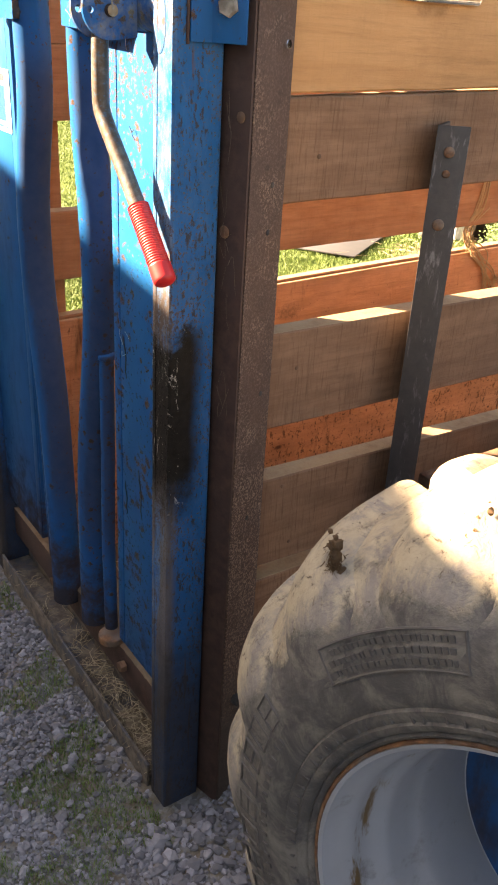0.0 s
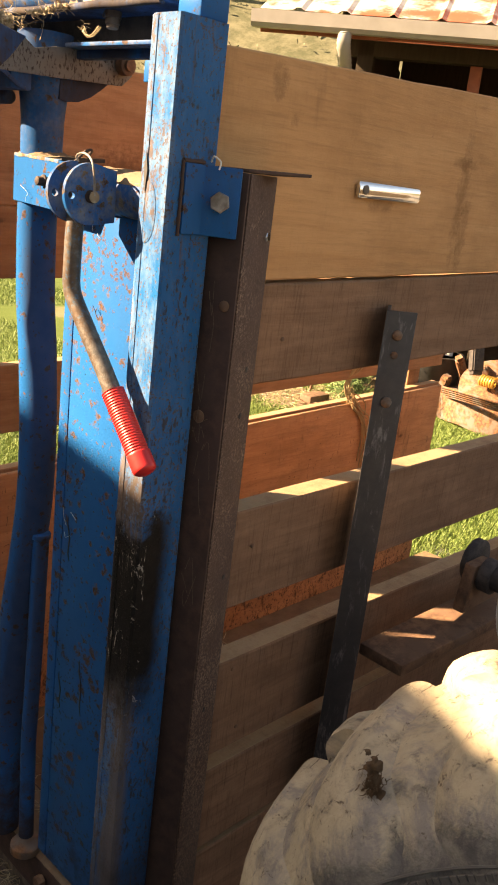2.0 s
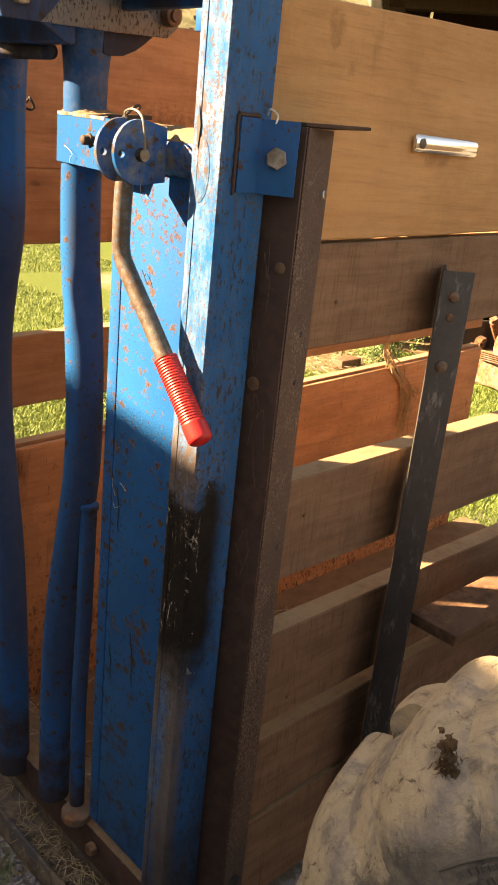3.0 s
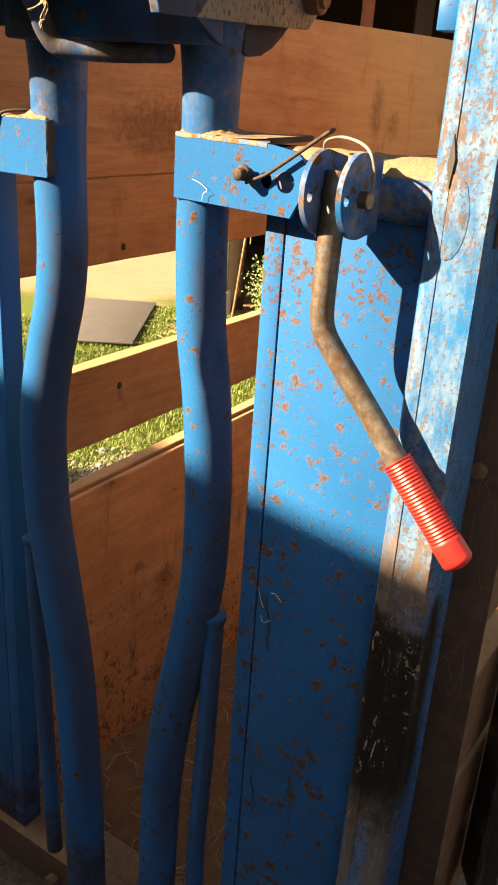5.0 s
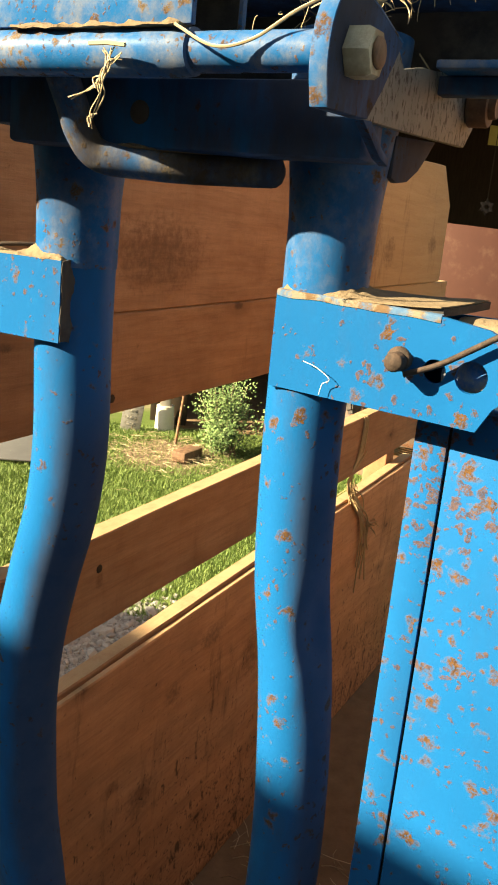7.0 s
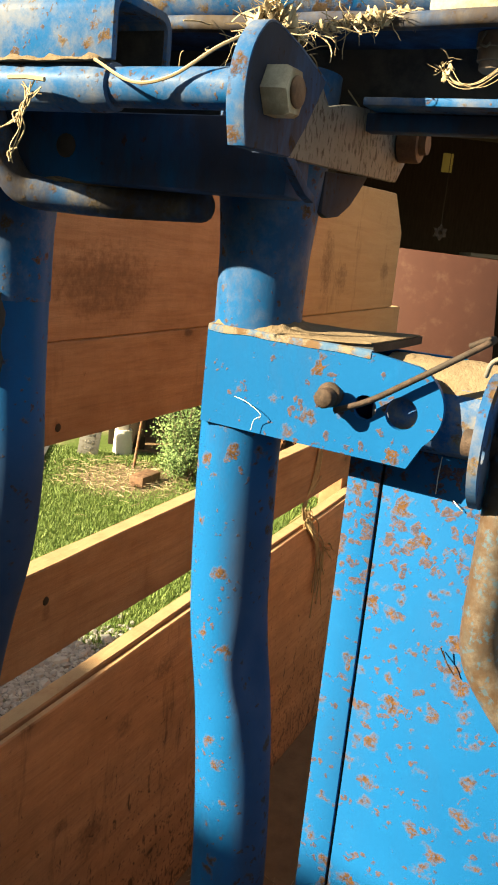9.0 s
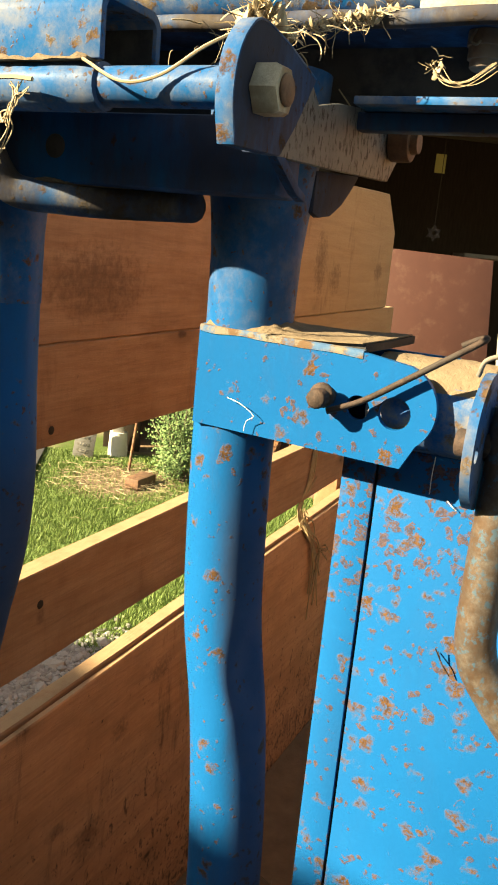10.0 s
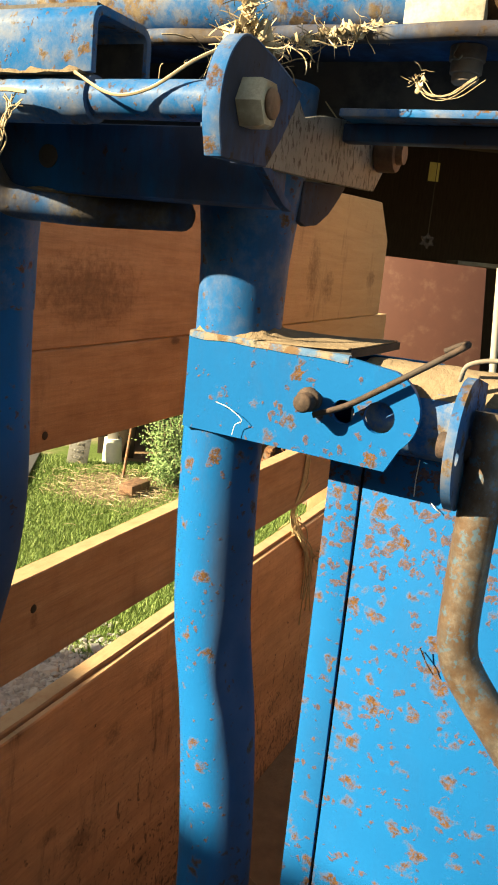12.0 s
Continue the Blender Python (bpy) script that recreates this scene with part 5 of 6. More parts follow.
bm = tube([(0.674, 1.838, 1.8185), (0.673, 1.822, 1.8185), (0.673, 1.807, 1.817)], 0.0016, 5)
for way_ in (
    ((1.812, 1.811), (1.818, 1.807), (1.823, 1.803), (1.828, 1.795), (1.840, 1.788), (1.853, 1.784)),
    ((1.820, 1.816), (1.822, 1.804), (1.826, 1.796), (1.827, 1.786), (1.833, 1.775), (1.835, 1.768)),
    ((1.826, 1.816), (1.821, 1.808), (1.824, 1.799), (1.830, 1.796), (1.829, 1.789)),
    ((1.831, 1.773), (1.836, 1.772), (1.834, 1.766)),
):
    for rep in range(3):
        pts = [Vector((0.675 + rnd.gauss(0, 0.0012), y + rnd.gauss(0, 0.0012), z + rnd.gauss(0, 0.0012))) for y, z in way_]
        tube(smooth_path(pts, 4), rnd.uniform(0.0003, 0.0006), 4, bm, done=False)
tagged(part("hay_tuft", finish(bm), M["straw"]), "wisps of hay hanging from the shaft", "hay", kind="stuff")
bm = wad([((0.842, 1.592, 1.860), (0.001, 0.002, 0.003))], 9, 0.0032, 12, (0.006, 0.014), rnd)
for i in range(6):
    d = Vector((rnd.gauss(0, 0.001), rnd.gauss(0, 0.002), rnd.gauss(0, 0.0015)))
    tube(smooth_path([Vector(p) + d for p in ((0.842, 1.592, 1.862), (0.842, 1.582, 1.851), (0.842, 1.566, 1.850), (0.842, 1.548, 1.862))], 4), 0.00028, 3, bm, done=False)
tagged(part("hay_tuft", finish(bm), M["straw"]), "small loop of hay hung on the beam", "hay", kind="stuff")


# ---- plank fences ----
def board(x0, x1, y0, y1, za0, za1, zb0, zb1, seed=0, cut=None):
    """A plank along x, from (za0, za1) at one end to (zb0, zb1) at the other, a little warped."""
    bm = bmesh.new()
    n = max(6, int((x1 - x0) / 0.12))
    rings = []
    for i in range(n + 1):
        f = i / n
        x = x0 + (x1 - x0) * f
        lo, hi = za0 + (zb0 - za0) * f, za1 + (zb1 - za1) * f
        if cut and x > cut[0]:
            hi -= (x - cut[0]) * cut[1]
        w = 0.004 * noise.noise(Vector((x * 1.2, seed, 0)))
        e = 0.0022 * noise.noise(Vector((x * 6, seed, 5)))
        b = 0.003
        loop = [(y0 + b, lo + e), (y0, lo + b + e), (y0, hi - b + e), (y0 + b, hi + e), (y1 - b, hi - e), (y1, hi - b - e), (y1, lo + b), (y1 - b, lo)]
        rings.append([bm.verts.new((x, y + w, z)) for y, z in loop])
    for a, c in zip(rings, rings[1:]):
        for j in range(8):
            bm.faces.new((a[j], a[(j + 1) % 8], c[(j + 1) % 8], c[j]))
    bm.faces.new(rings[0][::-1]), bm.faces.new(rings[-1])
    return finish(bm, True, 28)


near = thing("plank_fence", "fence of wide weathered planks on brown steel angles", "fence", "pen fences")
for x0, x1, a, mat, lab in (
    (0.932, 3.4, (1.497, 1.850, 1.560, 1.975), "wood_new", "wide pale board with water stains"),
    (1.00, 3.4, (1.312, 1.492, 1.372, 1.554), "wood_old", ""),
    (1.00, 3.4, (0.858, 1.064, 0.845, 1.062), "wood_old", ""),
    (1.00, 3.4, (0.52, 0.738, 0.46, 0.690), "wood_old", ""),
    (1.00, 3.4, (0.28, 0.48, 0.24, 0.43), "wood_old", ""),
    (1.00, 3.4, (0.02, 0.262, 0.0, 0.22), "wood_old", ""),
):
    thick = 0.042 if mat == "wood_new" else 0.052
    part("plank", board(x0, x1, 1.354, 1.354 + thick, *a, seed=x0 * 7 + a[0] * 31), M[mat], near, lab)
# brown angle iron at the gate
flange = [(0.9165, 1.352), (0.9350, 1.279), (0.9410, 1.2815), (0.9235, 1.3525)]
ang = part("angle_iron", prism([(x, y, GROUND) for x, y in flange], (0, 0, 1.672 - GROUND), 0.001), M["angle"], near, "brown steel angle with speckled face")
face = [(0.9413, 1.2795), (1.042, 1.320), (1.0395, 1.3265), (0.9413, 1.2875)]
part("angle_face", prism([(x, y, GROUND) for x, y in face], (0, 0, 1.672 - GROUND), 0.001), M["speckle"], ang, "speckled brown face")
capo = [(0.93, 1.345, 1.673), (0.94, 1.285, 1.673), (1.058, 1.262, 1.677), (1.062, 1.272, 1.677), (1.04, 1.33, 1.673)]
part("top_strip", prism(capo, (0, 0, 0.005), 0.001), M["angle"], ang)
for x, y, z, r in ((0.9300, 1.2965, 1.47, 0.009), (0.9235, 1.322, 1.283, 0.011)):
    part("rivet", disc((x, y, z), (-0.97, -0.23, 0), r, 0.003, 14), M["brown"], ang)
for x, z in ((1.0, 1.28), (1.005, 1.36), (1.01, 0.97), (0.99, 0.70)):
    part("bolt_hole", disc((x, 1.2795 + (x - 0.9413) * 0.402, z), (0.37, -0.93, 0), 0.0055, 0.0012, 12), M["black_iron"], ang)
part("screw", hexagon((1.018, 1.3105, 1.578), (0.37, -0.95, 0.1), 0.008, 0.007), M["chrome"], ang, "bright screw head")
part("foot_bolt", hexagon((0.985, 1.297, 0.215), (0.3, -0.95, 0), 0.014, 0.015), M["black_iron"], ang, "dull foot bolt")
hair = bmesh.new()
rnd = random.Random(17)
for i in range(14):
    z = rnd.uniform(0.95, 1.50)
    p = Vector((0.918 + rnd.uniform(0, 0.012), 1.338 - rnd.uniform(0, 0.03), z))
    pts = [p, p + Vector((-0.006, -0.004, rnd.uniform(-0.02, 0.02))), p + Vector((-0.008 + rnd.uniform(-.01, .01), -0.014, rnd.uniform(-0.045, 0.03))), p + Vector((rnd.uniform(-.015, .01), -0.02, rnd.uniform(-0.07, 0.04)))]
    tube(smooth_path(pts, 3), 0.00022, 3, hair, done=False)
tagged(part("hair_wisps", finish(hair), M["bark"]), "fine cattle hairs caught on the angle iron", "hair", kind="stuff")
# second angle further along
fl = [(1.377, 1.300), (1.425, 1.260), (1.430, 1.265), (1.389, 1.300), (1.459, 1.347), (1.455, 1.352)]
strap = part("angle_iron", prism([(x, y, 0.10) for x, y in fl], (0, 0, 1.452 - 0.10), 0.001), M["strap"], near, "dark steel angle post")
for z, r in ((1.405, 0.0105), (1.365, 0.0075), (1.268, 0.0115)):
    part("bolt_head", disc((1.398, 1.2815, z), (-0.63, -0.77, 0), r, 0.005, 14), M["rust"], strap)
# nails
for x, z in ((1.118, 0.712), (1.15, 0.56), (1.13, 0.985), (1.14, 1.395), (1.50, 0.615)):
    part("nail", disc((x, 1.3535, z), (0, -1, 0), 0.0045, 0.002, 10), M["brown"], near)
# shiny sleeve held by the wide board; chrome stands in for a glassy strip
bm = tube([(x, 0, 0) for x in (1.290, 1.292, 1.484, 1.488)], [0.0130, 0.0152, 0.0152, 0.0140], 24)
for v in bm.verts:
    v.co = Vector((v.co.x, 1.3475 + v.co.y * 0.42, 1.6695 + v.co.z))
clipo = tagged(part("door_latch_plate", bm, M["chrome"]), "small shiny rounded strip on the pale board", "latch plate")
part("screw", disc((1.306, 1.3412, 1.6695), (0, -1, 0), 0.009, 0.0025, 18), M["bolt"], clipo)

far = thing("plank_fence", "fence of reddish boards over a plywood sheet", "fence", "pen fences")
FY = 2.362
for x0, x1, a, mat, lab, cut in (
    (0.945, 3.40, (1.524, 1.885, 1.560, 1.975), "wood_end", "wide stained board with a cut corner", (3.31, 1.5)),
    (0.945, 3.52, (1.338, 1.5235, 1.372, 1.5595), "wood_end", "", None),
    (0.945, 3.42, (0.907, 1.102, 0.945, 1.135), "wood_red", "", None),
):
    part("plank", board(x0, x1, FY, FY + 0.045, *a, seed=a[0] * 17, cut=cut), M[mat], far, lab)
part("plywood", board(0.93, 3.46, FY, FY + 0.016, GROUND, 0.782, GROUND, 0.845, 3), M["ply"], far, "stained plywood sheet")
part("plank", board(0.93, 3.46, FY + 0.0175, FY + 0.058, 0.58, 0.790, 0.64, 0.855, 8), M["wood_red"], far)
for x, z, half in ((1.053, 1.80, 0.024), (3.30, 1.50, 0.045)):
    part("fence_post", box(x - half, x + half, FY + 0.06, FY + 0.15, GROUND, z, 0.004), M["wood_red"], far)
for x, z in ((1.41, 1.375), (1.40, 1.04), (2.6, 1.02)):
    part("knot", disc((x, FY - 0.0012, z), (0, 1, 0), 0.009, 0.004, 10), M["barn"], far)
# baling twine tied round the rails
tw = thing("baling_twine", "frayed orange baling twine tied round the rails", "twine")
rnd = random.Random(4)
for k in range(9):
    x = 2.79 + rnd.gauss(0, 0.022)
    p = smooth_path([(x, FY + 0.02, 1.128), (x, FY - 0.006, 1.115), (x - 0.02 + rnd.uniform(-.01, .01), FY - 0.008, 1.0), (2.725 + rnd.uniform(-.02, .02), FY + 0.004, 0.905), (x + rnd.uniform(-.03, .03), FY - 0.004, 0.82), (2.90 + rnd.uniform(-.05, .04), FY - 0.012, 0.715), (2.91 + rnd.uniform(-.06, .06), FY - 0.012, 0.56 + rnd.uniform(-.12, .08))][k % 2 * 2:], 5)
    part("strand", tube(p, 0.0024, 5), M["twine"], tw)
part("knot", wisps((2.935, FY - 0.014, 0.712), (0.010, 0.004, 0.010), 26, (0.03, 0.07), rnd, 0.0010, 0.8), M["twine"], tw, "frayed knot")
part("knot", wisps((2.735, FY - 0.006, 0.885), (0.012, 0.005, 0.03), 30, (0.04, 0.08), rnd, 0.0010, 0.5, (0.3, 0, -1)), M["twine"], tw, "frayed knot")

# pen floor and straw
tagged(part("pen_floor", box(1.0, 3.6, 1.41, FY - 0.002, GROUND - 0.03, GROUND + 0.03, 0.0), M["mud"]), "trampled dark earth floor of the pen", "floor", kind="structure")
rnd = random.Random(12)
spots = [(rnd.uniform(0.98, 2.2), rnd.uniform(1.42, 2.35), GROUND + 0.034 + rnd.uniform(0, 0.012)) for i in range(330)]
tagged(part("straw_litter", stalks(spots, rnd, (0.04, 0.13), 0.0013, 0.15), M["straw"]), "loose straw on the pen floor", "straw", kind="stuff")


# ---- tractor wheel ----
TYRE_R, TYRE_W, CROWN = 0.643, 0.236, 0.26


def tyre_curve(deg):
    """Axial place and radius on the tyre's round shoulder: 0 at the sidewall, 90 at the crown."""
    c, q = max(0.0, math.cos(radians(deg))), max(0.0, math.sin(radians(deg)))
    return -TYRE_W * c ** (2 / 2.6), TYRE_R - CROWN + CROWN * q ** (2 / 2.6)


def side_x(r):
    """Axial place of the outer sidewall at a radius."""
    q = min(0.999, max(0.0, (r - TYRE_R + CROWN) / CROWN))
    return -TYRE_W * (1 - q**2.6) ** (1 / 2.6)


def tyre_mesh():
    """Carcass turned about x, the outer side towards -x, with ridges round the bead."""
    prof = [(-0.150, 0.352), (-0.205, 0.358), (-0.222, 0.366), (-0.226, 0.371), (-0.222, 0.374), (-0.230, 0.381), (-0.232, 0.388), (-0.229, 0.391), (-0.234, 0.400), (-0.235, 0.408), (-0.231, 0.411), (-0.235, 0.420)]
    for deg in (14, 20, 26, 32, 38, 44, 50, 56, 62, 68, 74, 80, 86, 90):
        x, r = tyre_curve(deg)
        f = min(1.0, max(0.0, (deg - 14) / 30))
        prof.append((x + 0.008 * f * (1 - f * 0.4), r - 0.027 * f * f * (3 - 2 * f)))
    prof += [(-x, r) for x, r in reversed(prof[:-1])]
    bm = bmesh.new()
    n = 160
    rings = []
    for i in range(n):
        a = 2 * math.pi * i / n
        ring = []
        for k_, (x, r) in enumerate(prof):
            wob = 0.003 * noise.noise(Vector((math.cos(a) * 6, math.sin(a) * 6, k_ * 0.5))) if 12 < k_ < len(prof) - 12 else 0.0
            ring.append(bm.verts.new((x, (r + wob) * math.cos(a), (r + wob) * math.sin(a))))
        rings.append(ring)
    for i in range(n):
        a, b = rings[i], rings[(i + 1) % n]
        for j in range(len(prof) - 1):
            bm.faces.new((a[j], a[j + 1], b[j + 1], b[j]))
    return finish(bm, True, 50)


def lug_mesh(side):
    """One lug at the top of the wheel, from the shoulder to past the middle, swept a little."""
    bm = bmesh.new()
    rings = []
    sections = [(12, 0.050, 0.002), (18, 0.058, 0.010), (24, 0.062, 0.020), (30, 0.064, 0.032), (36, 0.064, 0.042), (42, 0.062, 0.048), (48, 0.058, 0.050), (54, 0.053, 0.050), (60, 0.047, 0.048), (66, 0.042, 0.046), (72, 0.037, 0.044), (78, 0.033, 0.042), (84, 0.030, 0.040), (88, 0.028, 0.040), (90, 0.026, 0.040)]
    for i, (deg, half, h) in enumerate(sections):
        x, r = tyre_curve(deg)
        if deg == 90:
            x = 0.022
        sweep = max(0.0, x + 0.15) * 0.42
        nx, nr = -math.cos(radians(deg)), math.sin(radians(deg))
        ring = []
        for u, top in ((-1.85, -0.30), (-1.55, -0.08), (-1.30, 0.18), (-1.08, 0.48), (-0.86, 0.75), (-0.62, 0.92), (-0.32, 0.99), (0.0, 1.0), (0.32, 0.99), (0.62, 0.92), (0.86, 0.75), (1.08, 0.48), (1.30, 0.18), (1.55, -0.08), (1.85, -0.30)):
            ang = (u * half * 1.30 + sweep) / 0.62
            wob = 0.0018 * noise.noise(Vector((x * 26, u * 2.2, side * 3)))
            d = (h * 0.72 + 0.003) * (top - 1) + wob
            rr, xx = r + nr * d, x + nx * d * 0.8
            ring.append(bm.verts.new((xx if side > 0 else -xx, -math.sin(ang) * rr, math.cos(ang) * rr)))
        rings.append(ring)
    for a, b in zip(rings, rings[1:]):
        for j in range(len(a) - 1):
            bm.faces.new((a[j], a[j + 1], b[j + 1], b[j]))
    bm.faces.new(rings[0]), bm.faces.new(rings[-1][::-1])
    return finish(bm, True, 80)


wheel = thing("tractor_wheel", "muddy ribbed tractor wheel with silver dished rim", "wheel")
tyre = part("tyre", tyre_mesh(), M["tyre"], wheel, "black rubber tyre caked with pale mud")
proto = {}
for side in (1, -1):
    for i in range(16):
        a = 2 * math.pi * (i + (0.5 if side < 0 else 0.0)) / 16 - radians(7.0)
        if side not in proto:
            ob = part("lug", lug_mesh(side), M["tyre"], tyre)
            proto[side] = ob.data
        else:
            ob = new("lug", proto[side])
            ob.parent = tyre
        ob.matrix_local = Matrix.Rotation(a, 4, "X")


def on_side(r, deg, out=0.0):
    """A place on the outer sidewall, an angle forward of the top."""
    return Vector((side_x(r) - out, r * math.sin(radians(deg)), r * math.cos(radians(deg))))


# raised panel and unreadable raised lettering on the sidewall
PANEL = (51.0, 23.6, 0.460, 0.508)
arc = [PANEL[0] + (PANEL[1] - PANEL[0]) * i / 16 for i in range(17)]
loop_ = [on_side(PANEL[3], d) for d in arc] + [on_side(PANEL[2], d) for d in reversed(arc)]
part("raised_panel", tube(loop_ + [loop_[0]], 0.0022, 6), M["raised"], tyre)
bm = bmesh.new()
rnd = random.Random(3)
for row in range(3):
    r = PANEL[2] + (PANEL[3] - PANEL[2]) * (0.22 + 0.28 * row)
    a = PANEL[1] + 1.6
    while a < PANEL[0] - 2.2:
        w = rnd.uniform(0.35, 1.2)
        tmp = bmesh.new()
        bmesh.ops.create_cube(tmp, size=1)
        p = on_side(r, a + w / 2, 0.0005)
        join(bm, tmp, Matrix.Translation(p) @ Matrix.Rotation(radians(-a - w / 2), 4, "X") @ Matrix.Diagonal((0.003, r * radians(w), 0.0068 + 0.002 * rnd.random(), 1)))
        a += w + 0.35
part("raised_lettering", bm, M["raised"], tyre, "raised unreadable bars")["kind"] = "stuff"
for i in range(8):
    # raised block letters, worn past reading: open frames and bars
    d0, r, w_, h_ = 71 + i * 6.2, 0.492, 4.0, 0.040
    loop_ = [on_side(r + v * h_, d0 + u * w_) for u, v in ((-0.5, -0.5), (0.5, -0.5), (0.5, 0.5), (-0.5, 0.5), (-0.5, -0.5))]
    bm = tube(loop_, 0.0024, 6)
    if i % 2 == 0:
        tube([(loop_[0] + loop_[3]) / 2, (loop_[1] + loop_[2]) / 2], 0.0024, 6, bm)
    part("raised_block", bm, M["raised"], tyre)
bm = bmesh.new()
for i in range(18):
    tmp = bmesh.new()
    bmesh.ops.create_cube(tmp, size=1)
    d0 = 73 + i * 2.6
    join(bm, tmp, Matrix.Translation(on_side(0.452, d0, 0.0005)) @ Matrix.Rotation(radians(-d0), 4, "X") @ Matrix.Diagonal((0.003, rnd.uniform(0.004, 0.011), 0.010, 1)))
part("raised_lettering", bm, M["raised"], tyre)["kind"] = "stuff"
bm = bmesh.new()
for i in range(26):
    # short moulded ticks round the bead
    d0 = 20 + i * 3.6 + rnd.uniform(-1, 1)
    tmp = bmesh.new()
    bmesh.ops.create_cube(tmp, size=1)
    join(bm, tmp, Matrix.Translation((-0.2325, 0.397 * math.sin(radians(d0)), 0.397 * math.cos(radians(d0)))) @ Matrix.Rotation(radians(-d0), 4, "X") @ Matrix.Diagonal((0.004, rnd.uniform(0.002, 0.004), rnd.uniform(0.006, 0.014), 1)))
part("bead_ticks", bm, M["raised"], tyre)["kind"] = "stuff"
rim_prof = [(-0.150, 0.340), (-0.190, 0.352), (-0.210, 0.359), (-0.217, 0.360), (-0.221, 0.357), (-0.219, 0.351), (-0.206, 0.346), (-0.192, 0.338), (-0.182, 0.330), (-0.168, 0.327), (-0.150, 0.326), (-0.134, 0.318), (-0.122, 0.308), (-0.110, 0.304), (-0.070, 0.301), (-0.052, 0.292), (-0.040, 0.287), (0.075, 0.281), (0.081, 0.270)]
bm = bmesh.new()
rings = []
for i in range(96):
    a = 2 * math.pi * i / 96
    rings.append([bm.verts.new((x, r * math.cos(a), r * math.sin(a))) for x, r in rim_prof])
for i in range(96):
    a, b = rings[i], rings[(i + 1) % 96]
    for j in range(len(rim_prof) - 1):
        bm.faces.new((a[j], a[j + 1], b[j + 1], b[j]))
part("rim", finish(bm, True, 40), M["rim"], wheel, "silver painted dished rim with rust runs")
part("rim_edge", tube([(-0.219, 0.3605 * math.cos(a), 0.3605 * math.sin(a)) for a in (2 * math.pi * i / 96 for i in range(97))], 0.0034, 6, caps=False), M["rust"], wheel, "rusted rim edge")
hub = tube([(x, 0, 0) for x in (0.073, 0.077, 0.095, 0.095, 0.065, 0.035, 0.030)], [0.277, 0.280, 0.280, 0.17, 0.14, 0.12, 0.05], 60)
part("wheel_disc", hub, M["blue_dark"], wheel, "dark blue wheel disc")
for i in range(6):
    a = 2 * math.pi * i / 6
    part("wheel_nut", hexagon((0.075, 0.20 * math.cos(a + 0.5), 0.20 * math.sin(a + 0.5)), (-1, 0, 0), 0.015, 0.02), M["bolt"], wheel)
WHEEL_AT = pose(1.033, 0.416, 0.558, 0, 0, 13.35)
wheel.matrix_world = WHEEL_AT
# soil and straw stuck between the lugs
rnd = random.Random(14)
clods = bmesh.new()
for i in range(30):
    deg, turn = rnd.gauss(27, 2.2), Euler((rnd.uniform(0, 6), rnd.uniform(0, 6), rnd.uniform(0, 6))).to_matrix().to_4x4()
    x, r = tyre_curve(rnd.gauss(60, 6))
    tmp = bmesh.new()
    bmesh.ops.create_icosphere(tmp, subdivisions=2, radius=rnd.uniform(0.0012, 0.0042))
    tmp.transform(turn)
    for v in tmp.verts:
        v.co += 0.0032 * noise.noise_vector(v.co * 220 + Vector((i * 3.1, 0, 0)))
    join(clods, tmp, Matrix.Translation(WHEEL_AT @ Vector((x, (r - 0.008) * math.sin(radians(deg)), (r - 0.008) * math.cos(radians(deg))))))
tagged(part("mud_clods", clods, M["soil"]), "dry mud clods stuck between the tyre lugs", "mud", kind="stuff")

NEST = Vector((0.775, 0.790, 0.966))
nest = wisps(NEST, (0.003, 0.008, 0.022), 190, (0.006, 0.014), rnd, 0.0005, 0.6, (0, 0.45, -1))
for i in range(46):
    tmp = bmesh.new()
    bmesh.ops.create_icosphere(tmp, subdivisions=2, radius=rnd.uniform(0.003, 0.0075))
    f = rnd.gauss(0, 1)
    join(nest, roughen(tmp, 0.005, 110), Matrix.Translation(NEST + Vector((0.003 + rnd.gauss(0, 0.002), f * 0.007 + rnd.gauss(0, 0.005), f * 0.024 + rnd.gauss(0, 0.004)))))
tagged(part("straw_clump", nest, M["soil"]), "dark clump of mud and straw on the tyre lug", "mud", kind="stuff")

# ---- implement parts beside the wheel ----
draw = thing("drawbar", "rusty steel drawbar with pulley and pale guard disc", "drawbar")
part("bar", prism([(1.47, 1.17, 0.655), (2.20, 1.10, 0.705), (2.20, 1.23, 0.705), (1.47, 1.29, 0.655)], (0, 0, 0.030), 0.005), M["brown"], draw)
part("bracket", prism([(1.70, 1.17, 0.742), (1.86, 1.17, 0.743), (1.80, 1.17, 0.86), (1.72, 1.17, 0.86)], (0, 0.03, 0), 0.004), M["brown"], draw, "brown rusted bracket")
pul = disc((1.76, 1.135, 0.835), (0, 1, 0), 0.042, 0.03, 28)
disc((1.76, 1.110, 0.835), (0, 1, 0), 0.030, 0.03, 24, pul)
disc((1.80, 1.205, 0.840), (0, 1, 0), 0.055, 0.02, 28, pul)
part("pulley", pul, M["black_iron"], draw, "black grooved pulley")
part("pulley_bolt", hexagon((1.76, 1.11, 0.835), (0, -1, 0), 0.014, 0.012), M["bolt"], draw)
gd = disc((1.668, 0.958, 0.845), (-0.88, 0.42, 0.2), 0.128, 0.02, 48)
way_ = Vector((-0.88, 0.42, 0.2)).normalized()
e1 = way_.cross(Vector((0, 0, 1))).normalized()
e2 = way_.cross(e1)
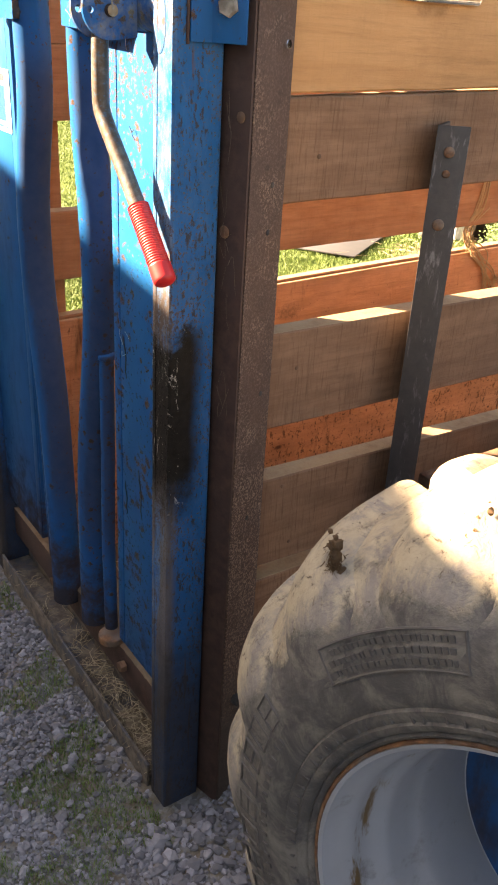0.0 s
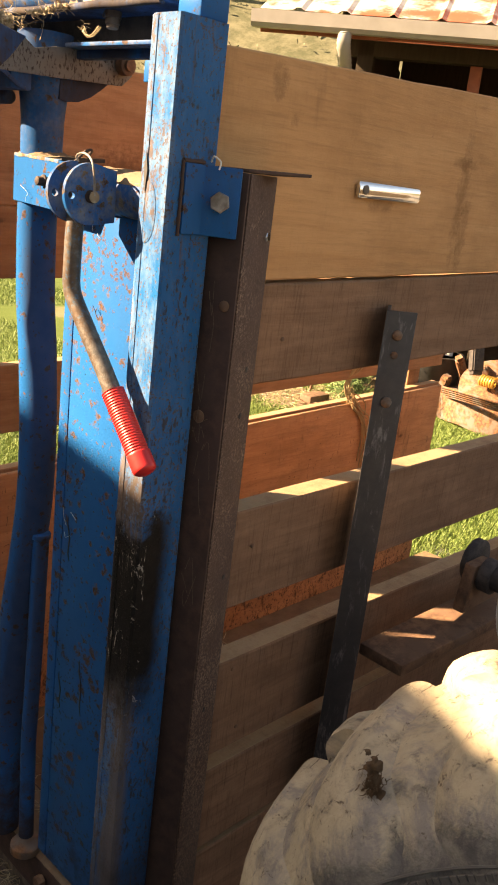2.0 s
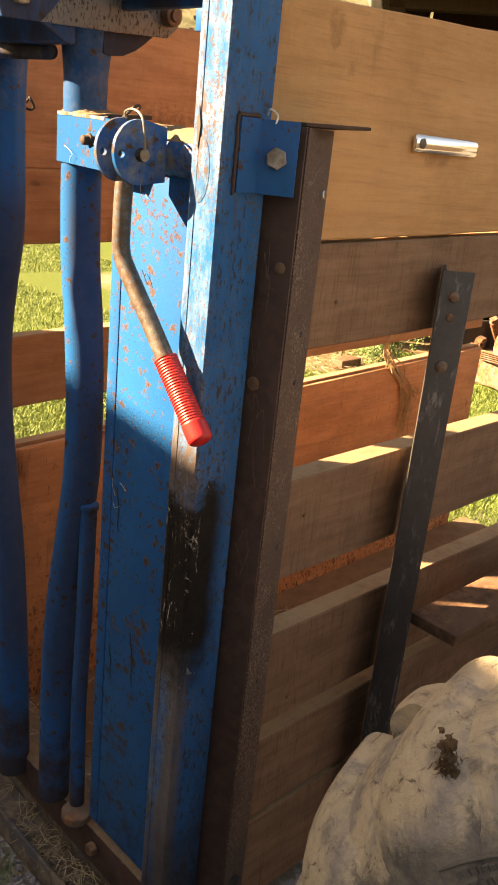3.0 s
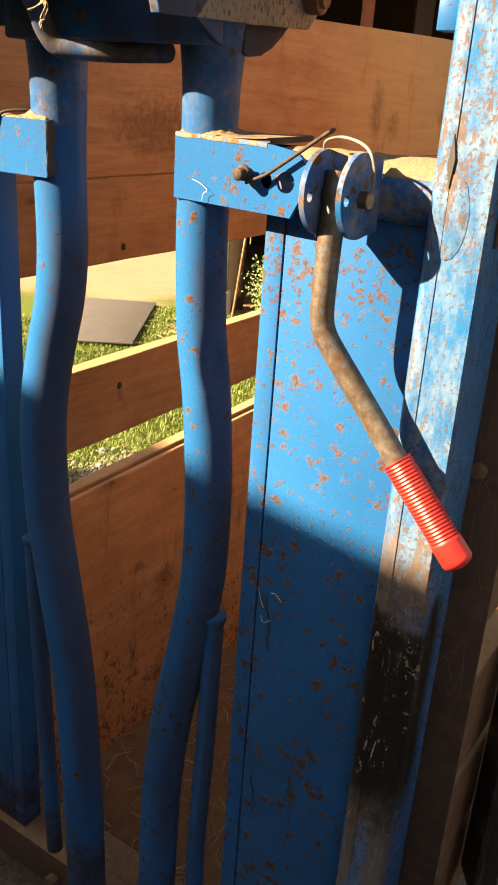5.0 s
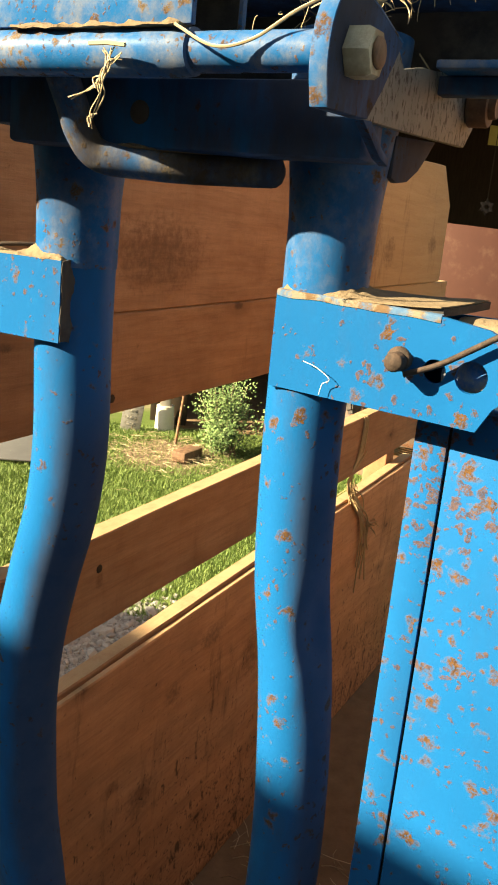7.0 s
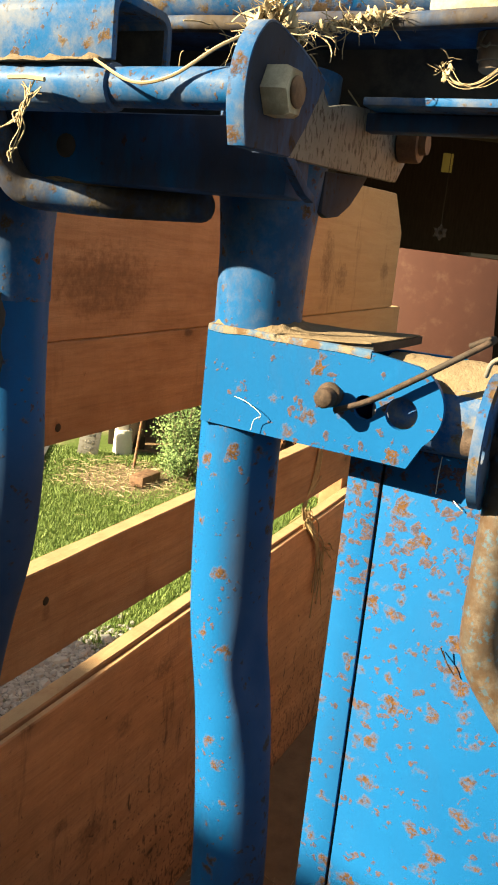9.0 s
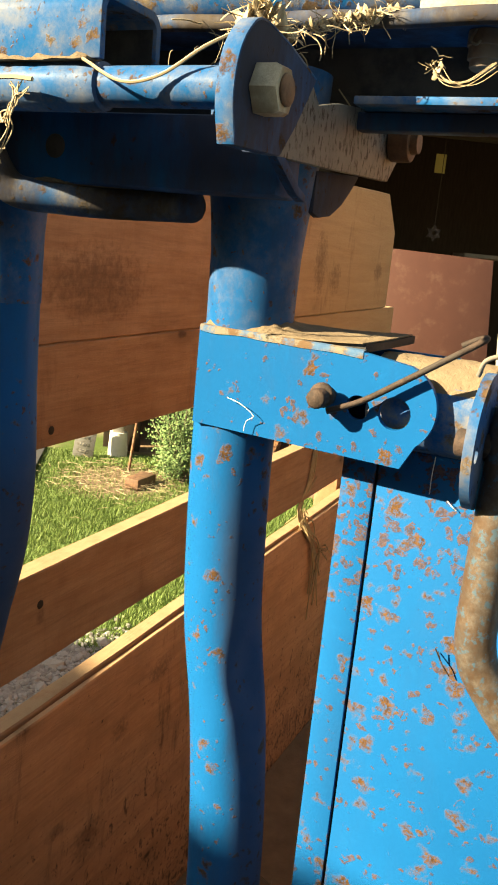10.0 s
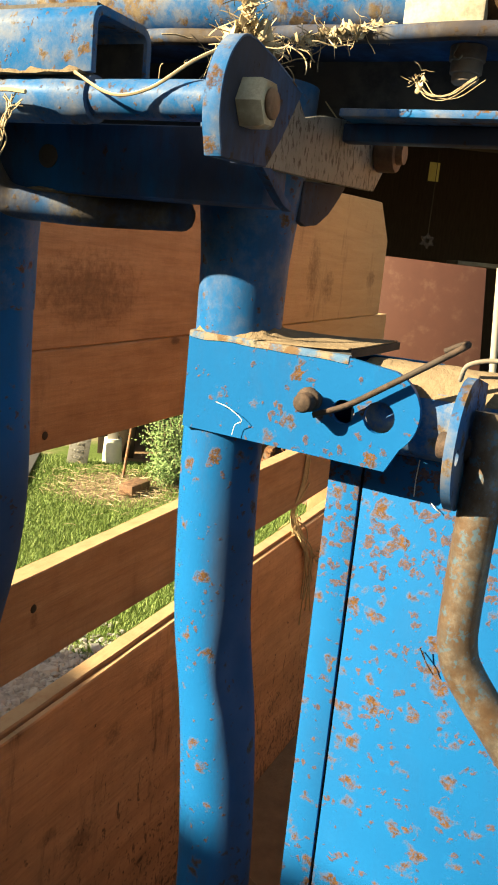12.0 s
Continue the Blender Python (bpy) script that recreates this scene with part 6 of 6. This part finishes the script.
tube([Vector((1.668, 0.958, 0.845)) + way_ * 0.018 + (e1 * math.cos(a) + e2 * math.sin(a)) * 0.131 for a in (2 * math.pi * i / 48 for i in range(49))], 0.010, 8, gd, caps=False)
part("guard_disc", gd, M["white"], draw, "pale dusty disc")
part("leg", box(2.10, 2.16, 1.14, 1.20, GROUND, 0.702, 0.004), M["rust"], draw)

# ---- shed across the grass ----
SO, SD, SN = Vector((6.12, 5.42, 0)), Vector((0.488, -0.873, 0)), Vector((0.873, 0.488, 0))


def shed_at(s, n, z):
    """A place s metres along the shed's front, n metres in behind it."""
    return SO + SD * s + SN * n + Vector((0, 0, z))


def shed_box(s0, s1, n0, n1, z0, z1, bevel=0.004):
    return join(bmesh.new(), box(s0, s1, n0, n1, z0, z1, bevel), Matrix((( SD.x, SN.x, 0, SO.x), (SD.y, SN.y, 0, SO.y), (0, 0, 1, 0), (0, 0, 0, 1))))


shed = thing("shed", "old open-fronted shed with a rusty metal roof", "shed")
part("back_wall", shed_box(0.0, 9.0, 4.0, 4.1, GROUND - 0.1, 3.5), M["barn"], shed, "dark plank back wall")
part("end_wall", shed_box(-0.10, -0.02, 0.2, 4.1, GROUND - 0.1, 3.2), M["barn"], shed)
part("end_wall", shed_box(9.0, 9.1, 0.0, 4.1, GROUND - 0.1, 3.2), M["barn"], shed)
part("floor", shed_box(0.0, 9.0, 0.0, 4.0, GROUND - 0.1, GROUND + 0.02, 0), M["mud"], shed)
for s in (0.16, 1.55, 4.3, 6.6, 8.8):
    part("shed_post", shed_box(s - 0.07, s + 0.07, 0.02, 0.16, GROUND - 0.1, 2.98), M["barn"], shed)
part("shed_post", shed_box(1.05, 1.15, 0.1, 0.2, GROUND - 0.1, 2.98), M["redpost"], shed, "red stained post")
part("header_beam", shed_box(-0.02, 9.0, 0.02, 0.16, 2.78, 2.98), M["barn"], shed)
# corrugated roof
bm = bmesh.new()
bm2 = bmesh.new()
rows_, ridge = [], []
m = 24 * 11
for i in range(m + 1):
    s = -0.68 + 9.98 * i / m
    ph = (s * 2.6) % 1.0
    rib = 0.022 if ph < 0.12 else 0.0
    rows_.append([bm.verts.new(shed_at(s, n, 3.01 + 0.5 * (n + 0.45) + rib)) for n in (-0.45, 1.2, 2.2)])
    ridge.append([bm2.verts.new(shed_at(s, n, 4.333 - 0.42 * (n - 2.2) + rib)) for n in (2.21, 4.4)])
for a, b in zip(rows_, rows_[1:]):
    for j in range(2):
        bm.faces.new((a[j], a[j + 1], b[j + 1], b[j]))
made = bmesh.ops.extrude_face_region(bm, geom=bm.faces[:])
bmesh.ops.translate(bm, vec=(0, 0, -0.004), verts=[g for g in made["geom"] if isinstance(g, bmesh.types.BMVert)])
part("roof", finish(bm), M["roof"], shed, "ribbed metal roof, white and rust red")
for a, b in zip(ridge, ridge[1:]):
    bm2.faces.new((a[0], a[1], b[1], b[0]))
made = bmesh.ops.extrude_face_region(bm2, geom=bm2.faces[:])
bmesh.ops.translate(bm2, vec=(0, 0, -0.004), verts=[g for g in made["geom"] if isinstance(g, bmesh.types.BMVert)])
part("roof", finish(bm2), M["roof"], shed)
for s in (-0.08, 9.02):
    part("gable", prism([shed_at(s, n, z) for n, z in ((0.0, 2.9), (0.0, 3.21), (2.2, 4.31), (4.05, 3.50), (4.05, 2.9))], SD * 0.04, 0), M["barn"], shed)
part("fascia", shed_box(-0.68, 9.2, -0.40, -0.37, 2.84, 2.99), M["redpost"], shed)
gut = bmesh.new()
prof_ = [(-0.41, 3.04), (-0.41, 2.94), (-0.43, 2.92), (-0.50, 2.92), (-0.53, 2.95), (-0.54, 3.045), (-0.53, 3.045), (-0.52, 2.955), (-0.495, 2.93), (-0.435, 2.93), (-0.42, 2.945), (-0.42, 3.04)]
ends = [[gut.verts.new(shed_at(s, n, z - 0.06)) for n, z in prof_] for s in (-0.73, 9.2)]
for j in range(len(prof_)):
    gut.faces.new((ends[0][j], ends[0][(j + 1) % len(prof_)], ends[1][(j + 1) % len(prof_)], ends[1][j]))
gut.faces.new(ends[0]), gut.faces.new(ends[1][::-1])
part("gutter", finish(gut), M["gutter"], shed, "grey metal gutter")
# downspout with ribbed elbow
pts = smooth_path([shed_at(0.05, -0.47, 2.87), shed_at(0.05, -0.46, 2.78), shed_at(0.05, -0.30, 2.66), shed_at(0.05, -0.12, 2.54), shed_at(0.05, -0.08, 2.40)], 8)
rad = [0.055 + 0.004 * (i % 2) for i in range(len(pts))]
dn = tube(pts, rad, 12)
down = part("downspout", dn, M["gutter"], shed, "ribbed pale downspout")
part("lower_pipe", join(shed_box(0.01, 0.10, -0.13, -0.04, 0.12, 2.42), bmesh.new()), M["gutter"], down)
part("foot", tube([shed_at(0.055, -0.085, z) for z in (GROUND - 0.02, 0.0, 0.06, 0.13)], [0.085, 0.083, 0.078, 0.075], 16), M["white"], down, "pale pipe foot")

dm = thing("leaning_panel", "red-brown painted door panel leaning at the shed", "panel")
part("board", prism([shed_at(2.25, -0.30, 0), shed_at(3.14, -0.30, 0), shed_at(3.14, -0.30, 1.89), shed_at(2.25, -0.30, 1.96)], SN * 0.03, 0.003), M["door"], dm)
part("edge_strip", shed_box(2.25, 3.14, -0.2695, -0.262, 0.01, 1.87, 0.001), M["barn"], dm)
pv = shed_at(2.6, -0.28, GROUND)
dm.matrix_world = Matrix.Translation((0, 0, GROUND + 0.0)) @ Matrix.Translation(pv - Vector((0, 0, GROUND))) @ Matrix.Rotation(radians(-3.2), 4, SN) @ Matrix.Rotation(radians(-5), 4, SD) @ Matrix.Translation(-pv + Vector((0, 0, GROUND)))
wp = part("white_pipe", tube([shed_at(3.20, -0.42, GROUND), shed_at(3.135, -0.38, 0.95), shed_at(3.075, -0.345, 1.84)], 0.03, 16), M["gutter"])
tagged(wp, "white plastic pipe leaning beside the panel", "pipe")
wp2 = part("white_pipe", tube([shed_at(1.32, -0.25, GROUND), shed_at(1.30, -0.12, 1.7)], 0.04, 16), M["white"])
tagged(wp2, "pale round pole leaning at the shed", "pole")
yc = part("wall_card", shed_box(3.0, 3.11, 2.0, 2.004, 2.70, 2.89, 0), M["yellow"])
tagged(yc, "small yellow card hung inside the shed", "card")
sh = thing("shelf", "dark plank shelf with boxes inside the shed", "shelf")
part("board", shed_box(3.2, 5.2, 1.2, 1.6, 1.86, 1.90), M["siding"], sh)
part("bracket", shed_box(3.3, 3.35, 1.2, 1.6, GROUND, 1.86), M["barn"], sh)
part("bracket", shed_box(5.05, 5.1, 1.2, 1.6, GROUND, 1.86), M["barn"], sh)
bx = tagged(part("box", shed_box(3.75, 4.35, 1.22, 1.5, 1.90, 2.08), M["wood_old"]), "brown wooden box on the shed shelf", "box")
hg = thing("hanging_tool", "small rusty gear hung from a hook", "tool")
part("gear", ring_plate([shed_at(2.62 + 0.07 * math.cos(a) * (1 if i % 2 else 0.6), 0.30, 2.02 + 0.07 * math.sin(a) * (1 if i % 2 else 0.6)) for i, a in enumerate(2 * math.pi * q / 12 for q in range(12))], -SN * 0.015, [(shed_at(2.62, 0.30, 2.02), 0.02)]), M["wire"], hg)
part("hook", tube([shed_at(2.62, 0.295, 2.09), shed_at(2.62, 0.295, 2.80)], 0.003, 6), M["barn"], hg)

# number plate on its end: plain bars in place of its figures
pl = thing("old_plate", "weathered metal number plate standing on its end", "plate")
base_m = Matrix.Translation((5.81, 5.48, GROUND + 0.145)) @ Matrix.Rotation(math.atan2(SD.y, SD.x), 4, "Z") @ Matrix.Rotation(radians(-10), 4, "X") @ Matrix.Rotation(radians(6), 4, "Y") @ Matrix.Diagonal((0.85, 1.0, 0.68, 1))
part("plate", box(-0.10, 0.10, -0.004, 0.0, -0.215, 0.23, 0.0015), M["plate"], pl)
for z0 in (-0.15, -0.07, 0.02, 0.10):
    part("bar", box(-0.045, 0.045, -0.0065, -0.0042, z0, z0 + 0.045, 0.001), M["dark_plate"], pl)
pl.matrix_world = base_m
mt = part("rubber_mat", join(bmesh.new(), box(-0.72, 0.72, -0.35, 0.35, 0, 0.015, 0.005), pose(5.05, 5.81, GROUND + 0.025, 0, 0, 32.3)), M["mat"])
tagged(mt, "grey rubber mat lying on the grass", "mat")

# bush, pots and bits along the shed
rnd = random.Random(9)
bush = thing("bush", "leafy green weed bush at the shed wall", "bush")
c0 = Vector((5.75, 4.55, GROUND))
tips = []
for i in range(34):
    a, r = rnd.uniform(0, 6.28), rnd.uniform(0.05, 0.34)
    tip = c0 + Vector((r * math.cos(a), r * math.sin(a), rnd.uniform(0.22, 0.64) * (1.15 - r)))
    part("stem", tube([c0 + Vector((rnd.uniform(-.08, .08), rnd.uniform(-.08, .08), 0)), c0.lerp(tip, 0.6) + Vector((0, 0, 0.04)), tip], [0.006, 0.004, 0.002], 5), M["bark"], bush)
    tips.append((c0, tip))
bm = bmesh.new()
for b0, tip in tips:
    for j in range(220):
        p = b0.lerp(tip, rnd.uniform(0.25, 1.05)) + Vector((rnd.gauss(0, .04), rnd.gauss(0, .04), rnd.gauss(0, .035)))
        u = Vector((rnd.uniform(-1, 1), rnd.uniform(-1, 1), rnd.uniform(-0.4, 0.8))).normalized()
        w = u.orthogonal().normalized()
        L = rnd.uniform(0.011, 0.026)
        bm.faces.new([bm.verts.new(q) for q in (p, p + u * L * 0.5 + w * L * 0.38, p + u * L, p + u * L * 0.5 - w * L * 0.38)])
part("foliage", bm, M["leaf"], bush)["kind"] = "stuff"
pot = thing("black_tub", "black plastic tub filled with rusty scrap", "tub")
pc = Vector((6.55, 4.30, GROUND))
part("tub", tube([pc + Vector((0, 0, z)) for z in (0, 0.02, 0.42, 0.46, 0.46, 0.40)], [0.20, 0.22, 0.26, 0.28, 0.25, 0.24], 24), M["black"], pot)
bm = bmesh.new()
for i in range(16):
    tmp = bmesh.new()
    bmesh.ops.create_cube(tmp, size=1)
    join(bm, tmp, pose(pc.x + rnd.uniform(-.16, .16), pc.y + rnd.uniform(-.16, .16), pc.z + 0.45 + rnd.uniform(-.02, .05), rnd.uniform(0, 360), rnd.uniform(0, 360), 0) @ Matrix.Diagonal((rnd.uniform(.05, .14), .05, .03, 1)))
part("scrap", bm, M["rust"], pot)
tagged(part("iron_rod", tube([(5.72, 4.98, GROUND), (5.95, 5.02, 0.75)], 0.012, 8), M["rust"]), "rusty iron rod leaning at the shed", "rod")
tagged(part("brick", box(5.30, 5.55, 4.62, 4.74, GROUND + 0.005, GROUND + 0.085, 0.006), M["brown"]), "old reddish brick lying in dead leaves", "brick")

# scrap heap with a flywheel and springs
heap = thing("scrap_heap", "heap of rusty machine parts with coiled springs", "scrap heap")
hc = Vector((6.75, 3.55, GROUND))
rnd = random.Random(31)
part("flywheel", disc(hc + Vector((-0.35, -0.05, 0.30)), (-0.45, -0.25, 0.86), 0.36, 0.05, 36), M["rust"], heap, "rusty flywheel")
part("flywheel_hub", disc(hc + Vector((-0.36, -0.06, 0.34)), (-0.45, -0.25, 0.86), 0.12, 0.06, 24), M["rust"], heap)
for i in range(26):
    p = hc + Vector((rnd.uniform(-0.5, 0.7), rnd.uniform(-0.7, 0.5), rnd.uniform(0.05, 0.62)))
    tmp = bmesh.new()
    if i % 3:
        bmesh.ops.create_cube(tmp, size=1)
        bmesh.ops.bevel(tmp, geom=tmp.edges[:], offset=0.12, segments=2, affect="EDGES")
        tmp.transform(Matrix.Diagonal((rnd.uniform(.1, .35), rnd.uniform(.06, .16), rnd.uniform(.04, .12), 1)))
    else:
        join(tmp, disc((0, 0, 0), (0, 0, 1), rnd.uniform(.06, .14), rnd.uniform(.03, .2), 18))
    tmp.transform(pose(*p, rnd.uniform(0, 360), rnd.uniform(0, 360), rnd.uniform(0, 360)))
    part("machine_part", finish(tmp, True, 35), M["rust"] if i % 4 else M["black_iron"], heap)
part("heap_core", roughen(join(bmesh.new(), disc(hc, (0, 0, 1), 0.7, 0.22, 20)), 0.05, 4), M["rust"], heap)
for k_, (dx, dy) in enumerate(((-0.42, -0.22), (-0.52, -0.06), (-0.34, -0.34))):
    p0 = hc + Vector((dx, dy, 0.42 - 0.02 * k_))
    coil = [p0 + Vector((0.045 * math.cos(i * 0.6), 0.012 * i * 0.18, 0.045 * math.sin(i * 0.6))) for i in range(64)]
    part("coil_spring", tube(coil, 0.008, 6), M["brass"], heap, "brass-coloured coil spring")
part("tine", tube([hc + Vector((-0.45, -0.14, 0.42)), hc + Vector((-0.47, -0.12, 0.80))], 0.010, 8), M["brass"], heap)
for k_ in range(5):
    r = 0.42 + 0.02 * k_
    lp = [hc + Vector((-0.38 + r * math.cos(a), -0.05 + r * math.sin(a), 0.14 + 0.02 * k_ - 0.12 * math.cos(a))) for a in (2 * math.pi * i / 40 for i in range(41))]
    part("cable_coil", tube(lp, 0.009, 6), M["rust"], heap)

# dead leaves by the shed
spots = [(5.45 + rnd.gauss(0, 0.27), 4.85 + rnd.gauss(0, 0.27), GROUND + 0.02 + rnd.uniform(0, 0.03)) for i in range(420)]
tagged(part("dead_straw", stalks(spots, rnd, (0.04, 0.14), 0.0015, 0.12), M["straw"]), "dry dead stalks on the ground by the shed", "dead grass", kind="stuff")

# ---- truck parked beyond the drive ----
truck = thing("parked_truck", "dark truck with black mesh grille and white bumper bar", "truck")
TX0, TX1, TY = 4.90, 7.32, 16.0
cab = box(TX0 + 0.06, TX1 - 0.06, TY + 0.06, TY + 2.2, 0.55, 3.40, 0.10, seg=3)
part("cab", cab, M["dark_plate"], truck, "dark cab body")
part("windscreen", box(TX0 + 0.25, TX1 - 0.25, TY + 0.045, TY + 0.065, 2.86, 3.26, 0.01), M["black"], truck)
part("chassis", box(TX0 + 0.2, TX1 - 0.2, TY + 0.1, TY + 5.5, 0.42, 0.54, 0.01), M["black_iron"], truck)
part("load_bed", box(TX0, TX1, TY + 2.3, TY + 5.6, 0.56, 1.30, 0.02), M["dark_plate"], truck)
part("bumper", box(TX0, TX1, TY - 0.06, TY + 0.05, 2.25, 2.43, 0.02), M["white"], truck, "white painted bar")
part("lower_bumper", box(TX0, TX1, TY - 0.10, TY + 0.05, 0.50, 0.78, 0.03), M["black_iron"], truck)
for za, zb in ((2.03, 2.235), (2.445, 2.80)):
    panel = part("grille", box(TX0 + 0.05, TX1, TY, TY + 0.05, za, zb, 0.006), M["black"], truck, "black mesh grille")
    mesh = bmesh.new()
    for i in range(64):
        xa = TX0 + 0.06 + i * (TX1 - TX0 - 0.08) / 64
        for lean in (0.03, -0.03):
            tube([(xa + 0.015 - lean, TY - 0.006, za + 0.006), (xa + 0.015 + lean, TY - 0.006, zb - 0.006)], 0.005, 4, mesh, done=False)
    part("mesh", finish(mesh), M["mat"], panel, "grey wire mesh")["kind"] = "stuff"
for x in (TX0 + 0.16, TX1 - 0.16):
    for y in (TY + 0.9, TY + 4.6):
        wheel_ = part("wheel", disc((x - 0.14, y, GROUND + 0.47), (1, 0, 0), 0.47, 0.28, 40), M["black"], truck)
        part("rim", disc((x - 0.145, y, GROUND + 0.47), (1, 0, 0), 0.27, 0.29, 28), M["plate"], wheel_)
for x in (TX0 + 0.22, TX1 - 0.22):
    part("headlight", disc((x, TY - 0.02, 1.0), (0, 1, 0), 0.10, 0.08, 24), M["chrome"], truck)

# ---- unseen wall behind the camera, placed to throw the shadow edge ----
K = 3.2
edge_a = Vector((0.855, 2.2, 1.255)) - SUN_WAY * (K / SUN_WAY.x)
edge_dir = Vector((-0.204, -1.0, 0)).normalized()
wall_ends = (edge_a + edge_dir * 7.0, edge_a - edge_dir * 3.0)
WALL_TOP = edge_a.z
wall_ends = tuple(Vector((v.x, v.y, 0)) for v in wall_ends)
yard = thing("unseen_wall", "tall unseen plank wall added to cast the shadow line", "wall", kind="structure")
wa, wb = wall_ends
way = (wb - wa).normalized()
mat_ = Matrix(((way.x, -way.y, 0, wa.x), (way.y, way.x, 0, wa.y), (0, 0, 1, 0), (0, 0, 0, 1)))
L = (wb - wa).length
n = int(L / 0.2)
for i in range(n):
    part("wall_board", join(bmesh.new(), box(i * L / n, (i + 1) * L / n - 0.002, 0, 0.03, GROUND - 0.05, WALL_TOP, 0.002), mat_), M["siding"], yard)

# unseen wall on the tractor's side, dark to hold back bounced light
side = thing("unseen_wall", "unseen dark plank wall on the tractor's side, added to cut bounced light", "wall", kind="structure")
for i in range(52):
    x = -3.0 + 0.2 * i
    part("wall_board", box(x, x + 0.198, -2.43, -2.40, GROUND - 0.05, 1.7 + 0.02 * (i % 3), 0.002), M["barn"], side)

# ---- gravel, grass ----
rnd = random.Random(77)
stone_shapes = []
for i in range(6):
    tmp = bmesh.new()
    bmesh.ops.create_icosphere(tmp, subdivisions=1, radius=1)
    for v in tmp.verts:
        v.co *= 1 + 0.45 * noise.noise(v.co * 1.3 + Vector((i * 7, 0, 0)))
        v.co.z *= 0.6
    stone_shapes.append(([tuple(v.co) for v in tmp.verts], [tuple(v.index for v in f.verts) for f in tmp.faces]))
    tmp.free()


def scatter_stones(name, count, where, size, label, mat="stone"):
    vs, fs = [], []
    for i in range(count):
        x, y = where()
        s = size * rnd.lognormvariate(0, 0.42)
        shape, faces = stone_shapes[rnd.randrange(6)]
        m_ = Euler((rnd.uniform(-.5, .5), rnd.uniform(-.5, .5), rnd.uniform(0, 6.28))).to_matrix() * s
        o_ = Vector((x, y, land(x, y) + s * 0.25))
        b_ = len(vs)
        vs += [tuple(m_ @ Vector(c) + o_) for c in shape]
        fs += [tuple(q + b_ for q in f) for f in faces]
    me = bpy.data.meshes.new(name)
    me.from_pydata(vs, [], fs)
    me.materials.append(M[mat])
    return tagged(new(name, me), label, "gravel", kind="stuff")


def near_yard():
    while True:
        x, y = rnd.uniform(0.05, 0.81), rnd.uniform(0.75, 2.9)
        if noise.noise(Vector((x * 5, y * 5, 1))) > 0.06 and rnd.random() < 0.75:
            continue
        if noise.noise(Vector((x * 3, y * 3, 8))) > -0.1 or rnd.random() < 0.4:
            return x, y


scatter_stones("gravel", 13000, near_yard, 0.0052, "grey crushed stone on the yard by the gate")
scatter_stones("gravel", 6000, lambda: (rnd.gauss(2.75, 0.24), rnd.gauss(3.48, 0.20)), 0.0085, "pale gravel at the edge of the grass", "stone_pale")
scatter_stones("gravel", 1900, lambda: (rnd.uniform(0.7, 1.5), rnd.uniform(0.95, 1.30)), 0.0075, "grey crushed stone under the fence")


def blades(name, count, where, height, label):
    vs, fs = [], []
    for i in range(count):
        x, y = where()
        h = height * rnd.uniform(0.5, 1.4)
        a = rnd.uniform(0, 6.28)
        lean = Vector((math.cos(a), math.sin(a), 0)) * h * rnd.uniform(0.2, 0.9)
        w = Vector((-math.sin(a), math.cos(a), 0)) * height * 0.07
        p = Vector((x, y, land(x, y) - 0.004))
        b_ = len(vs)
        mid, tip = p + lean * 0.4 + Vector((0, 0, h * 0.6)), p + lean + Vector((0, 0, h))
        vs += [tuple(q) for q in (p - w, p + w, mid + w * 0.8, mid - w * 0.8, tip)]
        fs += [(b_, b_ + 1, b_ + 2, b_ + 3), (b_ + 3, b_ + 2, b_ + 4)]
    me = bpy.data.meshes.new(name)
    me.from_pydata(vs, [], fs)
    me.materials.append(M["grass"])
    return tagged(new(name, me), label, "grass", kind="stuff")


def lawn_spot():
    while True:
        x, y = rnd.uniform(2.2, 6.4), rnd.uniform(2.5, 6.3)
        if x + 0.9 * y + 1.1 * noise.noise(Vector((x * 1.2, y * 1.2, 4))) < 5.7:
            continue
        if ((x - 2.75) / 0.36) ** 2 + ((y - 3.48) / 0.30) ** 2 + 0.7 * noise.noise(Vector((x * 6, y * 6, 2))) < 1:
            continue
        if (x - 5.45) ** 2 + (y - 4.85) ** 2 < 0.13 and rnd.random() < 0.8:
            continue
        if x > 4.9 and y > 5.95:
            continue
        q = Vector((x, y, 0)) - SO
        if q.dot(SN) > -0.05:
            continue
        return x, y


blades("grass", 150000, lawn_spot, 0.028, "bright green spring lawn grass")
blades("grass", 40000, lambda: (rnd.uniform(2.9, 5.6), rnd.uniform(1.5, 2.6)), 0.028, "bright green spring lawn grass")
def far_lawn():
    while True:
        x, y = rnd.uniform(0.6, 6.6), rnd.uniform(6.2, 14.0)
        if x < 4.7 or y > 9.2:
            return x, y


blades("grass", 70000, far_lawn, 0.036, "bright green spring lawn grass")


blades("grass", 50000, lambda: (rnd.uniform(-4.0, 0.6), rnd.uniform(4.6, 14.0)), 0.05, "bright green spring lawn grass")


def near_lawn():
    while True:
        x, y = rnd.uniform(-1.0, 2.4), rnd.uniform(3.2, 6.4)
        if x + 0.9 * y > 5.5:
            return x, y


blades("grass", 36000, near_lawn, 0.032, "bright green spring lawn grass")


def tuft_spot():
    while True:
        x, y = rnd.uniform(0.05, 0.80), rnd.uniform(0.9, 2.8)
        if noise.noise(Vector((x * 5, y * 5, 1))) > 0.04:
            return x, y


blades("grass", 30000, tuft_spot, 0.014, "sparse short grass in the gravel")
